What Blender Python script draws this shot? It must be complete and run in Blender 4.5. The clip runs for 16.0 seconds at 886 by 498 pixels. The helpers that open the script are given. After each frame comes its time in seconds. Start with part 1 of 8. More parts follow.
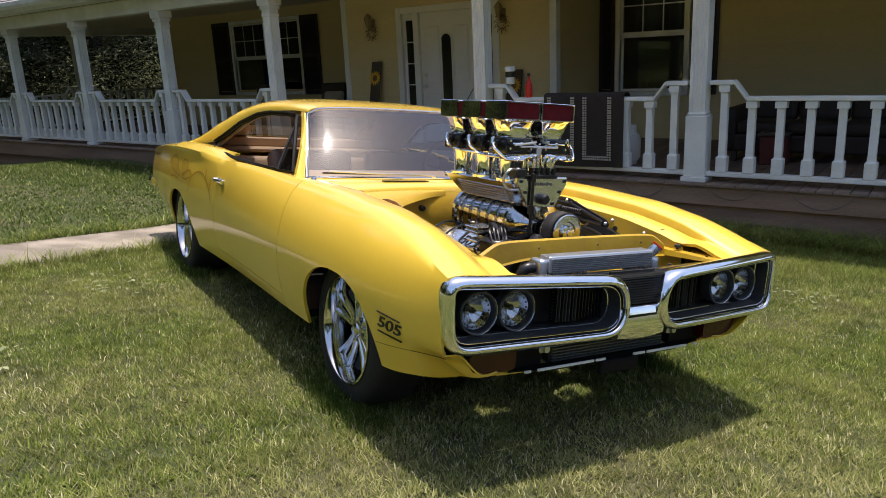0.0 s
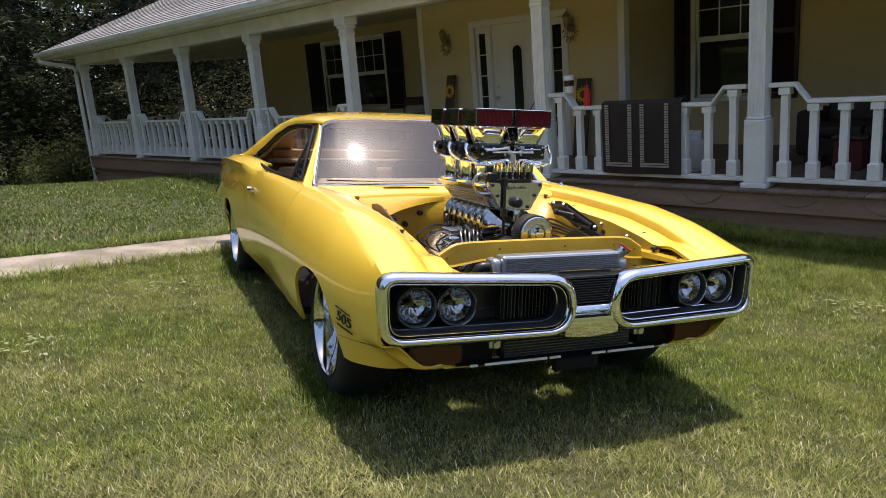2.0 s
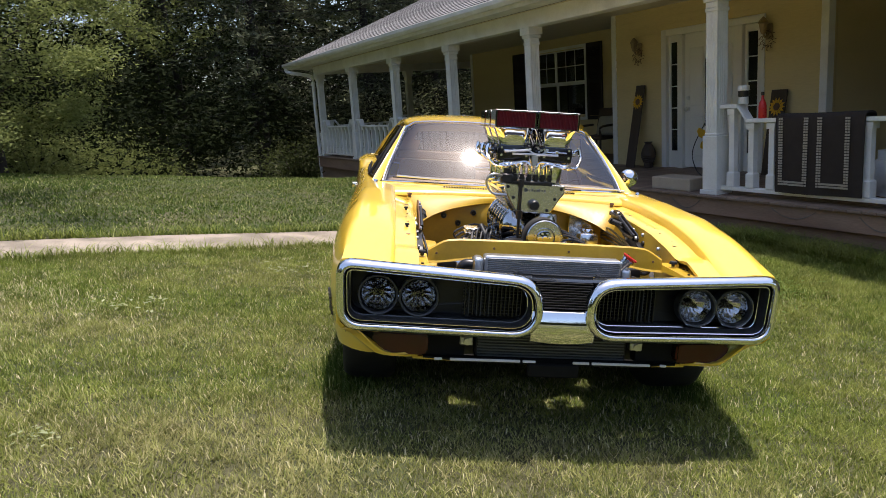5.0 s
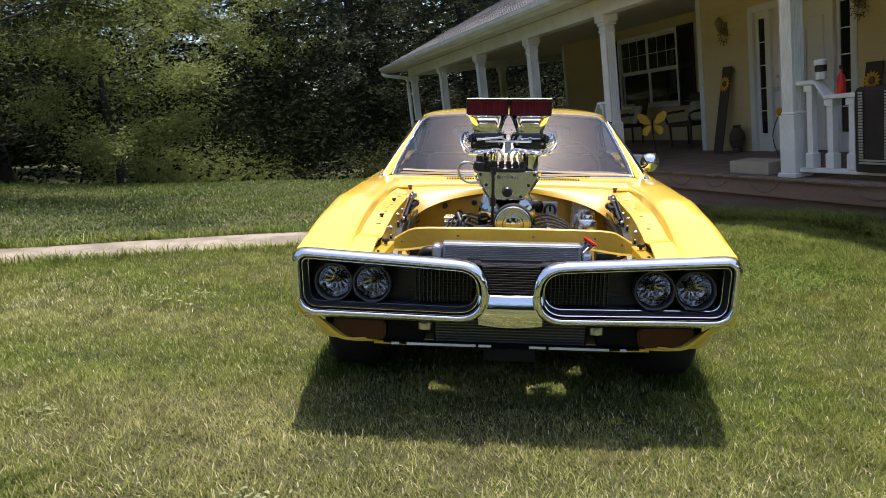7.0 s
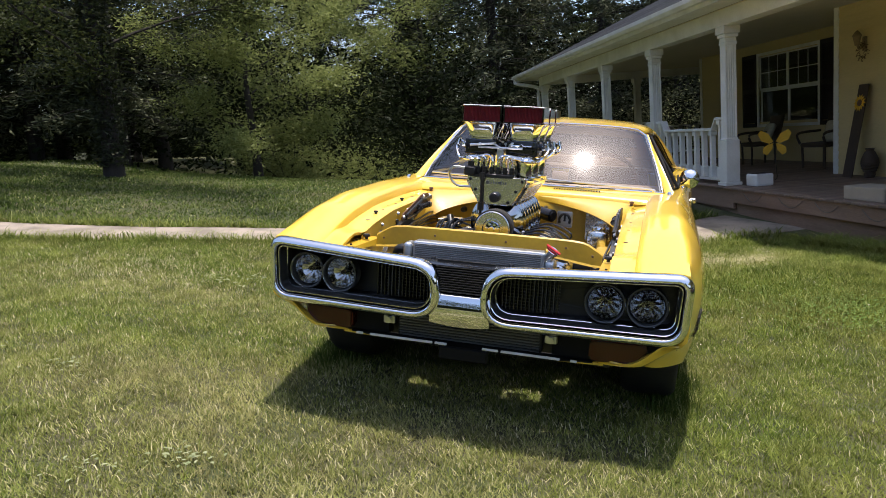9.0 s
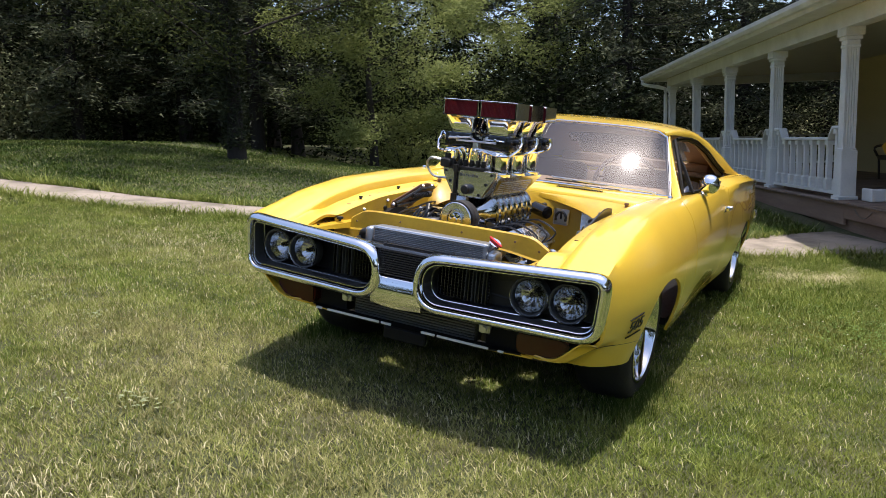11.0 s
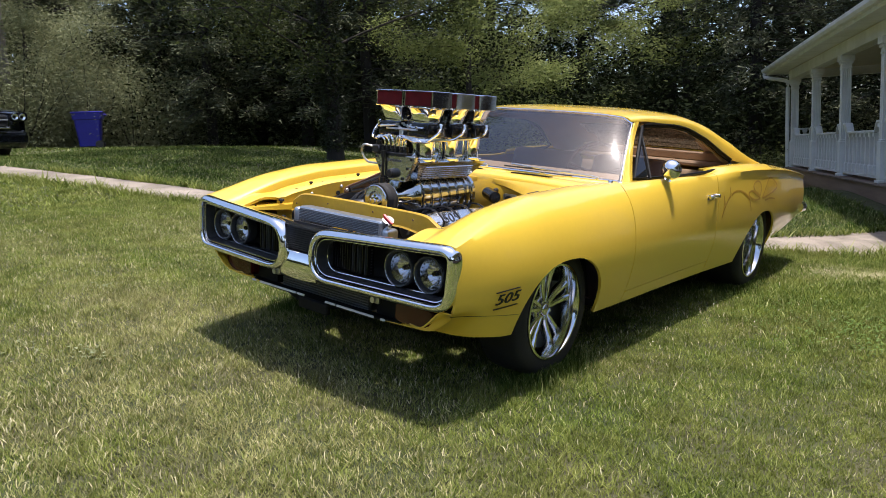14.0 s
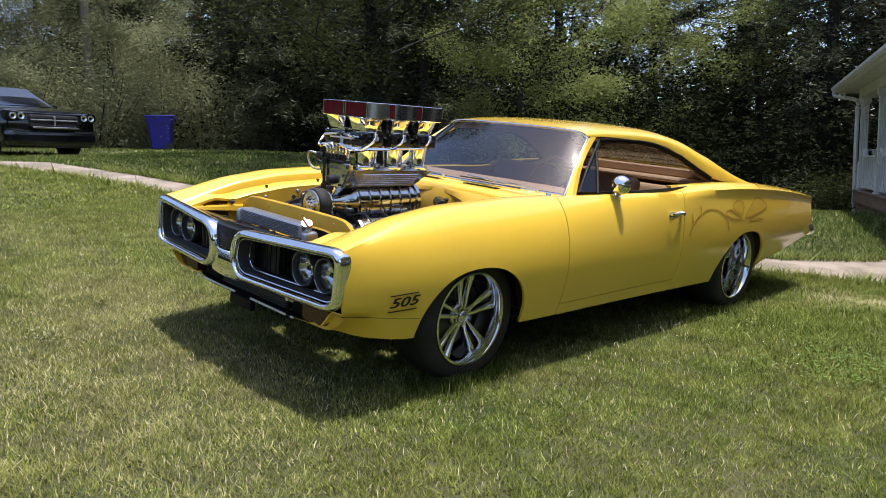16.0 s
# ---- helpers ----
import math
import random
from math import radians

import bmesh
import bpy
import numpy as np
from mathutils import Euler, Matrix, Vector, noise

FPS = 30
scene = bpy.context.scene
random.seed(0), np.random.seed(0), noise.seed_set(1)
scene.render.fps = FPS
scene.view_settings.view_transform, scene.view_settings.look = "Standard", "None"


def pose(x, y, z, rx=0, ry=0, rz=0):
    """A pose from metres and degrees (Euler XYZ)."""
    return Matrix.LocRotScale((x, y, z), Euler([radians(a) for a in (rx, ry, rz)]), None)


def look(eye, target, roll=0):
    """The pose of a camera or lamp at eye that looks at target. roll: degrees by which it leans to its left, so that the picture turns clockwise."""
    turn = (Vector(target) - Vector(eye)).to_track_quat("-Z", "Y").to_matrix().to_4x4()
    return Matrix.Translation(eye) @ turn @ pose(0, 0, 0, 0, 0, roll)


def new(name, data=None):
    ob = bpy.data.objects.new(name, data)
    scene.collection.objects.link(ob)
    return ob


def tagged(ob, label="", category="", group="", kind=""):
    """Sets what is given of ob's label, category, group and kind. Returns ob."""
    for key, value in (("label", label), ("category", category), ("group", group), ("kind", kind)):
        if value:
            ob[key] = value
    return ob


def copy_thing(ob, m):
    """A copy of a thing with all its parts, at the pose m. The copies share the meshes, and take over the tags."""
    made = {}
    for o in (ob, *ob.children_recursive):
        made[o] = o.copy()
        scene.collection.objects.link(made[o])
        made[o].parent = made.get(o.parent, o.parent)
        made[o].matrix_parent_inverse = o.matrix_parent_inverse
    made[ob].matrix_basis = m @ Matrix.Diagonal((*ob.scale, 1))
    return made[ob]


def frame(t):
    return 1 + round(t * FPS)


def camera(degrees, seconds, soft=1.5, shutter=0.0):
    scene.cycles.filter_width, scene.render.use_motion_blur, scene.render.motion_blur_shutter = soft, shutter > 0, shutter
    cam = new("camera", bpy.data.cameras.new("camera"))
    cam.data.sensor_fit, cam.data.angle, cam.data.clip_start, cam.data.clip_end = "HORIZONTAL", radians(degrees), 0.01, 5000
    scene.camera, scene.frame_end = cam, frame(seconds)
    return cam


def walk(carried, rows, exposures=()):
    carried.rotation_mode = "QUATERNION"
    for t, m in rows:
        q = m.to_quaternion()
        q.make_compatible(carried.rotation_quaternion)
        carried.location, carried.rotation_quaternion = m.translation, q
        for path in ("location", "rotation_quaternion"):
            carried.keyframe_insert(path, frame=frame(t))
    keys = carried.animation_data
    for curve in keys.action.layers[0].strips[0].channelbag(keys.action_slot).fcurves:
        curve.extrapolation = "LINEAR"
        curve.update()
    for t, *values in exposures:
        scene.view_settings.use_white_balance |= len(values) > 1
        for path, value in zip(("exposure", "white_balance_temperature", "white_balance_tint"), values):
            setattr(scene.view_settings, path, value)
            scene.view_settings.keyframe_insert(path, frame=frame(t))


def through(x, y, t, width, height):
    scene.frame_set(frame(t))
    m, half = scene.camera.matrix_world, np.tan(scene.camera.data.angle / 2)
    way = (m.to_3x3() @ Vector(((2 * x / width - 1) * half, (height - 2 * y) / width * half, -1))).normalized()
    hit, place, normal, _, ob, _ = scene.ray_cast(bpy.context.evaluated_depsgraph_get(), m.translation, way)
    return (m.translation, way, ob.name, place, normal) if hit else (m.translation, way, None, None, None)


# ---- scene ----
cam = camera(62.8, 16.0, soft=0.85)
PATH = [
    (0, (1.716, -2.78, 1.511), (0.566, -1.228, 0.996), -2.7),
    (0.5, (1.826, -2.706, 1.489), (0.643, -1.179, 0.972), -4.0),
    (1, (1.941, -2.612, 1.47), (0.703, -1.122, 0.971), -3.1),
    (1.5, (2.095, -2.57, 1.468), (0.786, -1.137, 0.986), -4.1),
    (2, (2.262, -2.534, 1.467), (0.88, -1.165, 1.003), -4.6),
    (2.5, (2.375, -2.427, 1.439), (0.926, -1.121, 0.994), -4.5),
    (3, (2.48, -2.297, 1.424), (0.948, -1.087, 0.992), -4.0),
    (3.5, (2.626, -2.208, 1.418), (1.031, -1.08, 0.992), -4.3),
    (4, (2.775, -2.119, 1.411), (1.133, -1.057, 0.993), -3.9),
    (4.5, (2.827, -1.982, 1.364), (1.142, -0.983, 0.962), -4.0),
    (5, (2.894, -1.823, 1.348), (1.136, -0.952, 0.961), -3.8),
    (7.5, (3.322, -1.117, 1.243), (1.416, -0.617, 0.9), -6.4),
    (8, (3.428, -0.949, 1.225), (1.496, -0.541, 0.906), -5.3),
    (8.5, (3.442, -0.792, 1.192), (1.492, -0.482, 0.88), -5.9),
    (9, (3.461, -0.614, 1.176), (1.493, -0.423, 0.873), -4.5),
    (11.5, (3.657, 0.335, 1.089), (1.692, 0.08, 0.818), -2.1),
    (12, (3.701, 0.508, 1.065), (1.743, 0.187, 0.815), -2.1),
    (12.5, (3.665, 0.652, 1.023), (1.722, 0.253, 0.769), -1.9),
    (13, (3.618, 0.819, 0.999), (1.695, 0.335, 0.739), -1.4),
    (13.5, (3.611, 0.998, 0.99), (1.703, 0.46, 0.73), -2.4),
    (14, (3.644, 1.206, 0.98), (1.744, 0.64, 0.718), -2.9),
    (14.5, (3.604, 1.361, 0.954), (1.721, 0.739, 0.696), -3.1),
    (15, (3.525, 1.539, 0.941), (1.664, 0.849, 0.691), -0.7),
    (15.5, (3.496, 1.703, 0.941), (1.645, 0.986, 0.697), -2.0),
    (16, (3.519, 1.925, 0.946), (1.683, 1.165, 0.721), -1.2),
]
walk(cam, [(t, look(eye, target, roll)) for t, eye, target, roll in PATH], exposures=((0.0, 0.58, 6480, 15.0), (8.0, 0.67, 6450, 15.0), (12.0, 0.67, 6250, 15.5), (16.0, 0.67, 6200, 15.5)))
import collections

# ---- light ----
SUN_TO = Vector((-0.01, 0.16, 0.985)).normalized()      # towards the sun, high behind the house
world = bpy.data.worlds.new("sky")
scene.world = world
world.use_nodes = True
wn, wl = world.node_tree.nodes, world.node_tree.links
sky = wn.new("ShaderNodeTexSky")
sky.sky_type = "NISHITA"
sky.sun_disc = False
sky.sun_elevation = math.asin(SUN_TO.z)
sky.sun_rotation = math.atan2(SUN_TO.x, SUN_TO.y)
sky.air_density, sky.dust_density = 1.0, 2.5
wl.new(sky.outputs[0], wn["Background"].inputs[0])
wn["Background"].inputs[1].default_value = 0.15
sun = new("sun", bpy.data.lights.new("sun", "SUN"))
sun.data.energy, sun.data.angle, sun.data.color = 4.0, radians(0.53), (1.0, 0.935, 0.84)
sun.matrix_world = look(SUN_TO * 50, (0, 0, 0))
scene.view_settings.exposure = 0.66

# ---- helpers of this scene ----
RNG = np.random.default_rng(7)


def table(*pairs, blur=0.0):
    """A smooth function through pairs of (place, value)."""
    ys = np.array([p[0] for p in pairs], float)
    vs = np.array([p[1] for p in pairs], float)
    fine = np.linspace(ys[0], ys[-1], 400)
    val = np.interp(fine, ys, vs)
    if blur > 0:
        n = max(1, int(blur / (fine[1] - fine[0])))
        k = np.hanning(2 * n + 3)
        k /= k.sum()
        pad = len(k) // 2
        left = val[0] + (val[1] - val[0]) * np.arange(-pad, 0)
        right = val[-1] + (val[-1] - val[-2]) * np.arange(1, pad + 1)
        val = np.convolve(np.r_[left, val, right], k, "valid")
    return lambda y: float(np.interp(y, fine, val))


def link_mesh(name, me, material, parent=None, label="", smooth=False, thick=0.0, autosmooth=None):
    ob = new(name, me)
    if material is not None:
        me.materials.append(material)
    if parent is not None:
        ob.parent = parent
    if label:
        ob["label"] = label
    if smooth:
        for p in me.polygons:
            p.use_smooth = True
        if autosmooth:
            me.set_sharp_from_angle(angle=radians(autosmooth))
    if thick and smooth:
        used = collections.Counter(lo.edge_index for lo in me.loops)
        for e in me.edges:
            if used[e.index] < 2:
                e.use_edge_sharp = True
    if thick:
        mod = ob.modifiers.new("thickness", "SOLIDIFY")
        mod.thickness, mod.offset = thick, -1.0
    return ob


def part(name, bm, material, parent=None, label="", smooth=False, thick=0.0, autosmooth=40):
    me = bpy.data.meshes.new(name)
    bm.normal_update()
    bm.to_mesh(me)
    bm.free()
    return link_mesh(name, me, material, parent, label, smooth, thick, autosmooth)


def raw(name, verts, faces, material, parent=None, label="", smooth=False, thick=0.0, autosmooth=40):
    me = bpy.data.meshes.new(name)
    me.from_pydata([tuple(v) for v in verts], [], faces)
    me.update()
    return link_mesh(name, me, material, parent, label, smooth, thick, autosmooth)


def thing(name, label, category, m=None, group="", kind=""):
    ob = new(name)
    ob.empty_display_size = 0.1
    if m is not None:
        ob.matrix_world = m
    return tagged(ob, label, category, group, kind)


def box(bm, x0, x1, y0, y1, z0, z1, bevel=0.0, m=None, seg=1):
    made = bmesh.ops.create_cube(bm, size=1.0)["verts"]
    for v in made:
        v.co = Vector((x0 + (v.co.x + 0.5) * (x1 - x0), y0 + (v.co.y + 0.5) * (y1 - y0), z0 + (v.co.z + 0.5) * (z1 - z0)))
    if bevel:
        edges = list({e for v in made for e in v.link_edges})
        made = bmesh.ops.bevel(bm, geom=edges, offset=bevel, segments=seg, affect="EDGES", profile=0.5)["verts"]
    if m is not None:
        bmesh.ops.transform(bm, matrix=m, verts=[v for v in made if v.is_valid])
    return bm


def ring_frame(way):
    way = way.normalized()
    side = way.cross(Vector((0, 0, 1)))
    if side.length < 0.05:
        side = way.cross(Vector((0, 1, 0)))
    side.normalize()
    return side, side.cross(way).normalized()


def cyl(bm, a, b, r0, r1=None, seg=16, caps=True):
    a, b = Vector(a), Vector(b)
    r1 = r0 if r1 is None else r1
    s, u = ring_frame(b - a)
    rings = []
    for p, r in ((a, r0), (b, r1)):
        rings.append([bm.verts.new(p + r * (math.cos(2 * math.pi * k / seg) * s + math.sin(2 * math.pi * k / seg) * u)) for k in range(seg)])
    for k in range(seg):
        bm.faces.new((rings[0][k], rings[0][(k + 1) % seg], rings[1][(k + 1) % seg], rings[1][k]))
    if caps:
        bm.faces.new(rings[0][::-1])
        bm.faces.new(rings[1])
    return bm


def tube(bm, points, radius, seg=8, closed=False):
    pts = [Vector(p) for p in points]
    n = len(pts)
    rings = []
    for k, p in enumerate(pts):
        if closed:
            way = pts[(k + 1) % n] - pts[k - 1]
        else:
            way = pts[min(k + 1, n - 1)] - pts[max(k - 1, 0)]
        s, u = ring_frame(way)
        r = radius[k] if isinstance(radius, (list, tuple)) else radius
        rings.append([bm.verts.new(p + r * (math.cos(2 * math.pi * j / seg) * s + math.sin(2 * math.pi * j / seg) * u)) for j in range(seg)])
    for k in range(n if closed else n - 1):
        a, b = rings[k], rings[(k + 1) % n]
        for j in range(seg):
            bm.faces.new((a[j], a[(j + 1) % seg], b[(j + 1) % seg], b[j]))
    if not closed:
        bm.faces.new(rings[0][::-1])
        bm.faces.new(rings[-1])
    return bm


def bend(points, steps=6):
    """A smooth line through a few points."""
    p = [Vector(q) for q in points]
    p = [2 * p[0] - p[1]] + p + [2 * p[-1] - p[-2]]
    out = []
    for k in range(1, len(p) - 2):
        for j in range(steps):
            t = j / steps
            out.append(0.5 * ((2 * p[k]) + (p[k + 1] - p[k - 1]) * t + (2 * p[k - 1] - 5 * p[k] + 4 * p[k + 1] - p[k + 2]) * t * t
                              + (3 * p[k] - p[k - 1] - 3 * p[k + 1] + p[k + 2]) * t ** 3))
    out.append(p[-2])
    return out


def lathe(bm, profile, centre, axis="x", seg=32, sign=1):
    """Turns a profile of (radius, along) about an axis through centre."""
    c = Vector(centre)
    rings = []
    for r, h in profile:
        ring = []
        for k in range(seg):
            a = 2 * math.pi * k / seg
            ca, sa = r * math.cos(a), r * math.sin(a)
            off = {"x": (sign * h, ca, sa), "y": (ca, sign * h, sa), "z": (ca, sa, sign * h)}[axis]
            ring.append(bm.verts.new(c + Vector(off)))
        rings.append(ring)
    for a, b in zip(rings, rings[1:]):
        for k in range(seg):
            bm.faces.new((a[k], a[(k + 1) % seg], b[(k + 1) % seg], b[k]))
    bmesh.ops.recalc_face_normals(bm, faces=bm.faces[:])
    return bm


def prism(bm, outline, a, b, axis="y"):
    """A closed outline pushed from a to b along an axis. The outline holds the two other coordinates in order."""
    def at(p, h):
        return {"x": (h, p[0], p[1]), "y": (p[0], h, p[1]), "z": (p[0], p[1], h)}[axis]
    v0 = [bm.verts.new(at(p, a)) for p in outline]
    v1 = [bm.verts.new(at(p, b)) for p in outline]
    n = len(outline)
    for k in range(n):
        bm.faces.new((v0[k], v0[(k + 1) % n], v1[(k + 1) % n], v1[k]))
    bm.faces.new(v0[::-1])
    bm.faces.new(v1)
    bmesh.ops.recalc_face_normals(bm, faces=bm.faces[:])
    return bm


def sheet(points):
    """Verts and faces of a grid from rows of points."""
    n, m = len(points), len(points[0])
    verts = [p for row in points for p in row]
    faces = [(i * m + j, i * m + j + 1, (i + 1) * m + j + 1, (i + 1) * m + j) for i in range(n - 1) for j in range(m - 1)]
    return verts, faces


def rounded(w, h, r, n=5, cx=0.0, cz=0.0):
    out = []
    for sx, sz, a0 in ((1, 1, 0), (-1, 1, 90), (-1, -1, 180), (1, -1, 270)):
        for k in range(n + 1):
            a = radians(a0 + 90 * k / n)
            out.append((cx + sx * (w / 2 - r) + r * math.cos(a), cz + sz * (h / 2 - r) + r * math.sin(a)))
    return out


# ---- materials ----
def material(name, base, rough=0.5, metal=0.0, var=0.15, scale=6.0, fine=60.0, bump=0.0, coat=0.0, tint=None, tint_scale=1.5, tint_amount=0.35,
             island=0.0, random_ob=0.0, stretch=(1, 1, 1), spec=0.5, rough_var=0.1):
    """A surface with colour variation at two scales, fine relief, and, if given, stains of a second tint."""
    mat = bpy.data.materials.new(name)
    mat.use_nodes = True
    n, l = mat.node_tree.nodes, mat.node_tree.links
    b = n["Principled BSDF"]
    b.inputs["Metallic"].default_value = metal
    b.inputs["Coat Weight"].default_value = coat
    b.inputs["Coat Roughness"].default_value = 0.06
    b.inputs["Specular IOR Level"].default_value = spec
    tc = n.new("ShaderNodeTexCoord")
    mp = n.new("ShaderNodeMapping")
    mp.inputs["Scale"].default_value = stretch
    l.new(tc.outputs["Object"], mp.inputs["Vector"])

    def noise_at(s, detail=4.0):
        t = n.new("ShaderNodeTexNoise")
        t.inputs["Scale"].default_value, t.inputs["Detail"].default_value = s, detail
        l.new(mp.outputs[0], t.inputs["Vector"])
        return t

    coarse, grain = noise_at(scale), noise_at(fine, 3.0)
    add = n.new("ShaderNodeMath")
    add.operation = "ADD"
    l.new(coarse.outputs["Fac"], add.inputs[0])
    l.new(grain.outputs["Fac"], add.inputs[1])
    rng = n.new("ShaderNodeMapRange")
    rng.inputs["From Min"].default_value, rng.inputs["From Max"].default_value = 0.6, 1.4
    rng.inputs["To Min"].default_value, rng.inputs["To Max"].default_value = 1 - var, 1 + var
    l.new(add.outputs[0], rng.inputs["Value"])
    value = rng.outputs[0]
    for amount, kind in ((island, "ShaderNodeNewGeometry"), (random_ob, "ShaderNodeObjectInfo")):
        if amount:
            g = n.new(kind)
            mr = n.new("ShaderNodeMapRange")
            mr.inputs["To Min"].default_value, mr.inputs["To Max"].default_value = 1 - amount, 1 + amount
            l.new(g.outputs["Random Per Island" if kind.endswith("Geometry") else "Random"], mr.inputs["Value"])
            mu = n.new("ShaderNodeMath")
            mu.operation = "MULTIPLY"
            l.new(value, mu.inputs[0])
            l.new(mr.outputs[0], mu.inputs[1])
            value = mu.outputs[0]
    colour = None
    if tint is not None:
        st = noise_at(tint_scale, 6.0)
        ramp = n.new("ShaderNodeMapRange")
        ramp.inputs["From Min"].default_value, ramp.inputs["From Max"].default_value = 0.42, 0.62
        ramp.inputs["To Max"].default_value = tint_amount
        l.new(st.outputs["Fac"], ramp.inputs["Value"])
        mix = n.new("ShaderNodeMix")
        mix.data_type = "RGBA"
        l.new(ramp.outputs[0], mix.inputs[0])
        mix.inputs[6].default_value, mix.inputs[7].default_value = (*base, 1), (*tint, 1)
        colour = mix.outputs[2]
    sc = n.new("ShaderNodeVectorMath")
    sc.operation = "SCALE"
    if colour is not None:
        l.new(colour, sc.inputs[0])
    else:
        sc.inputs[0].default_value = base
    l.new(value, sc.inputs["Scale"])
    l.new(sc.outputs[0], b.inputs["Base Color"])
    rr = n.new("ShaderNodeMapRange")
    rr.inputs["To Min"].default_value, rr.inputs["To Max"].default_value = max(0.02, rough - rough_var), min(1.0, rough + rough_var)
    l.new(grain.outputs["Fac"], rr.inputs["Value"])
    l.new(rr.outputs[0], b.inputs["Roughness"])
    if bump:
        bp = n.new("ShaderNodeBump")
        bp.inputs["Strength"].default_value, bp.inputs["Distance"].default_value = min(1.0, bump), 0.01
        l.new(grain.outputs["Fac"], bp.inputs["Height"])
        l.new(bp.outputs[0], b.inputs["Normal"])
    return mat


def glass(name, tint=(0.75, 0.8, 0.8), clear=0.75, rough=0.0, ior=1.62, haze=0.0):
    """A thin pane: part clear, part mirror by its Fresnel."""
    mat = bpy.data.materials.new(name)
    mat.use_nodes = True
    n, l = mat.node_tree.nodes, mat.node_tree.links
    n.remove(n["Principled BSDF"])
    out = n["Material Output"]
    tr, gl, mix, fr = n.new("ShaderNodeBsdfTransparent"), n.new("ShaderNodeBsdfGlossy"), n.new("ShaderNodeMixShader"), n.new("ShaderNodeLayerWeight")
    power, scaled = n.new("ShaderNodeMath"), n.new("ShaderNodeMapRange")
    tr.inputs[0].default_value = (*[c * clear for c in tint], 1)
    gl.inputs["Roughness"].default_value = rough
    dusty, both = n.new("ShaderNodeBsdfGlossy"), n.new("ShaderNodeMixShader")
    dusty.inputs["Roughness"].default_value = 0.15
    both.inputs[0].default_value = haze
    r0 = ((ior - 1) / (ior + 1)) ** 2
    power.operation = "POWER"
    power.inputs[1].default_value = 4.0
    scaled.inputs["To Min"].default_value, scaled.inputs["To Max"].default_value = r0, 1.0
    fr.inputs["Blend"].default_value = 0.5
    l.new(fr.outputs["Facing"], power.inputs[0])
    l.new(power.outputs[0], scaled.inputs["Value"])
    l.new(gl.outputs[0], both.inputs[1])
    l.new(dusty.outputs[0], both.inputs[2])
    l.new(scaled.outputs[0], mix.inputs[0])
    l.new(tr.outputs[0], mix.inputs[1])
    l.new(both.outputs[0], mix.inputs[2])
    l.new(mix.outputs[0], out.inputs[0])
    return mat


PAINT = material("yellow_car_paint", (0.82, 0.55, 0.052), 0.36, var=0.025, scale=2.0, fine=40, coat=1.0, rough_var=0.05)
# bay shade put into the car's yellow, plus brownish stains
PAINT_BAY_SHADE = material("bay_shaded_yellow", (0.52, 0.325, 0.016), 0.42, var=0.10, scale=5, fine=60, coat=0.15, tint=(0.33, 0.19, 0.02), tint_amount=0.45, tint_scale=4)
WHEEL_CHROME = material("wheel_chrome", (0.64, 0.65, 0.66), 0.09, 1.0, var=0.06, scale=4, fine=30, rough_var=0.05)
FADED_ORANGE = material("faded_orange_print", (0.56, 0.31, 0.03), 0.4, var=0.15, scale=12, fine=60, coat=1.0)
FADED_FILL = material("faded_yellow_print", (0.70, 0.44, 0.04), 0.4, var=0.12, scale=12, fine=60, coat=1.0)
DARK_CHROME = material("blower_chrome", (0.50, 0.505, 0.51), 0.09, 1.0, var=0.12, scale=9, fine=50, rough_var=0.05)
CHROME = material("chrome", (0.86, 0.87, 0.88), 0.05, 1.0, var=0.03, scale=4, fine=30, rough_var=0.03)
POLISHED = material("polished_aluminium", (0.72, 0.73, 0.73), 0.19, 1.0, var=0.08, scale=12, fine=90, bump=0.03, rough_var=0.06)
ALUMINIUM = material("brushed_aluminium", (0.60, 0.61, 0.62), 0.34, 1.0, var=0.1, scale=10, fine=160, bump=0.05)
RADIATOR = material("radiator_fins", (0.16, 0.165, 0.17), 0.45, 0.6, var=0.15, scale=10, fine=200, bump=0.1)
BLACK = material("satin_black", (0.012, 0.012, 0.013), 0.38, var=0.3, scale=8, fine=60, bump=0.03)
BLACK_GLOSS = material("gloss_black", (0.01, 0.01, 0.011), 0.15, var=0.2, scale=5, fine=40)
TRIM_BLACK = material("matt_black_trim", (0.008, 0.008, 0.008), 0.6, var=0.2, scale=8, fine=60, spec=0.15)
RUBBER = material("tyre_rubber", (0.011, 0.011, 0.012), 0.75, var=0.25, scale=10, fine=90, bump=0.15, tint=(0.04, 0.036, 0.03), tint_amount=0.18, tint_scale=6)
ARGENT = material("grey_bezel_paint", (0.052, 0.054, 0.056), 0.38, 0.3, var=0.1, scale=6, fine=80)
BEIGE = material("tan_vinyl", (0.52, 0.36, 0.22), 0.55, var=0.1, scale=5, fine=120, bump=0.08)
BROWN = material("brown_leather", (0.15, 0.075, 0.04), 0.5, var=0.15, scale=6, fine=120, bump=0.08)
RED_FILTER = material("red_filter_gauze", (0.16, 0.008, 0.014), 0.8, var=0.35, scale=20, fine=240, bump=0.4)
AMBER = material("dark_amber_lens", (0.050, 0.004, 0.003), 0.08, var=0.1, scale=8, fine=50)
REFLECTOR = material("lamp_reflector", (0.62, 0.63, 0.64), 0.17, 1.0, var=0.12, scale=30, fine=120, rough_var=0.03)
DULL_BRASS = material("weathered_brass", (0.30, 0.23, 0.13), 0.5, 0.5, var=0.25, scale=14, fine=90)
DRIED = material("dried_twigs", (0.13, 0.085, 0.05), 0.9, var=0.4, scale=20, fine=90)
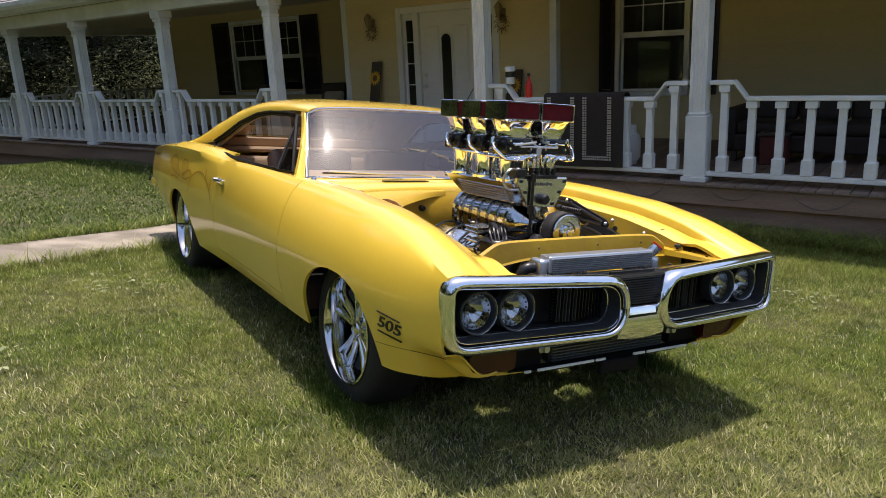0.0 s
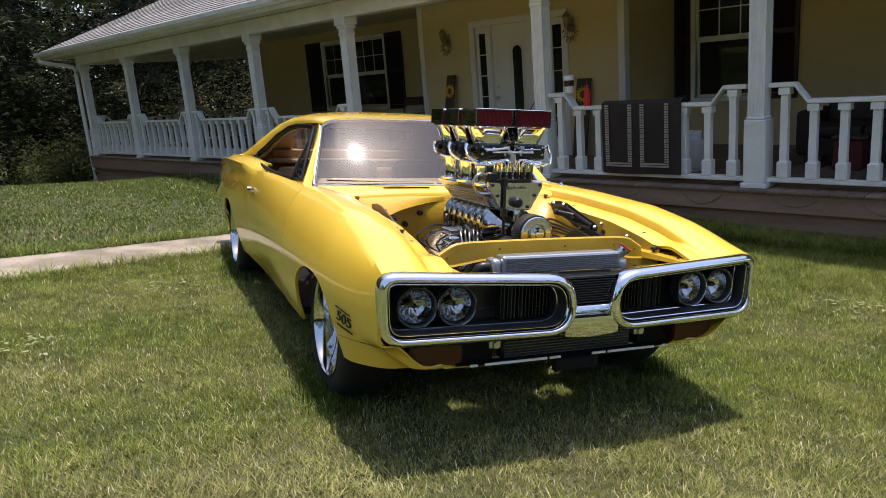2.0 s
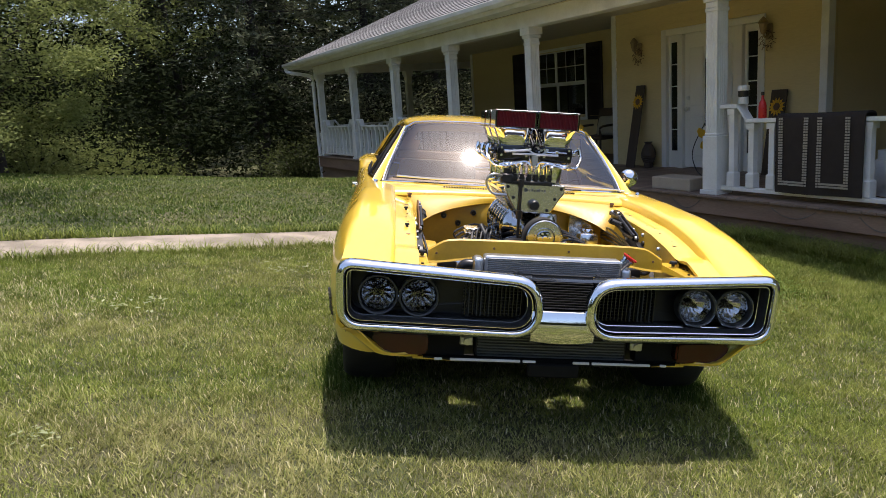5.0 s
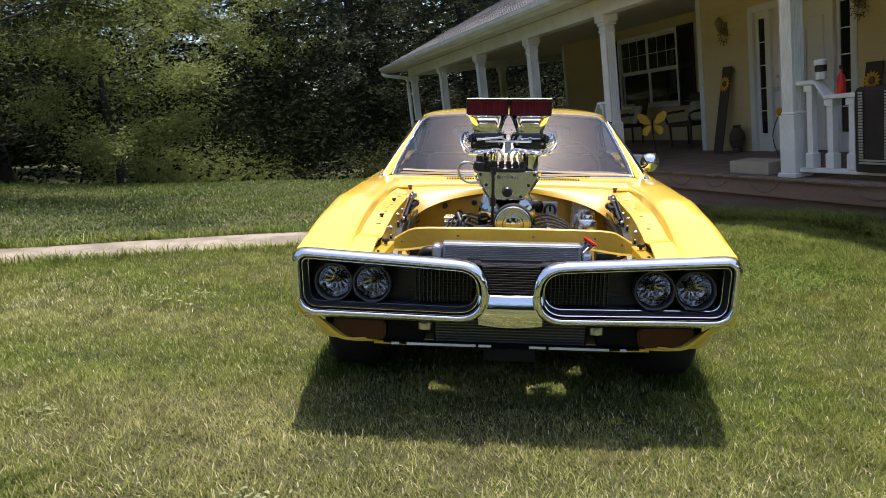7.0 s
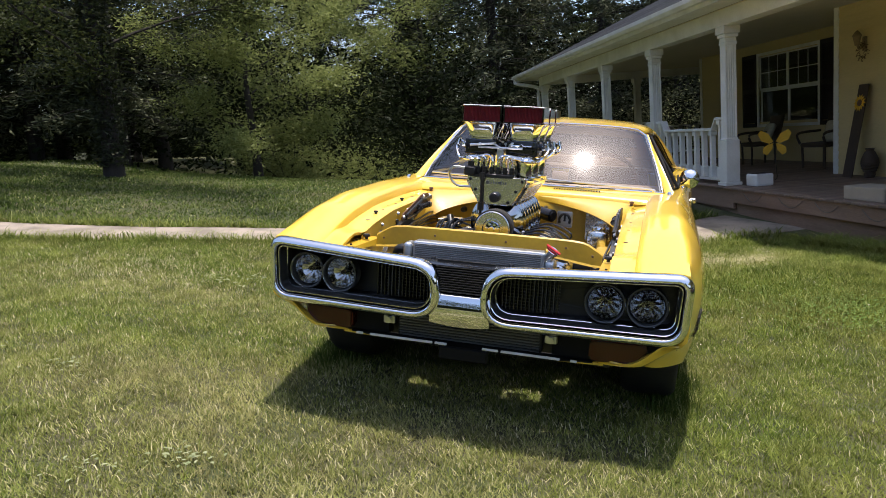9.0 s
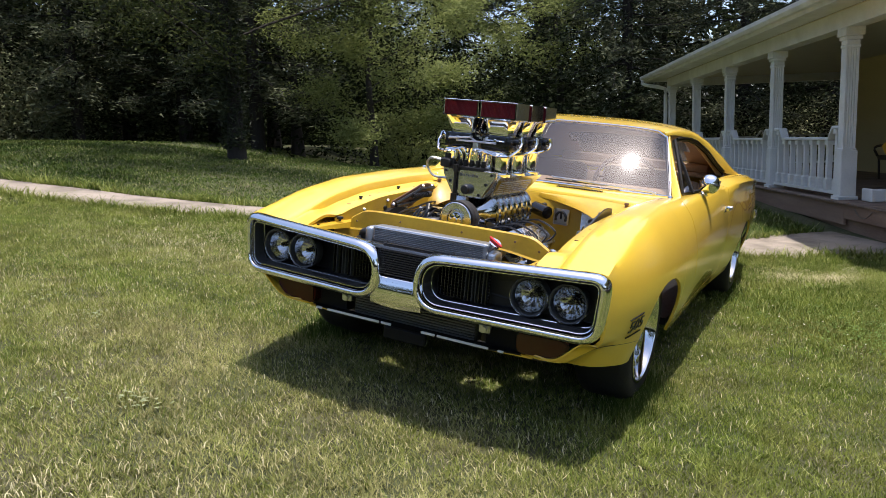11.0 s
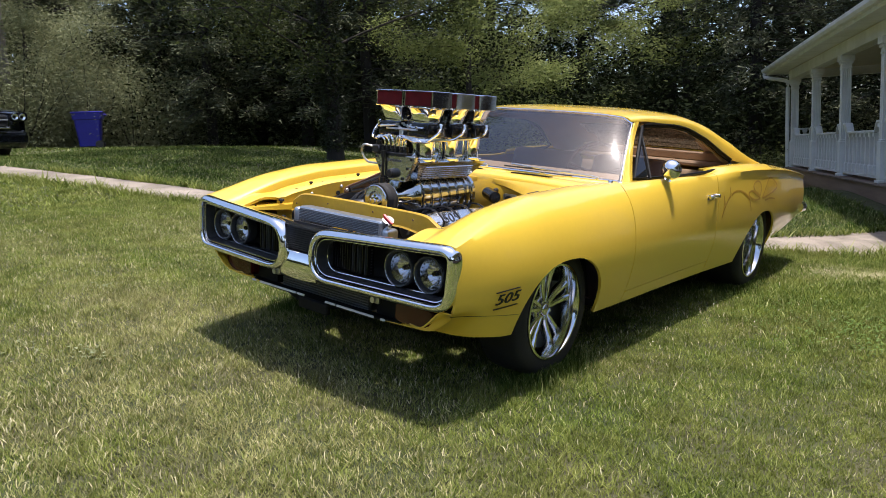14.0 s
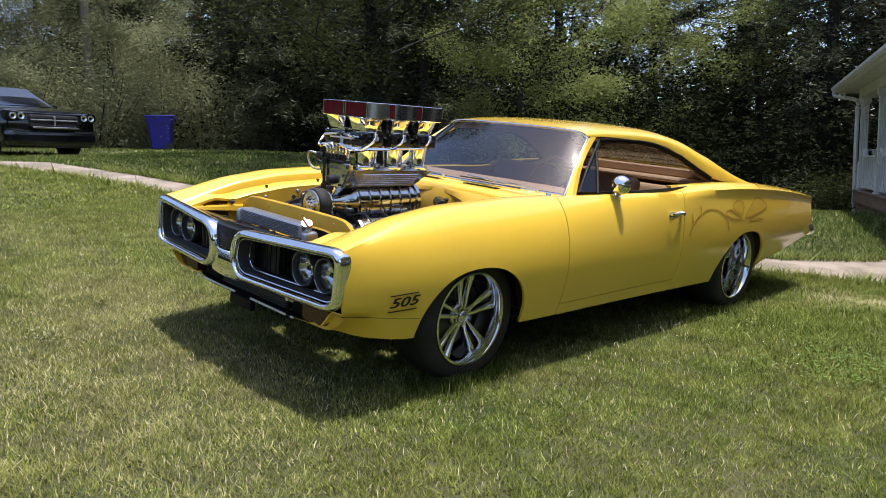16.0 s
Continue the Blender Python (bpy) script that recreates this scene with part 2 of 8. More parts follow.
RED = material("red_plastic", (0.55, 0.02, 0.015), 0.3, var=0.1)
WHITE_PAINT = material("white_porch_paint", (0.78, 0.79, 0.78), 0.55, var=0.07, scale=4, fine=50, bump=0.04, tint=(0.52, 0.52, 0.47), tint_amount=0.35, tint_scale=2.5)
SIDING = material("yellow_lap_siding", (0.63, 0.52, 0.275), 0.6, var=0.09, scale=3, fine=40, bump=0.03, tint=(0.50, 0.41, 0.21), tint_amount=0.3, stretch=(0.3, 1, 2))
SOFFIT = material("porch_ceiling_paint", (0.62, 0.58, 0.46), 0.6, var=0.07, scale=3, fine=40)
SHUTTER = material("dark_shutter_paint", (0.018, 0.013, 0.014), 0.5, var=0.2, scale=8, fine=60)
DOOR_WHITE = material("door_paint", (0.70, 0.70, 0.66), 0.45, var=0.05, scale=3, fine=40)
DARK_GLASS = glass("window_glass", (0.75, 0.8, 0.8), 0.8)
WINDSHIELD = glass("windscreen_glass", (0.78, 0.81, 0.86), 0.60, 0.0, 2.0, 0.04)
VENT_GLASS = glass("dark_vent_glass", (0.6, 0.6, 0.6), 0.25, 0.0, 1.5)
REAR_GLASS = glass("tinted_rear_glass", (0.80, 0.78, 0.74), 0.5, 0.0, 1.5)
LENS = glass("lamp_lens_glass", (0.95, 0.95, 0.95), 0.97, 0.0, 1.4)
ROOM_SHADE = material("room_shade", (0.035, 0.032, 0.03), 0.9, var=0.3, scale=2, fine=10)
DECK = material("porch_boards", (0.17, 0.115, 0.085), 0.7, var=0.2, scale=3, fine=50, bump=0.15, random_ob=0.2, stretch=(1, 6, 1), tint=(0.25, 0.2, 0.16), tint_amount=0.4)
SKIRT = material("stained_skirt_boards", (0.24, 0.155, 0.110), 0.75, var=0.25, scale=3, fine=40, bump=0.15, tint=(0.30, 0.21, 0.15), tint_amount=0.5, stretch=(0.4, 1, 3))
SHINGLE = material("grey_asphalt_shingle", (0.22, 0.215, 0.21), 0.9, var=0.25, scale=9, fine=120, bump=0.35, island=0.18, tint=(0.15, 0.145, 0.14), tint_amount=0.6, tint_scale=2)
CONCRETE = material("concrete_path", (0.30, 0.255, 0.205), 0.88, var=0.2, scale=4, fine=55, bump=0.45, tint=(0.135, 0.115, 0.085), tint_amount=0.75, tint_scale=2.4)
SOIL = material("lawn_soil", (0.050, 0.062, 0.017), 0.95, var=0.6, scale=12, fine=170, bump=0.9, tint=(0.095, 0.082, 0.040), tint_amount=0.6, tint_scale=1.6)
MULCH = material("bark_mulch", (0.05, 0.033, 0.024), 0.95, var=0.45, scale=14, fine=70, bump=0.8)
GREY_WOOD = material("weathered_pole_wood", (0.16, 0.145, 0.125), 0.9, var=0.25, scale=6, fine=40, bump=0.3, stretch=(1, 1, 0.15))
WOOD_BACKDROP = material("dark_wood_backdrop", (0.018, 0.026, 0.012), 0.95, var=0.6, scale=2, fine=9, bump=1.0)
# bark darkened: the shade of the crowns is put into its colour
BARK_SHADED = material("shaded_tree_bark", (0.022, 0.018, 0.014), 0.9, var=0.4, scale=5, fine=30, bump=0.8, stretch=(1, 1, 0.3))


def leafy(name, low, high, rough=0.6, patch=(0.5, 0.42, 0.2), patch_amount=0.0, patch_scale=0.6, shine=0.3, through=0.0, dry=None, share=0.24, mottle=0.0):
    """Leaves or blades: each one its own tone between two, with drier patches over the ground."""
    mat = bpy.data.materials.new(name)
    mat.use_nodes = True
    n, l = mat.node_tree.nodes, mat.node_tree.links
    b = n["Principled BSDF"]
    b.inputs["Roughness"].default_value, b.inputs["Specular IOR Level"].default_value = rough, shine
    g = n.new("ShaderNodeNewGeometry")
    ramp = n.new("ShaderNodeValToRGB")
    l.new(g.outputs["Random Per Island"], ramp.inputs[0])
    el = ramp.color_ramp.elements
    el[0].color, el[1].color = (*low, 1), (*high, 1)
    if dry is not None:
        el[1].position = 0.96 - share
        e = el.new(1.04 - share)
        e.color = (*dry, 1)
    colour = ramp.outputs[0]
    tc = n.new("ShaderNodeTexCoord")
    if patch_amount:
        t = n.new("ShaderNodeTexNoise")
        t.inputs["Scale"].default_value, t.inputs["Detail"].default_value = patch_scale, 7.0
        t.inputs["Roughness"].default_value = 0.65
        l.new(tc.outputs["Object"], t.inputs["Vector"])
        r = n.new("ShaderNodeMapRange")
        r.inputs["From Min"].default_value, r.inputs["From Max"].default_value = 0.40, 0.66
        r.inputs["To Max"].default_value = patch_amount
        l.new(t.outputs["Fac"], r.inputs["Value"])
        m2 = n.new("ShaderNodeMix")
        m2.data_type = "RGBA"
        l.new(r.outputs[0], m2.inputs[0])
        l.new(colour, m2.inputs[6])
        m2.inputs[7].default_value = (*patch, 1)
        colour = m2.outputs[2]
    if mottle:
        t = n.new("ShaderNodeTexNoise")
        t.inputs["Scale"].default_value, t.inputs["Detail"].default_value = 4.5, 6.0
        t.inputs["Roughness"].default_value = 0.7
        l.new(tc.outputs["Object"], t.inputs["Vector"])
        r = n.new("ShaderNodeMapRange")
        r.inputs["From Min"].default_value, r.inputs["From Max"].default_value = 0.32, 0.68
        r.inputs["To Min"].default_value, r.inputs["To Max"].default_value = 1 - mottle, 1 + mottle
        l.new(t.outputs["Fac"], r.inputs["Value"])
        sc = n.new("ShaderNodeVectorMath")
        sc.operation = "SCALE"
        l.new(colour, sc.inputs[0])
        l.new(r.outputs[0], sc.inputs["Scale"])
        colour = sc.outputs[0]
    l.new(colour, b.inputs["Base Color"])
    if through:
        ad, tl = n.new("ShaderNodeMixShader"), n.new("ShaderNodeBsdfTranslucent")
        ad.inputs[0].default_value = through
        l.new(colour, tl.inputs[0])
        l.new(b.outputs[0], ad.inputs[1])
        l.new(tl.outputs[0], ad.inputs[2])
        l.new(ad.outputs[0], n["Material Output"].inputs[0])
    return mat


GRASS = leafy("lawn_grass", (0.104, 0.136, 0.024), (0.265, 0.285, 0.082), 0.6, (0.40, 0.365, 0.17), 0.58, 2.0, 0.1, 0.35, dry=(0.56, 0.51, 0.29), share=0.15, mottle=0.40)
LUSH = leafy("lush_grass", (0.066, 0.108, 0.014), (0.200, 0.246, 0.048), 0.55, (0.33, 0.32, 0.10), 0.40, 1.6, 0.10, 0.35, dry=(0.42, 0.45, 0.18), share=0.07, mottle=0.38)
# deep green blades, with tree shade behind the path put into their colour
DEEP_SHADED = leafy("shaded_deep_green_grass", (0.030, 0.062, 0.008), (0.088, 0.136, 0.022), 0.55, (0.17, 0.18, 0.055), 0.35, 1.2, 0.12, 0.35, dry=(0.40, 0.42, 0.18), share=0.08, mottle=0.3)
WEED = leafy("broadleaf_weed", (0.20, 0.24, 0.11), (0.36, 0.39, 0.21), 0.5, through=0.25)
CLOVER = leafy("clover_leaves", (0.075, 0.15, 0.022), (0.17, 0.27, 0.055), 0.5, through=0.3)
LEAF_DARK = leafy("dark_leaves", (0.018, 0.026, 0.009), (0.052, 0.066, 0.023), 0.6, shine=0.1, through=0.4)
# sunlight put into the leaf colour: paler green for foliage that looks lit
LEAF_SUNLIT = leafy("sunlit_green_leaves", (0.14, 0.172, 0.050), (0.27, 0.31, 0.11), 0.6, shine=0.15, through=0.5)
LEAF_LAWN = leafy("lawn_tree_leaves", (0.034, 0.047, 0.014), (0.080, 0.095, 0.032), 0.6, shine=0.15, through=0.5)
LEAF_IVY = leafy("ivy_leaves", (0.014, 0.020, 0.008), (0.05, 0.06, 0.026), 0.55, shine=0.25, through=0.2)
LEAF_PALE = leafy("pale_shrub_leaves", (0.17, 0.19, 0.095), (0.27, 0.285, 0.155), 0.6, shine=0.15, through=0.35)
NEEDLE = leafy("conifer_needles", (0.036, 0.045, 0.025), (0.130, 0.144, 0.084), 0.7, shine=0.1, through=0.15)


# ---- ground ----
def ease(a, b, v):
    t = np.clip((np.asarray(v, float) - a) / (b - a), 0, 1)
    return t * t * (3 - 2 * t)


def ground_z(x, y):
    """Height of the lawn: it falls towards the house, flattens at its foot and drops off into the woods."""
    x, y = np.asarray(x, float), np.asarray(y, float)
    up = np.clip(-8 - y, 0, 30)
    foot = 3.2 - 1.3 * ease(-4.0, -2.0, x)
    down = np.clip(y - foot, 0, 60)
    z = -0.122 * np.minimum(np.maximum(y, -8), foot) + 0.045 * up - 0.012 * down
    z = z - 0.0319 * np.clip(x, -16, 12)
    drop = np.clip(-10.5 - x, 0, 14)
    return z - drop * (0.028 + 0.062 * ease(-9, -3, y)) * ease(0, 2.5, drop)


def graded(near, far, step, grow=1.22):
    out, s, v = [], step, near[1]
    a = list(np.arange(near[0], near[1] + 1e-6, step))
    while v < far:
        s *= grow
        v += s
        out.append(v)
    low, s, v = [], step, near[0]
    while v > -far:
        s *= grow
        v -= s
        low.append(v)
    return np.array(low[::-1] + a + out)


gx, gy = graded((-15, 5), 400, 0.125), graded((-11, 5), 400, 0.125)
XX, YY = np.meshgrid(gx, gy, indexing="ij")
ZZ = ground_z(XX, YY) + 0.012 * np.sin(1.7 * XX + 0.6 * YY) * np.sin(1.3 * YY - 0.4 * XX)
gv, gf = sheet([[(XX[i, j], YY[i, j], ZZ[i, j]) for j in range(len(gy))] for i in range(len(gx))])
tagged(raw("ground", gv, [f[::-1] for f in gf], SOIL, smooth=True), "sloping lawn soil with dry and green patches", "lawn", kind="structure")

# concrete path from the porch entrance up the lawn
PATH_LINE = [(-5.40, 4.45), (-5.12, 3.4), (-4.52, 2.4), (-4.26, 1.2), (-4.16, 0), (-4.10, -1), (-3.98, -2), (-3.84, -3), (-3.86, -4), (-4.06, -5.5), (-4.2, -7), (-4.2, -10), (-3.6, -13), (-2.4, -16), (0, -22)]
path_mid = [Vector((*p, 0)) for p in PATH_LINE]
path_pts = bend(path_mid, 8)


def path_half(y):
    return 0.43 + 0.32 * float(ease(2.2, 4.2, y))


rows = []
for k, p in enumerate(path_pts):
    way = (path_pts[min(k + 1, len(path_pts) - 1)] - path_pts[max(k - 1, 0)]).normalized()
    side = Vector((way.y, -way.x, 0))
    row = []
    for s in (-1, -0.97, -0.5, 0, 0.5, 0.97, 1):
        q = p + side * s * path_half(p.y) * (1 + 0.04 * math.sin(3.1 * k) * (abs(s) == 1))
        z = float(ground_z(q.x, q.y))
        row.append((q.x, q.y, z + (0.014 if abs(s) < 1 else -0.06)))
    rows.append(row)
tagged(raw("path", *sheet(rows), CONCRETE, smooth=True, autosmooth=30), "weathered grey concrete garden path across the lawn", "path", kind="structure")


def off_path(x, y):
    """How far a place lies outside the path's edge."""
    py = np.array([p[1] for p in PATH_LINE][::-1])
    px = np.array([p[0] for p in PATH_LINE][::-1])
    return np.abs(x - np.interp(y, py, px)) - (0.43 + 0.32 * ease(2.2, 4.2, y))


def blades(name, x, y, height, width, mat, label, category="grass", lift=0.0, short=False, bow=1.0):
    """Single blades: bent tapering strips of two faces, or, cut short, single pointed faces."""
    n = len(x)
    z = ground_z(x, y) + 0.012 * np.sin(1.7 * x + 0.6 * y) * np.sin(1.3 * y - 0.4 * x) + lift + 0.006
    a = RNG.uniform(0, 2 * np.pi, n)
    lean = RNG.uniform(0.4, 2.6, n) * height * bow
    b = a + RNG.uniform(0.8, 2.3, n)
    h = height
    dx, dy = np.cos(a) * width / 2, np.sin(a) * width / 2
    lx, ly = np.cos(b) * lean, np.sin(b) * lean
    me = bpy.data.meshes.new(name)
    if short:
        v = np.stack([np.c_[x - dx, y - dy, z - 0.006], np.c_[x + dx, y + dy, z - 0.006], np.c_[x + 0.8 * lx, y + 0.8 * ly, z + h]], axis=1)
        me.vertices.add(3 * n)
        me.vertices.foreach_set("co", v.ravel())
        me.loops.add(3 * n)
        me.loops.foreach_set("vertex_index", np.arange(3 * n, dtype=np.int32))
        me.polygons.add(n)
        me.polygons.foreach_set("loop_start", (3 * np.arange(n)).astype(np.int32))
        me.update(calc_edges=True)
        me.materials.append(mat)
        return tagged(new(name, me), label, category, kind="stuff")
    v = np.empty((n, 5, 3))
    v[:, 0] = np.c_[x - dx, y - dy, z - 0.01]
    v[:, 1] = np.c_[x + dx, y + dy, z - 0.01]
    v[:, 2] = np.c_[x + 0.7 * dx + 0.35 * lx, y + 0.7 * dy + 0.35 * ly, z + 0.62 * h]
    v[:, 3] = np.c_[x - 0.7 * dx + 0.35 * lx, y - 0.7 * dy + 0.35 * ly, z + 0.62 * h]
    v[:, 4] = np.c_[x + lx, y + ly, z + h * 0.95]
    me.vertices.add(5 * n)
    me.vertices.foreach_set("co", v.ravel())
    base = 5 * np.arange(n)[:, None]
    loops = np.concatenate([base + [0, 1, 2, 3], base + [3, 2, 4]], axis=1).ravel()
    me.loops.add(7 * n)
    me.loops.foreach_set("vertex_index", loops.astype(np.int32))
    me.polygons.add(2 * n)
    starts = (7 * np.arange(n)[:, None] + [0, 4]).ravel()
    me.polygons.foreach_set("loop_start", starts.astype(np.int32))
    me.update(calc_edges=True)
    me.validate()
    me.materials.append(mat)
    return tagged(new(name, me), label, category, kind="stuff")


def scatter(n, x0, x1, y0, y1, keep=None):
    x, y = RNG.uniform(x0, x1, n), RNG.uniform(y0, y1, n)
    ok = off_path(x, y) > RNG.normal(0.0, 0.03, n)
    ok &= y < 4.15
    if keep is not None:
        ok &= keep(x, y)
    return x[ok], y[ok]


def tuft_height(x, y):
    """Grass grows longer in patches, beside the path and at the house."""
    p = np.sin(1.9 * x + 0.7) * np.sin(2.3 * y - 0.4) + np.sin(0.8 * x - 1.1 * y)
    long = np.exp(-np.clip(off_path(x, y), 0, 5) / 0.18) + 0.6 * ease(2.0, 3.6, y)
    return 0.0150 + 0.0035 * np.clip(p, -1, 2) + 0.036 * long


def lush(x, y):
    """How much of the grass is lush green: near the house and behind the path, thin and dry out on the open lawn."""
    p = 0.25 * np.sin(1.3 * x + 0.5) * np.sin(1.7 * y) + 0.2 * np.sin(3.7 * x - 2.1 * y)
    behind = ease(-4.4, -4.7, x)
    return np.clip(0.23 + 0.68 * ease(0.2, 1.5, y + 0.15 * x) + 0.45 * ease(-1.2, -3.4, x) + 0.14 * ease(0.3, -1.2, x) + 0.30 * ease(-1.4, -2.6, y) + p, 0.08, 1.0) * (1 - behind) + 0.97 * behind


def lawn_sheet(n, x0, x1, y0, y1, tall, w0, w1, label):
    x, y = scatter(n, x0, x1, y0, y1)
    # blades stand in clumps, with thin places between
    d = np.sin(23 * x + 3 * np.sin(7 * y)) * np.sin(21 * y + 3 * np.sin(9 * x)) + 0.8 * np.sin(9 * x + 2 * y) * np.sin(8 * y - 3 * x)
    bare = np.exp(-((x + 3.05) / 0.42) ** 2 - ((y - 2.95) / 0.34) ** 2)
    ok = RNG.uniform(0, 1, len(x)) < (0.80 + 0.20 * np.clip(d, -1, 1)) * (1 - 0.8 * bare)
    x, y, d = x[ok], y[ok], d[ok]
    h = tall * tuft_height(x, y) * (1 + 0.3 * np.clip(d, -1, 1)) * RNG.uniform(0.55, 1.45, len(x))
    w = RNG.uniform(w0, w1, len(x))
    green = RNG.uniform(0, 1, len(x)) < lush(x, y)
    deep = green & (x < -4.5)
    for mask, mat, tone in ((green & ~deep, LUSH, "green"), (deep, DEEP_SHADED, "deep green"), (~green, GRASS, "drying")):
        if not mask.any():
            continue
        blades("lawn", x[mask], y[mask], h[mask] * (0.9 if mat is GRASS else 1.15), w[mask], mat, f"{tone} blades of the {label}", short=True)


lawn_sheet(1300000, -4.2, 3.6, -4.6, 4.2, 0.92, 0.0034, 0.0066, "mown lawn round the car")
lawn_sheet(190000, -13.0, -4.0, -11.0, 4.2, 1.3, 0.010, 0.020, "lawn behind the garden path")
lawn_sheet(110000, -4.2, 3.6, -10.5, -4.6, 1.4, 0.010, 0.020, "lawn at the upper end of the path")
lawn_sheet(60000, -22, 3.0, -22, -4.6, 2.2, 0.018, 0.036, "lawn rising towards the drive")
lawn_sheet(60000, 3.6, 9.0, -8.0, 4.2, 1.3, 0.010, 0.020, "lawn behind the walk")


def weed_patch(cx, cy, n, spread, size, label, mat, lift=0.02):
    """A low rosette patch: oval leaves on short stems, spread over the turf."""
    x, y = RNG.normal(cx, spread, n), RNG.normal(cy, spread, n)
    a = RNG.uniform(0, 2 * np.pi, n)
    s = size * RNG.uniform(0.6, 1.3, n)
    z = ground_z(x, y) + lift * RNG.uniform(0.5, 1.6, n)
    verts, faces = [], []
    for k in range(n):
        c, d = math.cos(a[k]), math.sin(a[k])
        for u, w, h in ((-1, 0, -0.4), (-0.35, 0.42, 0.12), (0.45, 0.40, 0.15), (1, 0, 0.0), (0.45, -0.40, 0.15), (-0.35, -0.42, 0.12)):
            verts.append((x[k] + s[k] * (c * u - d * w), y[k] + s[k] * (d * u + c * w), z[k] + s[k] * h * 0.5))
        faces.append(tuple(range(6 * k, 6 * k + 6)))
    return tagged(raw("weeds", verts, faces, mat), label, "weeds", kind="stuff")


for cx, cy, n, sp, sz in ((0.98, -1.33, 34, 0.055, 0.014), (1.06, -1.60, 20, 0.06, 0.012), (0.02, -2.08, 30, 0.06, 0.014), (-0.25, -2.5, 20, 0.07, 0.013), (-1.9, -1.6, 40, 0.12, 0.02), (-2.8, -0.4, 46, 0.14, 0.02), (0.9, 2.6, 40, 0.12, 0.02)):
    weed_patch(cx, cy, n, sp, sz, "patch of low broad-leaved weeds in the lawn", WEED)
weed_patch(-1.45, 2.45, 2600, 0.44, 0.0085, "lush patch of clover in the lawn", CLOVER, 0.035)
weed_patch(-0.9, 2.5, 700, 0.24, 0.012, "bright broad-leaved clump in the lawn", CLOVER, 0.05)
weed_patch(-2.5, 1.1, 500, 0.5, 0.012, "thin clover in the lawn", CLOVER, 0.025)
FLOWER = material("white_clover_flower", (0.72, 0.70, 0.62), 0.7, var=0.1)
weed_patch(-1.3, 2.05, 70, 0.45, 0.007, "small white clover flowers", FLOWER, 0.05)
STRAW = leafy("dry_straw", (0.36, 0.32, 0.17), (0.62, 0.57, 0.35), 0.7)
for cx, cy, n, sp in ((-3.05, 2.95, 6500, 0.30), (-3.5, 3.5, 2200, 0.24), (2.0, -1.2, 1500, 0.3), (-2.3, -2.4, 1600, 0.4)):
    x, y = RNG.normal(cx, sp, n), RNG.normal(cy, sp * 0.8, n)
    blades("straw", x, y, RNG.uniform(0.012, 0.03, n), RNG.uniform(0.003, 0.006, n), STRAW, "patch of dry mown straw lying on the lawn")
n = 16000
x, y = scatter(n, -4.0, 3.2, -4.4, 3.9)
n = len(x)
blades("grass_clippings", x, y, RNG.uniform(0.006, 0.014, n), RNG.uniform(0.002, 0.005, n), STRAW, "dry pale clippings strewn over the mown lawn", lift=0.014)
n = 5200
y = RNG.uniform(-7.0, 3.9, n)
side = RNG.choice([-1, 1], n)
x = np.interp(y, [p[1] for p in PATH_LINE][::-1], [p[0] for p in PATH_LINE][::-1]) + side * (0.43 + 0.32 * ease(2.2, 4.2, y) + np.abs(RNG.normal(0, 0.06, n)) + 0.05 * np.sin(5 * y))
blades("edge_grass", x, y, RNG.uniform(0.05, 0.13, n), RNG.uniform(0.005, 0.010, n), LUSH, "long untrimmed grass along the path's edge")
n = 9000
x, y = RNG.normal(-1.7, 0.5, n), RNG.normal(2.6, 0.45, n)
blades("long_grass", x, y, RNG.uniform(0.025, 0.065, n), RNG.uniform(0.005, 0.009, n), LUSH, "longer lush grass in the lawn", bow=0.6)
n = 24000
x, y = RNG.uniform(-3.9, 6.0, n), 4.50 - 0.55 * RNG.uniform(0, 1, n) ** 0.6
blades("edge_grass", x, y, RNG.uniform(0.05, 0.14, n), RNG.uniform(0.004, 0.008, n), LUSH, "long grass along the flower bed")


# ---- house ----
FLOOR_Z, RAIL_Y, EAVE_Y, EAVE_Z = 0.16, 4.67, 4.2, 2.82
POSTS = (2.02, -0.54, -3.09, -6.70, -9.35, -12.0, -14.65, -17.3)
BACK_POSTS = ((-17.3, 7.4), (-17.3, 10.2), (-17.3, 13.0))


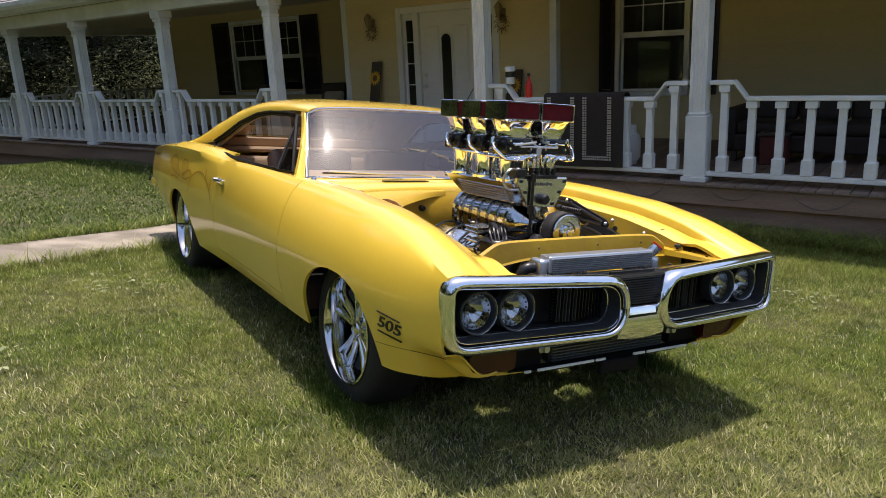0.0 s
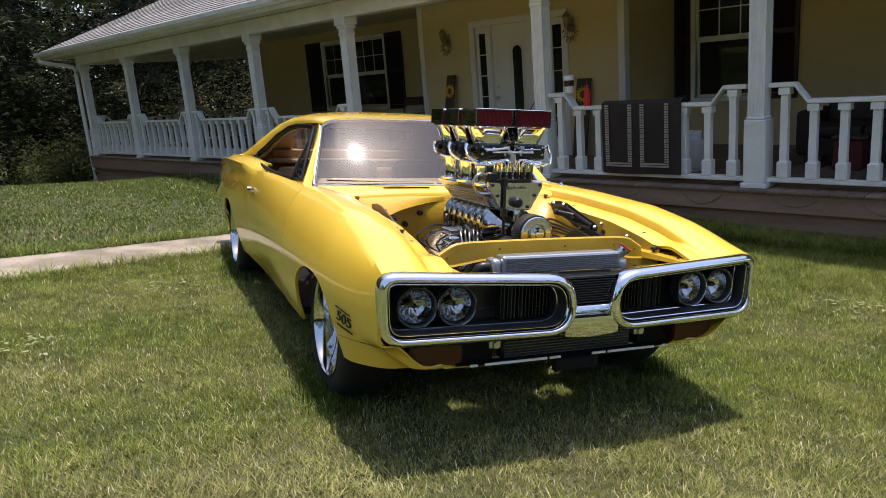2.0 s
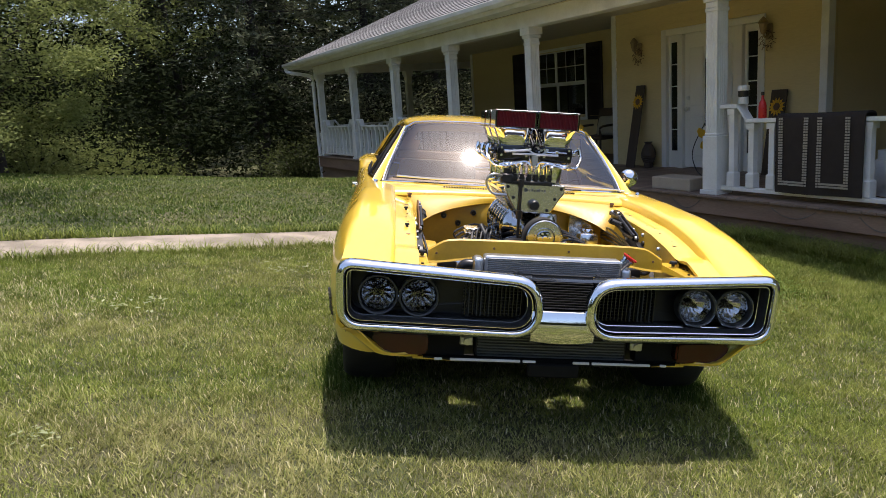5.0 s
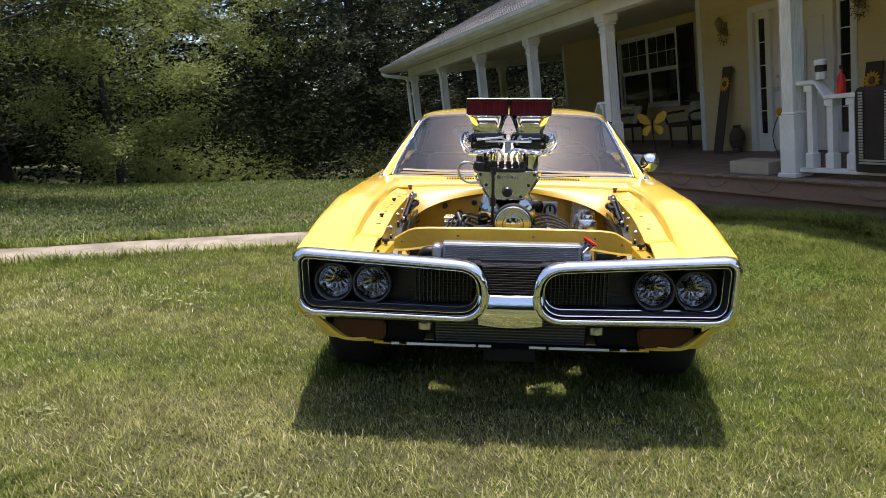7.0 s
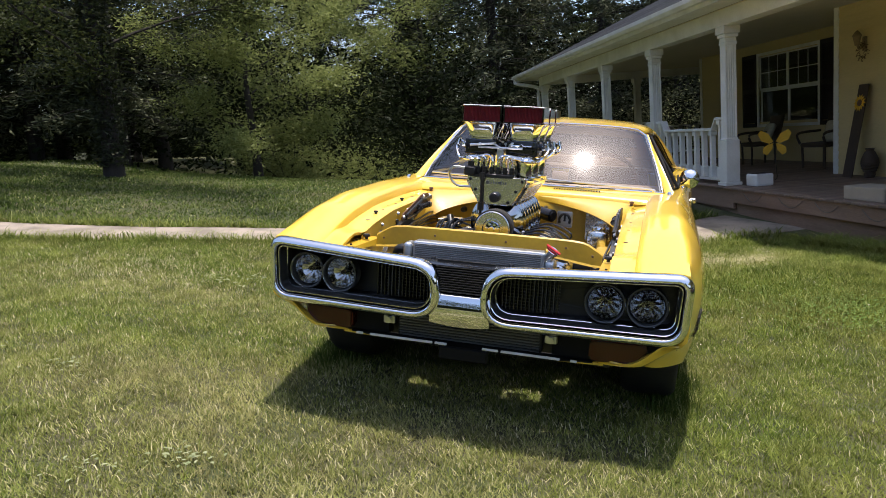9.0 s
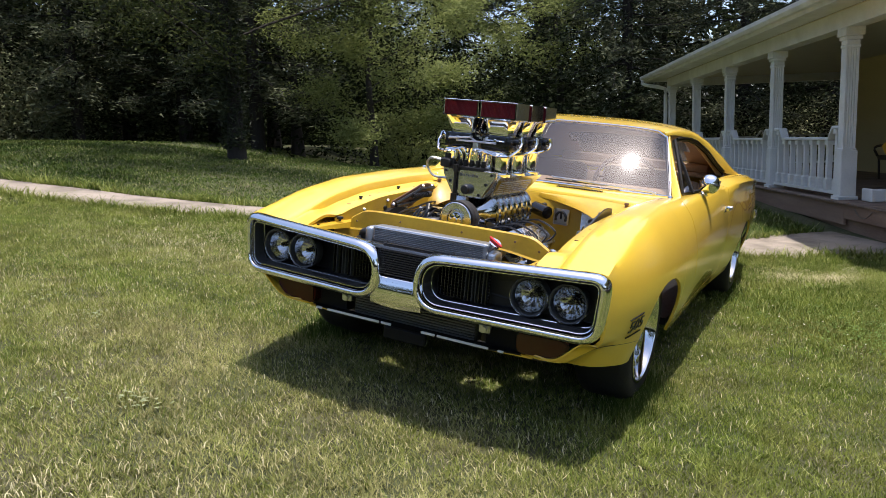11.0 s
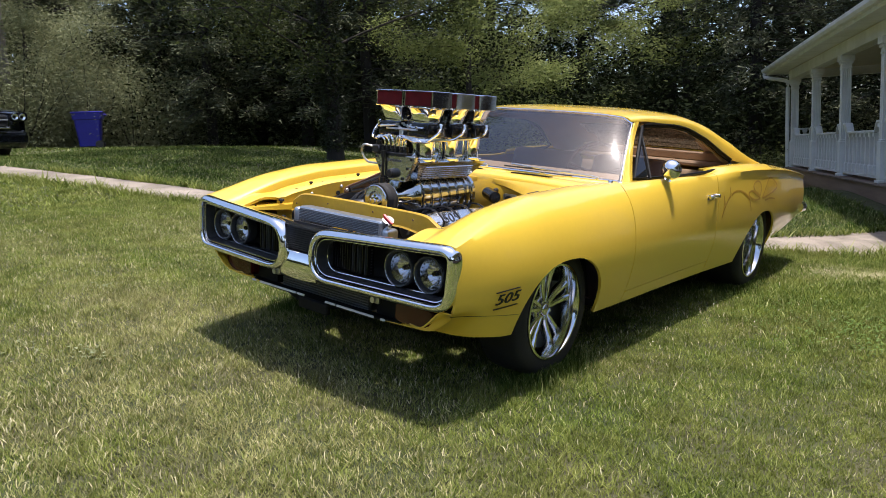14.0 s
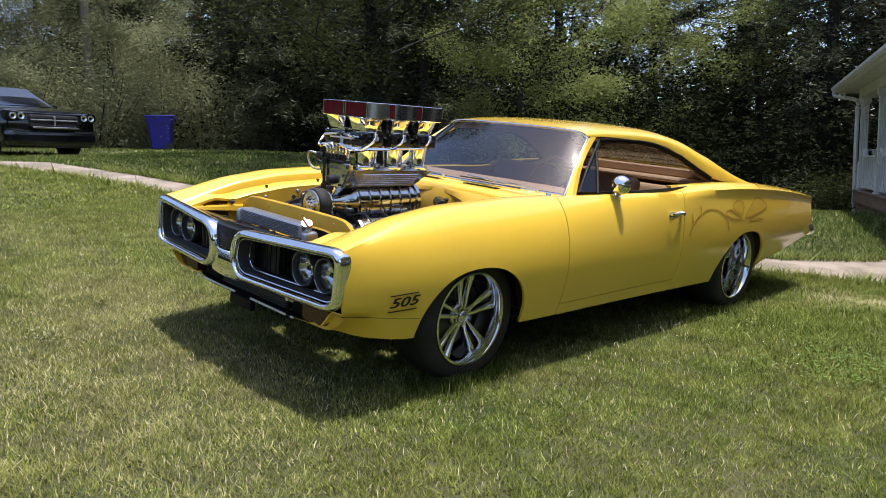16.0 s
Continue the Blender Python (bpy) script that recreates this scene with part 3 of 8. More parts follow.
def porch_post():
    """A white post: square plinth, fluted shaft, flared head."""
    p = thing("porch_post", "white painted fluted square porch post on a tall plinth", "post", group="posts of the porch")
    bm = bmesh.new()
    box(bm, -0.125, 0.125, -0.125, 0.125, FLOOR_Z, FLOOR_Z + 0.05, 0.006)
    box(bm, -0.105, 0.105, -0.105, 0.105, FLOOR_Z + 0.05, FLOOR_Z + 0.66, 0.008)
    box(bm, -0.092, 0.092, -0.092, 0.092, FLOOR_Z + 0.66, FLOOR_Z + 0.69, 0.01)
    part("plinth", bm, WHITE_PAINT, p)
    bm = bmesh.new()
    w, flutes, d = 0.08, 4, 0.007
    outline = []
    for q in range(4):
        side = []
        for k in range(flutes):
            a, b = -w + 0.016 + k * (2 * w - 0.032) / flutes, -w + 0.016 + (k + 1) * (2 * w - 0.032) / flutes
            side += [(w, a + 0.005), (w - d, a + 0.012), (w - d, b - 0.012), (w, b - 0.005)]
        side = [(w, -w)] + side
        c, s = math.cos(q * math.pi / 2), math.sin(q * math.pi / 2)
        outline += [(c * x - s * y, s * x + c * y) for x, y in side]
    prism(bm, outline, FLOOR_Z + 0.69, 2.18, "z")
    part("shaft", bm, WHITE_PAINT, p)
    bm = bmesh.new()
    for x, z0, z1 in ((0.092, 2.16, 2.20), (0.085, 2.20, 2.26), (0.105, 2.26, 2.31), (0.125, 2.31, 2.42)):
        box(bm, -x, x, -x, x, z0, z1, 0.006)
    part("capital", bm, WHITE_PAINT, p)
    return p


first_post = porch_post()
first_post.matrix_world = pose(POSTS[0], RAIL_Y, 0)
for x in POSTS[1:]:
    copy_thing(first_post, pose(x, RAIL_Y, 0))
for x, y in BACK_POSTS:
    copy_thing(first_post, pose(x, y, 0))

LOW, HIGH = 1.00, 1.155


def baluster_mesh(top):
    bm = bmesh.new()
    z0 = FLOOR_Z + 0.10
    zb = z0 + 0.155
    box(bm, -0.052, 0.052, -0.052, 0.052, z0, zb, 0.006)
    rings = []
    for w, z in ((0.040, zb), (0.034, zb + 0.012), (0.033, top - 0.066), (0.051, top - 0.064), (0.051, top - 0.008), (0.046, top)):
        rings.append([bm.verts.new((sx * w, sy * w, z)) for sx, sy in ((1, 1), (-1, 1), (-1, -1), (1, -1))])
    for a, b in zip(rings, rings[1:]):
        for k in range(4):
            bm.faces.new((a[k], a[(k + 1) % 4], b[(k + 1) % 4], b[k]))
    bm.normal_update()
    me = bpy.data.meshes.new("baluster")
    bm.to_mesh(me)
    bm.free()
    me.materials.append(WHITE_PAINT)
    return me


BAL_LOW, BAL_HIGH = baluster_mesh(LOW - 0.045), baluster_mesh(HIGH - 0.045)


def railing(x0, x1, y, along="x", open_end=None):
    """A rail with a raised run at each post, a low run between, and turned balusters."""
    r = thing("porch_railing", "white painted wooden porch railing raised beside its posts", "railing", group="railings of the porch")
    length = x1 - x0
    run = 0.23
    line = [(0, HIGH), (run, HIGH), (run + 0.12, LOW), (length - run - 0.12, LOW), (length - run, HIGH), (length, HIGH)]

    def place(s):
        return (x0 + s, y) if along == "x" else (y, x0 + s)

    def beam(a, b, half, thick):
        bm = bmesh.new()
        vs = []
        for s, z in (a, b):
            px, py = place(s)
            for w in (-half, half):
                for dz in (-thick, 0):
                    vs.append(bm.verts.new((px, py + w, z + dz) if along == "x" else (px + w, py, z + dz)))
        for f in ((0, 1, 3, 2), (4, 6, 7, 5), (0, 2, 6, 4), (1, 5, 7, 3), (0, 4, 5, 1), (2, 3, 7, 6)):
            bm.faces.new([vs[k] for k in f])
        bmesh.ops.recalc_face_normals(bm, faces=bm.faces[:])
        bmesh.ops.bevel(bm, geom=bm.edges[:], offset=0.006, segments=1, affect="EDGES")
        return bm

    for a, b in zip(line, line[1:]):
        part("handrail", beam(a, b, 0.062, 0.042), WHITE_PAINT, r)
    part("bottom_rail", beam((0.0, FLOOR_Z + 0.10), (length, FLOOR_Z + 0.10), 0.045, 0.045), WHITE_PAINT, r)
    n = max(2, round((length - 0.28) / 0.2575))
    for k in range(n + 1):
        s = 0.14 + k * (length - 0.28) / n
        high = s < run + 0.02 or s > length - run - 0.02
        ob = new("baluster", BAL_HIGH if high else BAL_LOW)
        px, py = place(s)
        ob.location = (px, py, 0)
        ob.parent = r
    return r


for a, b in ((POSTS[1], POSTS[0]), (POSTS[2], POSTS[1]), (POSTS[4], POSTS[3]), (POSTS[5], POSTS[4]), (POSTS[6], POSTS[5]), (POSTS[7], POSTS[6])):
    railing(a + 0.105, b - 0.105, RAIL_Y)
for (xa, ya), (xb, yb) in zip(((-17.3, RAIL_Y),) + BACK_POSTS[:-1], BACK_POSTS):
    railing(ya + 0.105, yb - 0.105, -17.3, along="y")

HX0, HX1 = -17.6, 6.5
WALL_Y, DOOR_Y = 8.0, 6.55

# porch floor: boards run out from the wall
floor = thing("porch_floor", "dark weathered wooden porch floor with a skirt of boards", "porch floor", kind="structure")
bm = bmesh.new()
box(bm, HX0, HX1, 4.52, 14.0, -0.02, FLOOR_Z - 0.03)
part("joists", bm, SKIRT, floor)
board_me = bpy.data.meshes.new("floor_board")
bm = bmesh.new()
box(bm, 0.002, 0.136, 4.47, 8.0, FLOOR_Z - 0.028, FLOOR_Z, 0.004)
bm.to_mesh(board_me)
bm.free()
board_me.materials.append(DECK)
count = int((HX1 - HX0) / 0.14)
for k in range(count):
    ob = new("floor_board", board_me)
    ob.location.x = HX0 + 0.14 * k
    ob.parent = floor
bm = bmesh.new()
box(bm, HX0, -6.3, 4.50, 4.54, -0.14, FLOOR_Z - 0.03, 0.004)
box(bm, -6.3, HX1, 4.50, 4.54, -0.055, FLOOR_Z - 0.03, 0.004)
part("rim_board", bm, SKIRT, floor)
bm = bmesh.new()
box(bm, HX0, HX1, 4.56, 4.60, -1.6, -0.05)
part("skirt", bm, SKIRT, floor, "shaded foundation boards")
tagged(raw("garden_bed", *sheet([[(x, y, float(ground_z(x, y)) + h) for y, h in ((3.95, -0.05), (4.08, 0.0), (4.3, 0.015 + 0.008 * math.sin(5 * x)), (4.58, 0.04 + 0.01 * math.sin(3.3 * x)))] for x in np.arange(-3.6, 6.5, 0.12)]), MULCH, smooth=True),
       "dark mulch bed along the foot of the porch", "flower bed", kind="structure")

# walls with lap siding: every board is a course of its own
def siding_wall(name, x0, x1, y, z0, z1, holes, label):
    w = thing(name, label, "wall", kind="structure")
    bm = bmesh.new()
    # the wall behind the boards, cut round its openings
    xs = sorted({x0, x1, *[h[0] for h in holes], *[h[1] for h in holes]})
    zs = sorted({z0, z1, *[h[2] for h in holes], *[h[3] for h in holes]})
    for a, b in zip(xs, xs[1:]):
        for c, d in zip(zs, zs[1:]):
            mx, mz = (a + b) / 2, (c + d) / 2
            if not any(h[0] < mx < h[1] and h[2] < mz < h[3] for h in holes):
                box(bm, a, b, y + 0.012, y + 0.16, c, d)
    part("wall_core", bm, SIDING, w)
    z = z0
    while z < z1 - 0.01:
        top = min(z + 0.115, z1)
        cuts = [(h[0], h[1]) for h in holes if h[2] < (z + top) / 2 < h[3]]
        spans, a = [], x0
        for c, d in sorted(cuts):
            if c > a:
                spans.append((a, c))
            a = max(a, d)
        if a < x1:
            spans.append((a, x1))
        for a, b in spans:
            bm = bmesh.new()
            prism(bm, [(y + 0.012, z), (y - 0.012, z), (y - 0.001, top + 0.006), (y + 0.012, top + 0.006)], a, b, "x")
            part("siding_board", bm, SIDING, w)
        z += 0.115
    return w


WIN_L = (-11.75, -9.66, 0.92, 2.36)
WIN_R = (-2.77, -1.78, 0.85, 2.50)
DOOR_SET = (-5.90, -4.00, FLOOR_Z, 2.26)
siding_wall("wall_1", -14.5, -7.05, WALL_Y, FLOOR_Z, 2.75, [WIN_L], "pale yellow lap-siding wall of the porch")
siding_wall("wall_2", -7.05, -3.10, DOOR_Y, FLOOR_Z, 2.75, [DOOR_SET], "pale yellow lap-siding wall round the front door")
siding_wall("wall_3", -3.10, HX1, WALL_Y, FLOOR_Z, 2.75, [WIN_R], "pale yellow lap-siding wall in a recess of the porch")
for k, (x, ya, yb) in enumerate(((-14.5, WALL_Y, 16.0), (-7.05, DOOR_Y, WALL_Y), (-3.10, DOOR_Y, WALL_Y))):
    bm = bmesh.new()
    box(bm, x, x + 0.15 if k < 2 else x + 0.002, ya + (0.165 if k == 0 else 0.165), yb + (0 if k == 0 else -0.014), FLOOR_Z, 2.75)
    if k == 2:
        bm.free()
        bm = bmesh.new()
        box(bm, x - 0.15, x, ya + 0.165, yb - 0.014, FLOOR_Z, 2.75)
    tagged(part(f"wall_{k + 4}", bm, SIDING), "pale yellow return wall of the house", "wall", kind="structure")
for x, y in ((-7.05, DOOR_Y), (-3.10, DOOR_Y), (-14.5, WALL_Y)):
    bm = bmesh.new()
    box(bm, x - 0.02 if x != -3.10 else x - 0.085, x + 0.085 if x != -3.10 else x + 0.02, y - 0.024, y + 0.10, FLOOR_Z, 2.75, 0.004)
    tagged(part("corner_trim", bm, WHITE_PAINT), "white corner board of the siding", "trim", kind="structure")
# added near-black sheet: the dimness of the rooms is put into its colour
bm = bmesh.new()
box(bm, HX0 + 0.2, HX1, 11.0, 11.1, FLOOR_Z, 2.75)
tagged(part("wall_7", bm, ROOM_SHADE), "near-black backing sheet for the dim rooms behind the windows", "wall", kind="structure")

# ceiling, beam, eave and roof
bm = bmesh.new()
box(bm, HX0 + 0.1, HX1, 4.56, 16.0, 2.62, 2.66)
tagged(part("ceiling", bm, SOFFIT), "painted porch ceiling", "ceiling", kind="structure")
bm = bmesh.new()
box(bm, -17.42, HX1, 4.55, 4.79, 2.42, 2.64, 0.005)
box(bm, -17.42, -17.18, 4.79, 16.0, 2.42, 2.64, 0.005)
tagged(part("porch_beam", bm, WHITE_PAINT), "white boxed beam carried by the porch posts", "beam", kind="structure")
RIDGE_K = 5.6
PITCH = 0.445
roof = thing("porch_roof", "grey asphalt shingle hip roof over the porch", "roof", kind="structure")
EX = -18.75


def roof_row(a, b):
    """One course of shingles on the front and on the end slope, between two distances from the eave."""
    za, zb = EAVE_Z + 0.03 + PITCH * a + 0.014, EAVE_Z + 0.03 + PITCH * b
    v = [(EX + a, EAVE_Y + a, za), (HX1, EAVE_Y + a, za), (HX1, EAVE_Y + b, zb), (EX + b, EAVE_Y + b, zb),
         (EX + a, 22, za), (EX + b, 22, zb), (EX + a, EAVE_Y + a, za - 0.018), (HX1, EAVE_Y + a, za - 0.018), (EX + a, 22, za - 0.018)]
    return v, [(0, 1, 2, 3), (4, 0, 3, 5), (6, 7, 1, 0), (8, 6, 0, 4)]


vs, fs = [], []
d = 0.0
while d < RIDGE_K:
    v, f = roof_row(d, d + 0.142)
    fs += [tuple(len(vs) + k for k in q) for q in f]
    vs += v
    d += 0.14
raw("shingles", vs, fs, SHINGLE, roof)
bm = bmesh.new()
prism(bm, [(EAVE_Y - 0.02, EAVE_Z - 0.16), (EAVE_Y + 0.02, EAVE_Z - 0.16), (EAVE_Y + 0.02, EAVE_Z + 0.03), (EAVE_Y - 0.02, EAVE_Z + 0.03)], EX, HX1, "x")
box(bm, EX, EX + 0.04, EAVE_Y, 22, EAVE_Z - 0.16, EAVE_Z + 0.03)
part("fascia", bm, WHITE_PAINT, roof)
bm = bmesh.new()
box(bm, EX + 0.02, HX1, EAVE_Y + 0.02, 4.58, EAVE_Z - 0.15, EAVE_Z - 0.12)
box(bm, EX + 0.02, -17.4, 4.58, 22, EAVE_Z - 0.15, EAVE_Z - 0.12)
part("soffit", bm, WHITE_PAINT, roof)
gut = thing("gutter", "white metal rain gutter with a downpipe at the corner post", "gutter")
bm = bmesh.new()
prof = [(EAVE_Y - 0.14, EAVE_Z + 0.01), (EAVE_Y - 0.135, EAVE_Z - 0.05), (EAVE_Y - 0.10, EAVE_Z - 0.10), (EAVE_Y - 0.022, EAVE_Z - 0.10), (EAVE_Y - 0.022, EAVE_Z - 0.09), (EAVE_Y - 0.09, EAVE_Z - 0.09), (EAVE_Y - 0.125, EAVE_Z - 0.045), (EAVE_Y - 0.13, EAVE_Z + 0.01)]
prism(bm, prof, EX - 0.12, HX1, "x")
part("trough", bm, WHITE_PAINT, gut)
bm = bmesh.new()
tube(bm, bend([(EX + 0.1, EAVE_Y - 0.08, EAVE_Z - 0.1), (EX + 0.12, EAVE_Y - 0.05, EAVE_Z - 0.22), (-17.6, 4.5, EAVE_Z - 0.42), (-17.5, 4.53, EAVE_Z - 0.6), (-17.5, 4.53, 1.2), (-17.5, 4.53, -0.45), (-17.6, 4.4, -0.62)], 5), 0.05, 8)
part("downpipe", bm, WHITE_PAINT, gut, smooth=True)


def shutter(x0, x1, z0, z1, y):
    s = thing("shutter", "dark louvred window shutter screwed to the wall", "shutter", group="shutters of the porch windows")
    bm = bmesh.new()
    for a, b, c, d in ((x0, x0 + 0.05, z0, z1), (x1 - 0.05, x1, z0, z1), (x0 + 0.05, x1 - 0.05, z0, z0 + 0.08), (x0 + 0.05, x1 - 0.05, z1 - 0.08, z1), (x0 + 0.05, x1 - 0.05, (z0 + z1) / 2 - 0.04, (z0 + z1) / 2 + 0.04)):
        box(bm, a, b, y - 0.045, y - 0.014, c, d, 0.004)
    part("shutter_frame", bm, SHUTTER, s)
    bm = bmesh.new()
    z = z0 + 0.09
    while z < z1 - 0.1:
        prism(bm, [(y - 0.018, z + 0.03), (y - 0.022, z + 0.036), (y - 0.040, z + 0.006), (y - 0.036, z)], x0 + 0.05, x1 - 0.05, "x")
        z += 0.035
    part("louvres", bm, SHUTTER, s)


def window_unit(name, x0, x1, z0, z1, y, panes, label):
    """Sashes with glazing bars; panes: number of sashes side by side."""
    w = thing(name, label, "window", kind="structure")
    bm = bmesh.new()
    t = 0.06
    for a, b, c, d in ((x0 - t, x0, z0 - t, z1 + t), (x1, x1 + t, z0 - t, z1 + t), (x0, x1, z1, z1 + t)):
        box(bm, a, b, y - 0.035, y + 0.1, c, d, 0.004)
    part("window_frame", bm, WHITE_PAINT, w)
    bm = bmesh.new()
    box(bm, x0 - 0.03, x1 + 0.03, y - 0.06, y + 0.1, z0 - t, z0, 0.006)
    part("window_sill", bm, WHITE_PAINT, w)
    step = (x1 - x0) / panes
    mid = (z0 + z1) / 2
    for k in range(panes):
        a, b = x0 + k * step, x0 + (k + 1) * step
        for c, d in ((z0, mid), (mid, z1)):
            yy = y + (0.03 if c == z0 else 0.0)
            bm = bmesh.new()
            for p, q, r, s in ((a, a + 0.04, c, d), (b - 0.04, b, c, d), (a + 0.04, b - 0.04, c, c + 0.04), (a + 0.04, b - 0.04, d - 0.04, d)):
                box(bm, p, q, yy, yy + 0.03, r, s, 0.003)
            part("sash", bm, WHITE_PAINT, w)
            bm = bmesh.new()
            box(bm, a + 0.035, b - 0.035, yy + 0.012, yy + 0.018, c + 0.035, d - 0.035)
            part("pane", bm, DARK_GLASS, w).visible_shadow = False
            if c == mid:
                bm = bmesh.new()
                for i in (1, 2):
                    gxp = a + 0.04 + (b - a - 0.08) * i / 3
                    box(bm, gxp - 0.008, gxp + 0.008, yy + 0.004, yy + 0.011, c + 0.04, d - 0.04)
                gz = (c + d) / 2
                box(bm, a + 0.04, b - 0.04, yy + 0.005, yy + 0.0115, gz - 0.008, gz + 0.008)
                part("glazing_bar", bm, WHITE_PAINT, w)


window_unit("window_1", *WIN_L, WALL_Y, 2, "white double sash window with dark panes")
window_unit("window_2", *WIN_R, WALL_Y, 1, "white sash window with dark panes in the recess")
shutter(-12.40, -11.83, 0.86, 2.42, WALL_Y)
shutter(-9.58, -9.08, 0.86, 2.42, WALL_Y)
shutter(-3.09, -2.85, 0.80, 2.60, WALL_Y)
shutter(-1.70, -1.32, 0.80, 2.60, WALL_Y)

# front door between two sidelights
door = thing("door_1", "closed white front door with an arched dark glass panel", "door", kind="structure")
bm = bmesh.new()
for a, b, c, d in ((-5.90, -5.80, FLOOR_Z, 2.26), (-4.10, -4.00, FLOOR_Z, 2.26), (-5.80, -4.10, 2.16, 2.26), (-5.56, -5.46, FLOOR_Z, 2.16), (-4.46, -4.36, FLOOR_Z, 2.16)):
    box(bm, a, b, DOOR_Y - 0.03, DOOR_Y + 0.12, c, d, 0.005)
part("door_frame", bm, DOOR_WHITE, door)
bm = bmesh.new()
box(bm, -5.46, -4.46, DOOR_Y + 0.03, DOOR_Y + 0.075, FLOOR_Z + 0.02, 2.16, 0.004)
for a, b, c, d in ((-5.36, -5.10, 0.35, 0.95), (-4.82, -4.56, 0.35, 0.95), (-5.36, -5.10, 1.1, 1.95), (-4.82, -4.56, 1.1, 1.95)):
    box(bm, a, b, DOOR_Y + 0.018, DOOR_Y + 0.034, c, d, 0.012)
part("door_leaf", bm, DOOR_WHITE, door)
arch = [(-5.06, 0.80), (-4.86, 0.80)] + [(-4.96 + 0.10 * math.cos(radians(a)), 1.74 + 0.10 * math.sin(radians(a))) for a in range(0, 181, 15)]
bm = bmesh.new()
prism(bm, arch, DOOR_Y + 0.010, DOOR_Y + 0.036, "y")
part("arched_pane", bm, BLACK_GLOSS, door)
bm = bmesh.new()
tube(bm, [(p[0], DOOR_Y + 0.012, p[1]) for p in arch], 0.014, 6, closed=True)
part("pane_trim", bm, DOOR_WHITE, door)
bm = bmesh.new()
lathe(bm, [(0.001, -0.07), (0.03, -0.062), (0.035, -0.04), (0.02, -0.02), (0.014, 0.0), (0.03, 0.0), (0.03, 0.03)], (-5.38, DOOR_Y + 0.02, 1.05), "y", 16)
lathe(bm, [(0.001, -0.03), (0.026, -0.03), (0.028, 0.0)], (-5.38, DOOR_Y + 0.03, 1.22), "y", 16)
part("door_knob", bm, ALUMINIUM, door, smooth=True)
for x0, x1 in ((-5.80, -5.56), (-4.36, -4.10)):
    bm = bmesh.new()
    for a, b, c, d in ((x0, x0 + 0.05, FLOOR_Z, 2.16), (x1 - 0.05, x1, FLOOR_Z, 2.16), (x0 + 0.05, x1 - 0.05, FLOOR_Z, 0.42), (x0 + 0.05, x1 - 0.05, 2.06, 2.16)):
        box(bm, a, b, DOOR_Y + 0.03, DOOR_Y + 0.07, c, d, 0.003)
    part("sidelight_frame", bm, DOOR_WHITE, door)
    bm = bmesh.new()
    box(bm, x0 + 0.05, x1 - 0.05, DOOR_Y + 0.048, DOOR_Y + 0.054, 0.42, 2.06)
    part("sidelight_pane", bm, BLACK_GLOSS, door)
    for k in range(1, 5):
        bm = bmesh.new()
        z = 0.42 + k * 1.64 / 5
        box(bm, x0 + 0.05, x1 - 0.05, DOOR_Y + 0.04, DOOR_Y + 0.058, z - 0.008, z + 0.008)
        part("glazing_bar", bm, DOOR_WHITE, door)

# ---- the car, in its own axes: x to its left side, y to its tail, z up from the ground ----
CAR = Matrix(((0.39129, -0.91972, 0.03157, -0.0115), (0.91191, 0.39213, 0.12103, -0.0383), (-0.12369, -0.01857, 0.99215, -0.0004), (0, 0, 0, 1)))
car = thing("car", "bright yellow muscle car with its bonnet off, on the lawn", "car", CAR)

z_top = table((-0.86, 0.700), (-0.80, 0.714), (-0.72, 0.736), (-0.6, 0.774), (-0.45, 0.818), (-0.185, 0.860), (0.25, 0.884), (0.62, 0.888), (1.06, 0.894), (1.45, 0.897), (1.75, 0.893), (1.95, 0.901),
              (2.2, 0.912), (2.5, 0.917), (2.9, 0.910), (3.3, 0.890), (3.6, 0.868), (4.05, 0.828), (4.30, 0.80), blur=0.10)
x_max = table((-0.86, 0.824), (-0.80, 0.830), (-0.75, 0.838), (-0.68, 0.852), (-0.55, 0.876), (-0.3, 0.902), (0, 0.915), (0.6, 0.915), (1.3, 0.903), (1.7, 0.902), (2.1, 0.918), (2.6, 0.938), (3.1, 0.936), (3.6, 0.91), (4.3, 0.845), blur=0.25)
x_in = table((-0.86, 0.005), (-0.80, 0.012), (-0.65, 0.045), (-0.4, 0.10), (0.0, 0.13), (0.3, 0.135), (0.9, 0.105), (1.6, 0.055), (2.0, 0.03), (2.6, 0.02), (3.4, 0.02), (4.3, 0.02), blur=0.12)
z_low = table((-0.86, 0.375), (-0.80, 0.352), (-0.68, 0.322), (-0.43, 0.307), (-0.2, 0.30), (0.27, 0.275), (1.6, 0.258), (2.5, 0.262), (3.0, 0.28), (3.3, 0.312), (3.7, 0.385), (4.3, 0.49), blur=0.1)
FRONT_ARCH, REAR_ARCH = (-0.055, 0.352, 0.30, 0.298), (2.74, 0.365, 0.29, 0.315)


def side_x(y, z):
    """Half-width of the body at a height."""
    zt, zm, xm = z_top(y), 0.54, x_max(y)
    if z >= zm:
        u = min(1.0, (z - zm) / max(0.05, zt - zm))
        haunch = float(ease(1.80, 2.30, y))
        return xm - x_in(y) * (0.75 * u ** 2.1 + 0.25 * u ** 7) - 0.030 * haunch * u ** 3 * (1 - u ** 6)
    u = (zm - z) / 0.28
    tuck = 0.150 * float(ease(-0.44, -0.82, y)) * min(1.0, max(0.0, (0.472 - z) / 0.15)) ** 1.1
    return xm - (0.06 + 0.07 * float(ease(3.0, 3.4, y))) * max(0.0, u) ** 1.7 - tuck


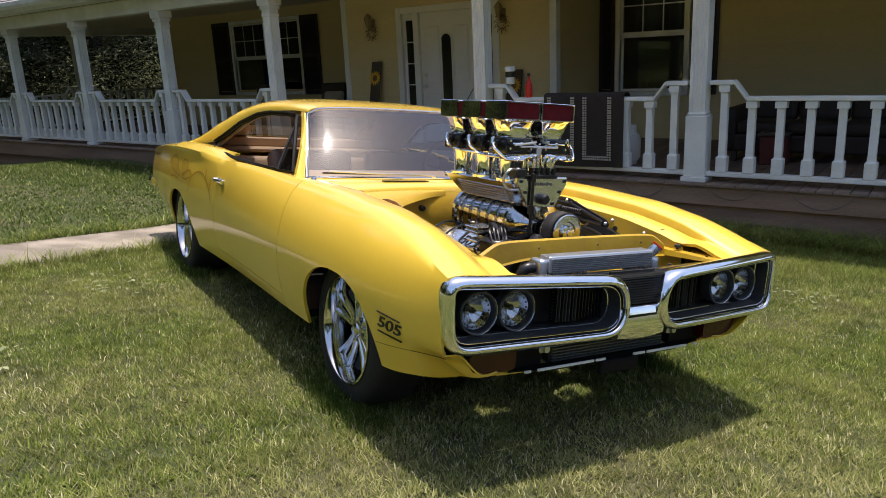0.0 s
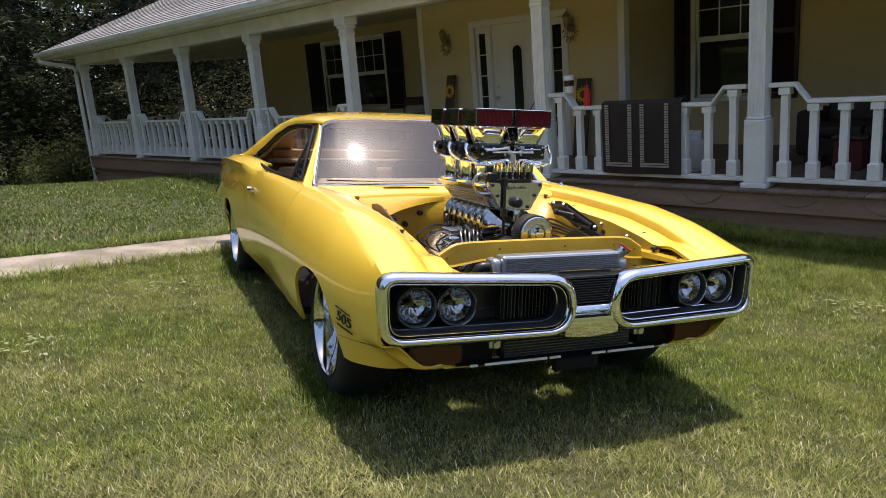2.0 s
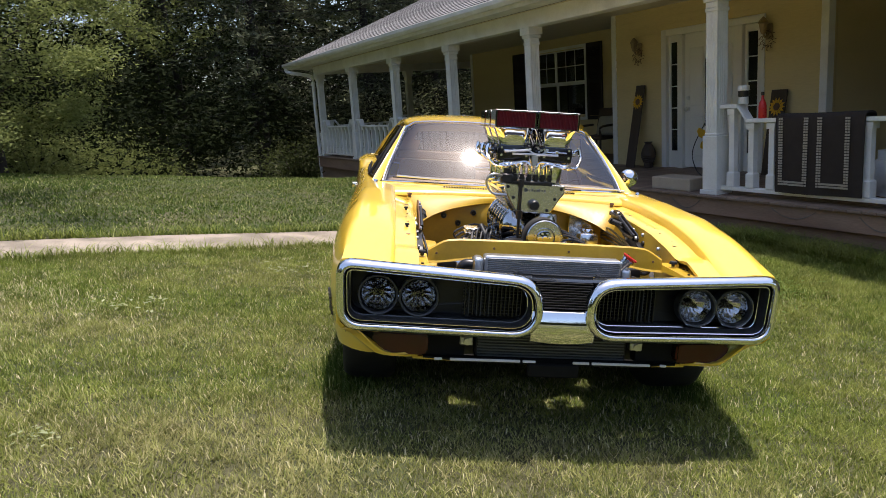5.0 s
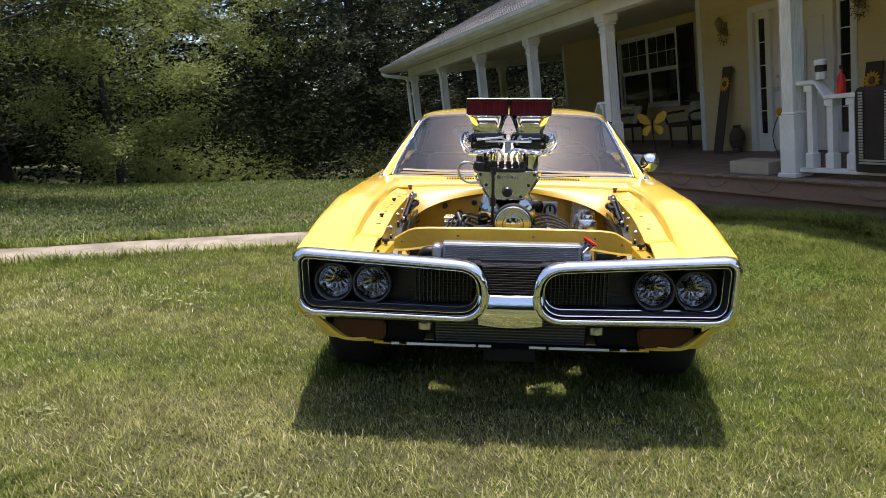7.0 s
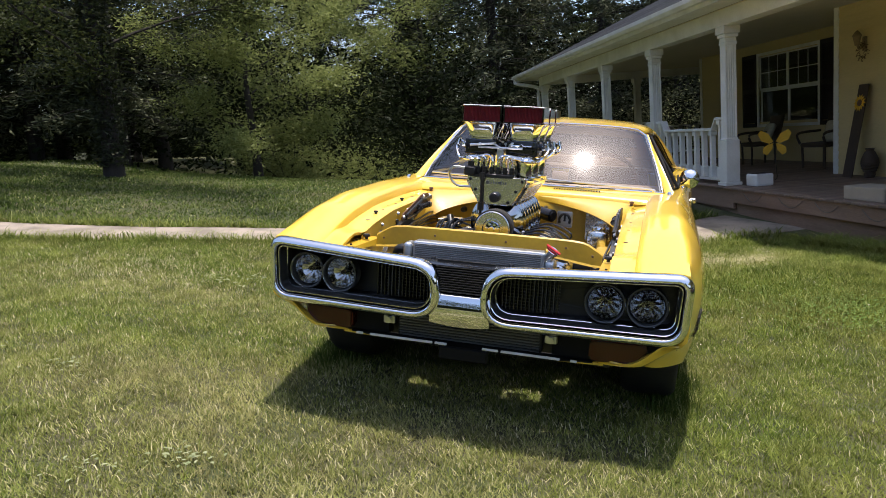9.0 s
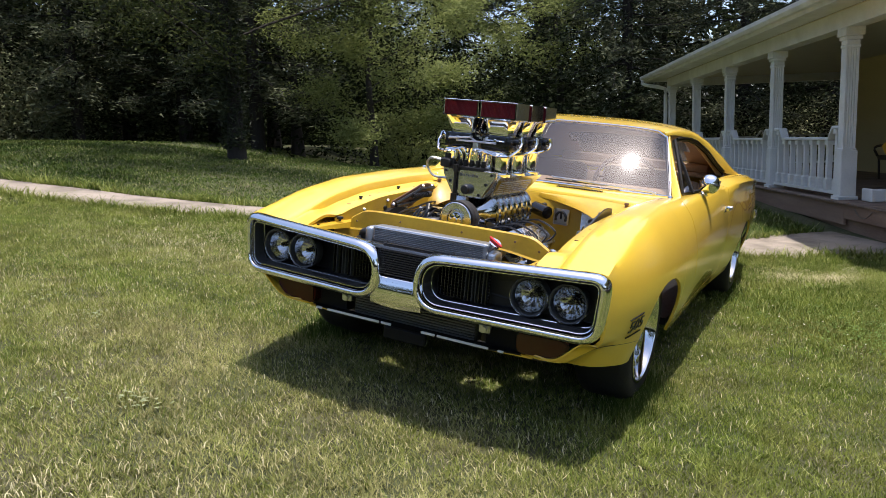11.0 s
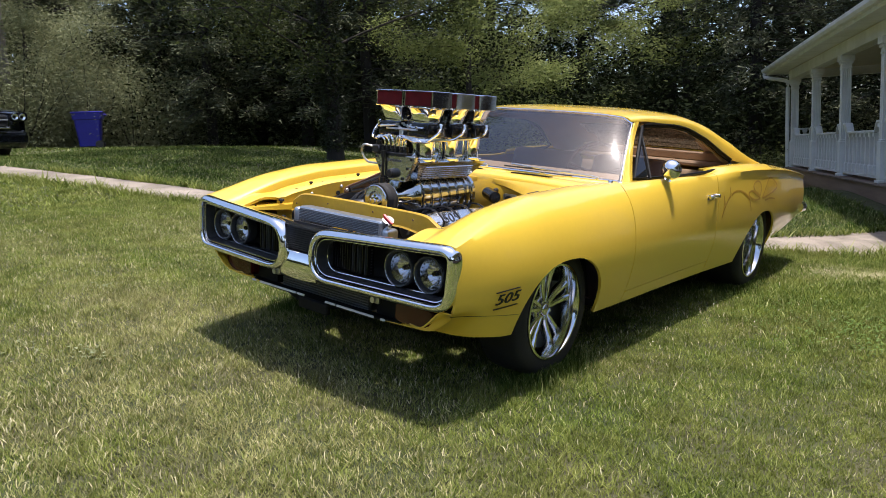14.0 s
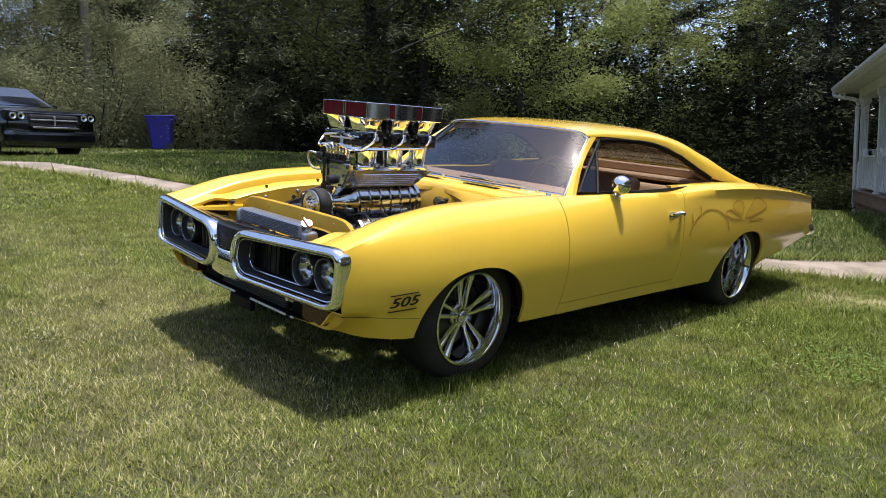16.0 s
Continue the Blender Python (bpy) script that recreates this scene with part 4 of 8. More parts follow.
def edge_low(y):
    z = z_low(y)
    for c, w, base, h in (FRONT_ARCH, REAR_ARCH):
        d = abs(y - c) / w
        if d < 1:
            z = max(z, base + h * (1 - d ** (2.3 if c < 1 else 1.6 if y < c else 3.5)) ** (1 / 2.1))
    return z


def columns(y0, y1, step=0.04):
    ys = set(np.round(np.arange(y0, y1, step), 4)) | {y0, y1}
    for c, w, _, _ in (FRONT_ARCH, REAR_ARCH):
        for k in range(-24, 25):
            y = c + w * math.sin(k / 24 * math.pi / 2)
            if y0 < y < y1:
                ys.add(round(y, 4))
        for s in (-1, 1):
            if y0 < c + s * (w + 0.003) < y1:
                ys.add(round(c + s * (w + 0.003), 4))
    ys = sorted(ys)
    out = [ys[0]]
    for y in ys[1:]:
        if y - out[-1] > 0.0012:
            out.append(y)
    out[-1] = y1
    return out


def nose_back(y, z):
    """Below the bumper the nose lies further back."""
    return 0.062 * float(ease(-0.58, -0.79, y)) * float(ease(0.47, 0.41, z))


def side_panel(name, y0, y1, side, label="", crown=None, rows=16, gap=0.0024, above=0.0, below=9.0):
    """A piece of the flank from y0 to y1; crown: points that carry it inward over the top, as (x, dz) from the shoulder."""
    pts = []
    for y in columns(y0 + gap, y1 - gap):
        lo, hi = max(edge_low(y), above), min(z_top(y), below)
        row = []
        for k in range(rows + 1):
            u = k / rows
            z = lo + (hi - lo) * (u if lo > 0.5 else u ** 0.92)
            row.append((side * side_x(y, z), y + nose_back(y, z), z))
        if crown:
            sx = side_x(y, hi)
            for fx, dz in crown(y, sx):
                row.append((side * fx, y, hi + dz))
        pts.append(row)
    v, f = sheet(pts)
    if side > 0:
        f = [q[::-1] for q in f]
    return raw(name, v, f, PAINT, car, label, smooth=True, thick=0.014, autosmooth=50)


def fender_crown(y, sx):
    g = 0.63
    rim = max(0.02, sx - g)
    out = [(sx - 0.02, 0.0045), (sx - 0.05, 0.006)]
    out += [(sx - 0.05 - (rim - 0.05) * k / 4, 0.006 - 0.020 * (k / 4) ** 2) for k in range(1, 5)]
    k = float(ease(-0.66, -0.50, y))
    out += [(g - 0.004, -0.021 - 0.001 * k), (g - 0.006, -0.022 - 0.033 * k), (g - 0.03, -0.023 - 0.037 * k), (0.545, -0.024 - 0.042 * k), (0.535, -0.025 - 0.050 * k)]
    return out


def belt_crown(y, sx):
    h = 0.04 * float(ease(1.6, 2.2, y))
    return [(sx - 0.012, 0.003 + 0.2 * h), (sx - 0.05, 0.002 + 0.8 * h), (sx - 0.085, -0.004 + h)]


def deck_crown(y, sx):
    return [(sx - 0.02, 0.010)] + [(sx * (1 - k / 6), 0.03 + 0.012 * (k / 6)) for k in (1, 2, 3, 4, 5, 6)]


for side in (1, -1):
    side_panel("front_fender", -0.790, 0.60, side, crown=fender_crown)
    side_panel("door", 0.60, 1.83, side, crown=belt_crown, above=0.3372)
    side_panel("rocker_panel", 0.60, 1.83, side, rows=4, below=0.3325)
    side_panel("rear_quarter", 1.83, 4.28, side, crown=lambda y, sx: deck_crown(y, sx) if y > 2.9 else belt_crown(y, sx) + [(sx - 0.085 - 0.01 * k, 0.034) for k in (1, 2, 3, 4)])

# closed underside behind the rear wheels
rows = [[(x * side_x(y, z_low(y) + 0.01) * 0.98, y, z_low(y) + 0.015) for x in np.linspace(-1, 1, 5)] for y in np.linspace(3.14, 4.27, 9)]
raw("rear_valance", *sheet(rows), BLACK, car)
# tail panel and boot end
rows = []
for k in range(13):
    z = 0.49 + 0.31 * k / 12
    rows.append([(side_x(4.27, z) * (j / 8 - 1) if j < 8 else side_x(4.27, z) * (j / 8 - 1), 4.275 + 0.05 * (1 - abs(j / 8 - 1) ** 3) - 0.06 * (k / 12), z) for j in range(17)])
raw("tail_panel", *sheet(rows), PAINT, car, smooth=True)
bm = bmesh.new()
tube(bm, bend([(0.83, 4.2, 0.52), (0.80, 4.33, 0.52), (0.4, 4.40, 0.52), (0, 4.41, 0.52), (-0.4, 4.40, 0.52), (-0.80, 4.33, 0.52), (-0.83, 4.2, 0.52)], 5), 0.05, 10)
part("rear_bumper", bm, CHROME, car, smooth=True)

# greenhouse: roof with its rear pillars
edge_x = table((1.13, 0.565), (1.3, 0.585), (1.8, 0.605), (2.05, 0.640), (2.25, 0.69), (2.45, 0.745), (3.05, 0.825), blur=0.1)
edge_z = table((1.13, 1.205), (1.3, 1.212), (1.8, 1.198), (2.0, 1.165), (2.2, 1.085), (2.42, 0.975), (2.6, 0.950), (3.05, 0.925), blur=0.07)
mid_z = table((1.13, 1.252), (1.3, 1.275), (1.6, 1.292), (1.95, 1.288), (2.2, 1.262), (2.5, 1.165), (2.8, 1.02), (3.05, 0.925), blur=0.15)
rows = []
for y in np.linspace(1.13, 3.05, 49):
    ex, ez, mz = edge_x(y), edge_z(y), mid_z(y)
    row = []
    for k in range(33):
        a = math.pi * k / 32
        c, s = math.cos(a), math.sin(a)
        x = ex * math.copysign(abs(c) ** 0.72, c)
        p = 0.62 - 0.12 * float(ease(1.9, 2.5, y))
        yy = y - 0.07 * (1 - (x / ex) ** 2) * float(ease(1.7, 1.13, y))
        row.append((x, yy, ez + (mz - ez) * s ** p))
    rows.append(row)
v, f = sheet(rows)
f = [q[::-1] for q in f]


def in_rear_window(q):
    c = sum((Vector(v[k]) for k in q), Vector()) / 4
    return abs(c.x) < 0.53 and 2.32 < c.y < 2.86


raw("roof", v, [q for q in f if not in_rear_window(q)], PAINT, car, smooth=True, thick=0.02, autosmooth=60)
lining = [(p[0] * 0.955, p[1] + 0.012 * (p[1] < 1.3), p[2] - 0.030) for p in v]
keep = [q for q in f if not (max(abs(v[k][0]) for k in q) < 0.50 and min(v[k][1] for k in q) > 2.36 and max(v[k][1] for k in q) < 2.80)]
raw("headlining", lining, [q[::-1] for q in keep], BEIGE, car, "tan headlining", smooth=True)
pane = [tuple(Vector(p) - Vector((0, 0, 0.006))) for p in v]
raw("rear_window", pane, [q for q in f if in_rear_window(q)], REAR_GLASS, car, "sloping rear window", smooth=True)

WS_BOTTOM, WS_TOP = [], []
for k in range(25):
    u = 2 * k / 24 - 1
    WS_BOTTOM.append(Vector((0.700 * u, 0.655 + 0.135 * abs(u) ** 2.4, 0.893 - 0.008 * u * u)))
    WS_TOP.append(Vector((0.570 * u, 1.056 + 0.080 * u * u, 1.197 + 0.047 * max(0.0, 1 - abs(u) ** 2.78) ** 0.31)))
rows = []
for j in range(9):
    t = j / 8
    rows.append([tuple(a.lerp(b, t) + Vector((0, -0.008 * math.sin(math.pi * t), 0.009 * math.sin(math.pi * t)))) for a, b in zip(WS_BOTTOM, WS_TOP)])
ws = raw("windscreen", *sheet(rows), WINDSHIELD, car, "curved windscreen of slightly tinted glass", smooth=True)
ws.visible_shadow = False
bm = bmesh.new()
loop = WS_BOTTOM + [WS_BOTTOM[-1].lerp(WS_TOP[-1], t) + Vector((0.004, -0.008 * math.sin(math.pi * t), 0.009 * math.sin(math.pi * t))) for t in (0.2, 0.4, 0.6, 0.8)] + WS_TOP[::-1] \
    + [WS_TOP[0].lerp(WS_BOTTOM[0], t) + Vector((-0.004, -0.008 * math.sin(math.pi * t), 0.009 * math.sin(math.pi * t))) for t in (0.2, 0.4, 0.6, 0.8)]
tube(bm, loop, 0.006, 6, closed=True)
part("windscreen_trim", bm, CHROME, car, smooth=True)
bm = bmesh.new()
tube(bm, [Vector((p.x * 0.985, p.y + 0.016, p.z - 0.004)) for p in loop], 0.012, 6, closed=True)
part("windscreen_seal", bm, BLACK, car, smooth=True)


def pillar_line(side):
    """Outer edge of the windscreen pillar, foot to head."""
    return [Vector((side * (0.762 - 0.184 * t - 0.01 * math.sin(math.pi * t)), 0.775 + 0.405 * t - 0.018 * math.sin(math.pi * t), 0.885 + 0.322 * t + 0.02 * math.sin(math.pi * t))) for t in np.linspace(0, 1, 9)]


for side in (1, -1):
    outer = pillar_line(side)
    rows = []
    for k, p in enumerate(outer):
        t = k / 8
        w = WS_BOTTOM[24 if side > 0 else 0].lerp(WS_TOP[24 if side > 0 else 0], t) + Vector((side * 0.010, -0.008 * math.sin(math.pi * t), 0.009 * math.sin(math.pi * t)))
        inner = p + Vector((-side * 0.035, 0.055, -0.004))
        back = p + Vector((-side * 0.004, 0.045, 0.0))
        rows.append([tuple(w + Vector((0, 0.02, 0))), tuple(w), tuple(w.lerp(p, 0.5) + Vector((side * 0.004, -0.006, 0.003))), tuple(p), tuple(back), tuple(inner)])
    v, f = sheet(rows)
    raw("windscreen_pillar", v, f if side > 0 else [q[::-1] for q in f], PAINT, car, smooth=True, autosmooth=55)

    # side glass with its black and bright surround
    dlo = [Vector((side * 0.752, 0.84, 0.905)), Vector((side * 0.69, 1.0, 1.03)), Vector((side * 0.605, 1.21, 1.180)), Vector((side * 0.598, 1.35, 1.186)), Vector((side * 0.607, 1.65, 1.185)), Vector((side * 0.62, 1.85, 1.168)),
           Vector((side * 0.66, 2.10, 1.105)), Vector((side * 0.705, 2.30, 1.02)), Vector((side * 0.742, 2.43, 0.965)), Vector((side * 0.758, 2.40, 0.943)), Vector((side * 0.79, 2.1, 0.925)), Vector((side * 0.800, 1.8, 0.912)),
           Vector((side * 0.795, 1.4, 0.903)), Vector((side * 0.775, 1.0, 0.902))]
    bm = bmesh.new()
    tube(bm, dlo, 0.011, 6, closed=True)
    part("window_trim", bm, TRIM_BLACK, car, smooth=True)
    bm = bmesh.new()
    tube(bm, [p + Vector((side * 0.012, -0.004, 0.013)) for p in dlo[2:9]], 0.006, 6)
    part("drip_rail", bm, TRIM_BLACK, car, smooth=True)
    # wound-down door glass leaves the opening clear; the vent window stays, dark
    bm = bmesh.new()
    bm.faces.new([bm.verts.new(p) for p in ((side * 0.752, 0.845, 0.907), (side * 0.69, 1.0, 1.03), (side * 0.634, 1.14, 1.130), (side * 0.782, 0.985, 0.905))])
    part("vent_window", bm, VENT_GLASS, car, "dark triangular vent window").visible_shadow = False
    bm = bmesh.new()
    tube(bm, [(side * 0.786, 0.985, 0.903), (side * 0.715, 1.062, 1.016), (side * 0.634, 1.145, 1.133)], 0.0085, 6)
    part("vent_bar", bm, TRIM_BLACK, car, "black bar of the vent window")
    # mirror
    mir = part("door_mirror", lathe(bmesh.new(), [(0.001, -0.055), (0.03, -0.05), (0.05, -0.03), (0.058, 0.0), (0.055, 0.012), (0.05, 0.012), (0.001, 0.008)], (0.0, 0.0, 0.0), "y", 24), CHROME, car, "chrome round door mirror", smooth=True) if side > 0 else None
    if mir:
        mir.matrix_basis = pose(0.846, 1.118, 0.955, -8, 0, 12)
        bm = bmesh.new()
        tube(bm, bend([(0.822, 1.135, 0.893), (0.828, 1.132, 0.903), (0.844, 1.122, 0.922)], 4), [0.022] * 3 + [0.014] * 6, 8)
        part("mirror_foot", bm, CHROME, car, smooth=True)
    # door handle: bar over a dark recess
    bm = bmesh.new()
    hx = side_x(1.71, 0.765)
    box(bm, side * hx - 0.004, side * hx + 0.004, 1.645, 1.785, 0.752, 0.785, 0.003)
    part("handle_plate", bm, CHROME, car)
    bm = bmesh.new()
    tube(bm, [(side * (hx + 0.018), 1.64, 0.772), (side * (hx + 0.026), 1.70, 0.774), (side * (hx + 0.02), 1.79, 0.774)], 0.009, 8)
    cyl(bm, (side * (hx + 0.0), 1.785, 0.774), (side * (hx + 0.03), 1.785, 0.774), 0.013)
    part("door_handle", bm, CHROME, car, smooth=True)
    # side number
    curve = bpy.data.curves.new("fender_number", "FONT")
    curve.body, curve.size, curve.extrude, curve.align_x, curve.align_y, curve.shear, curve.offset = "505", 0.080, 0.0015, "CENTER", "CENTER", 0.25, 0.0006
    num = new("fender_number", curve)
    curve.materials.append(BLACK)
    ny, nz = -0.505, 0.488
    me = bpy.data.meshes.new_from_object(num)
    bpy.data.objects.remove(num)
    for v in me.vertices:
        p = (v.co.x * 1.2, v.co.y * 0.74)
        yy, zz = ny + side * p[0], nz + p[1] + 0.06 * p[0] * side
        v.co = Vector((side * (side_x(yy, zz) + 0.003 + v.co.z), yy, zz))
    num = new("fender_number", me)
    num.parent = car
    num["label"] = "black slanted number 505 decal"
    for dz in (0.036, -0.036):
        bm = bmesh.new()
        ys = np.linspace(-0.575, -0.435, 9)
        for a, b in zip(ys, ys[1:]):
            xa = side * (side_x((a + b) / 2, nz + dz) + 0.003)
            box(bm, xa - 0.003, xa + 0.003, a, b, nz + dz - 0.0016 + 0.06 * (a + 0.505), nz + dz + 0.0016 + 0.06 * (a + 0.505))
        part("number_stripe", bm, BLACK, car)
    # joint between fender and valance, ahead of the wheel
    bm = bmesh.new()
    tube(bm, [(side * (side_x(y, 0.440 - 0.10 * (y + 0.785)) - 0.0008), y + nose_back(y, 0.45), 0.440 - 0.10 * (y + 0.785)) for y in np.linspace(-0.785, -0.40, 16)], 0.0013, 5)
    part("panel_joint", bm, BLACK, car)
    # faded airbrushed graphic on the rear quarter: plain outlines and two filled wing shapes
    for closed, pts in ((True, [(2.668, 0.713), (2.754, 0.784), (2.845, 0.846), (2.972, 0.826), (3.052, 0.774), (2.905, 0.737), (2.732, 0.714)]), (True, [(2.615, 0.729), (2.508, 0.767), (2.479, 0.807), (2.53, 0.833), (2.61, 0.827), (2.646, 0.788), (2.626, 0.742)]),
                        (True, [(2.622, 0.708), (2.515, 0.706), (2.41, 0.731), (2.383, 0.758), (2.446, 0.772), (2.531, 0.746)]), (False, [(2.054, 0.759), (2.102, 0.779), (2.197, 0.784), (2.302, 0.764), (2.391, 0.719), (2.43, 0.66), (2.44, 0.63)]),
                        (False, [(1.90, 0.62), (1.935, 0.678), (1.995, 0.737), (2.036, 0.76), (2.026, 0.815)]), (False, [(1.922, 0.765), (1.941, 0.703)]), (False, [(2.741, 0.689), (2.87, 0.697), (3.0, 0.684)])):
        line = bend([Vector((0, y, z)) for y, z in (pts + pts[:1] if closed else pts)], 6)
        rows = []
        for k, p in enumerate(line):
            d = (line[min(k + 1, len(line) - 1)] - line[max(k - 1, 0)]).normalized()
            rows.append([(side * (side_x(p.y - w * d.z, p.z + w * d.y) + 0.0016), p.y - w * d.z, p.z + w * d.y) for w in (-0.0065, 0.0065)])
        raw("graphic_line", *sheet(rows), FADED_ORANGE, car, "faded orange outline of a tail graphic", smooth=True)
        if closed and pts[0][1] > 0.71:
            c = Vector((0, sum(p[0] for p in pts) / len(pts), sum(p[1] for p in pts) / len(pts)))
            rows = [[(side * (side_x(q.y, q.z) + 0.0012), q.y, q.z) for q in (c.lerp(p, t) for t in (0.02, 0.3, 0.6, 0.93))] for p in line]
            raw("graphic_fill", *sheet(rows), FADED_FILL, car, "faded dull yellow fill of a tail graphic", smooth=True)
    # small round peg on the fender top
    bm = bmesh.new()
    lathe(bm, [(0.001, 0.010), (0.008, 0.009), (0.011, 0.004), (0.013, 0.0), (0.013, -0.02)], (side * 0.735, 0.60, 0.898), "z", 14)
    part("fender_peg", bm, CHROME, car, smooth=True)

# cowl between windscreen and engine bay
rows = []
for k in range(25):
    u = 2 * k / 24 - 1
    b = WS_BOTTOM[k]
    rows.append([(u * 0.735, b.y + 0.01, b.z - 0.004), (u * 0.735, b.y - 0.03, b.z - 0.010), (u * 0.73, 0.60, 0.880 - 0.012 * u * u), (u * 0.70, 0.53, 0.872 - 0.014 * u * u), (u * 0.68, 0.515, 0.862 - 0.02 * u * u), (u * 0.66, 0.51, 0.835)])
raw("cowl", *sheet(rows), PAINT, car, smooth=True, autosmooth=50)
for x0 in (-0.36, 0.12):
    bm = bmesh.new()
    for k in range(18):
        x = x0 + 0.0145 * k
        box(bm, x, x + 0.006, 0.585, 0.625, 0.8805, 0.8860)
    part("cowl_vent", bm, BLACK, car, "row of slots in the cowl")
for x0, x1, y0 in ((-0.62, -0.06, 0.66), (0.05, 0.66, 0.66)):
    bm = bmesh.new()
    pts = bend([(x1, 0.60, 0.905), (x1 - 0.05, 0.605, 0.914), ((x0 + x1) / 2, 0.63, 0.918), (x0, 0.66 + 0.03, 0.925)], 5)
    tube(bm, pts, [0.009] * 3 + [0.0055] * (len(pts) - 3), 6)
    part("wiper", bm, ALUMINIUM, car, "folded wiper arm with its blade", smooth=True)
    bm = bmesh.new()
    tube(bm, [(x, 0.648 + 0.10 * abs(x / 0.7) ** 2.4, 0.913) for x in np.linspace(x0 - 0.02, x0 + 0.40, 9)], 0.0045, 6)
    part("wiper_blade", bm, BLACK, car)

# engine bay
for side in (1, -1):
    pts = []
    for y in np.linspace(-0.56, 0.53, 12):
        tw = math.exp(-((y - 0.0) / 0.30) ** 2)
        row = []
        for k in range(9):
            u = k / 8
            row.append((side * (0.535 - 0.02 * u - 0.10 * tw * u ** 1.5), y, z_top(y) - 0.075 - u * (z_top(y) - 0.075 - 0.34)))
        pts.append(row)
    v, f = sheet(pts)
    raw("inner_fender", v, f if side < 0 else [q[::-1] for q in f], PAINT_BAY_SHADE, car, smooth=True)
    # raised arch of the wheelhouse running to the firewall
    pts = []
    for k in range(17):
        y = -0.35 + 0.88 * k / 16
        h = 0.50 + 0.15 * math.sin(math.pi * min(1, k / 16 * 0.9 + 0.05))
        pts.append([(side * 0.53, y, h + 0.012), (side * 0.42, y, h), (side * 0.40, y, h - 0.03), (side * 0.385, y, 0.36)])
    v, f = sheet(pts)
    raw("wheelhouse", v, f if side < 0 else [q[::-1] for q in f], PAINT_BAY_SHADE, car, smooth=True, autosmooth=35)
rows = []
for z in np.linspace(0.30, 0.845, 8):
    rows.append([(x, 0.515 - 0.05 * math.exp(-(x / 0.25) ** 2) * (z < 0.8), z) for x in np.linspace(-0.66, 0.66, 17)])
raw("firewall", *sheet(rows), PAINT_BAY_SHADE, car, smooth=True)
# unseen baffle added under the bay; its gaps pass sun flecks into the shadow
for x0, x1, y0, y1 in ((-0.56, 0.56, -0.60, -0.365), (-0.53, -0.35, -0.365, 0.52), (-0.17, 0.09, -0.365, 0.52), (0.265, 0.53, -0.365, -0.10), (-0.35, -0.17, -0.285, 0.52), (0.09, 0.265, -0.25, -0.10), (0.09, 0.285, -0.10, 0.52), (0.355, 0.53, -0.10, 0.52), (0.285, 0.355, -0.03, 0.52)):
    bm = bmesh.new()
    box(bm, x0, x1, y0, y1, 0.285, 0.300)
    part("undertray", bm, BLACK, car)
bm = bmesh.new()
box(bm, -0.84, 0.84, 0.36, 2.30, 0.285, 0.32)
box(bm, -0.60, 0.60, 2.30, 3.2, 0.286, 0.319)
part("floor_pan", bm, BLACK, car)
for side in (1, -1):
    for y0, y1, deep in ((-0.48, 0.36, 0.795), (2.41, 3.08, 0.885)):
        ys = np.linspace(y0, y1, 15)
        rows = [[(side * x, y, 0.33 + 0.40 * math.sin(math.pi * (k / 14)) ** 0.5) for x in (0.50, deep)] for k, y in enumerate(ys)]
        raw("wheel_well", *sheet(rows), BLACK, car)
        raw("wheel_well_side", *sheet([[(side * 0.50, y, 0.30), (side * 0.50, y, 0.33 + 0.40 * math.sin(math.pi * (k / 14)) ** 0.5)] for k, y in enumerate(ys)]), BLACK, car)

# core support: a yellow pressed bar in front of the engine
bar_z = table((-0.50, 0.706), (-0.47, 0.724), (-0.42, 0.754), (-0.36, 0.760), (-0.2, 0.762), (0.0, 0.763), (0.2, 0.762), (0.36, 0.760), (0.42, 0.754), (0.47, 0.724), (0.50, 0.706), blur=0.025)
rows = []
for x in np.linspace(-0.488, 0.488, 49):
    z = bar_z(x)
    low = 0.688 - 0.024 * float(ease(0.26, 0.48, abs(x)))
    rows.append([(x, -0.474, z - 0.04), (x, -0.474, z - 0.004), (x, -0.476, z), (x, -0.484, z + 0.001), (x, -0.488, z - 0.003), (x, -0.494, low + 0.006), (x, -0.499, low + 0.001), (x, -0.488, low)])
v, f = sheet(rows)
core = raw("core_support", v, [q[::-1] for q in f], PAINT_BAY_SHADE, car, "yellow pressed bar across the nose, darkened for shade", smooth=True, autosmooth=35, thick=0.004)
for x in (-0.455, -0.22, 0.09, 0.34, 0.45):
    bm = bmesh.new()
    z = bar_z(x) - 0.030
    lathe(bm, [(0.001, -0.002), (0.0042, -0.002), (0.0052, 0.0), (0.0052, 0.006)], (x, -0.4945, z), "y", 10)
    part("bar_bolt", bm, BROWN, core)
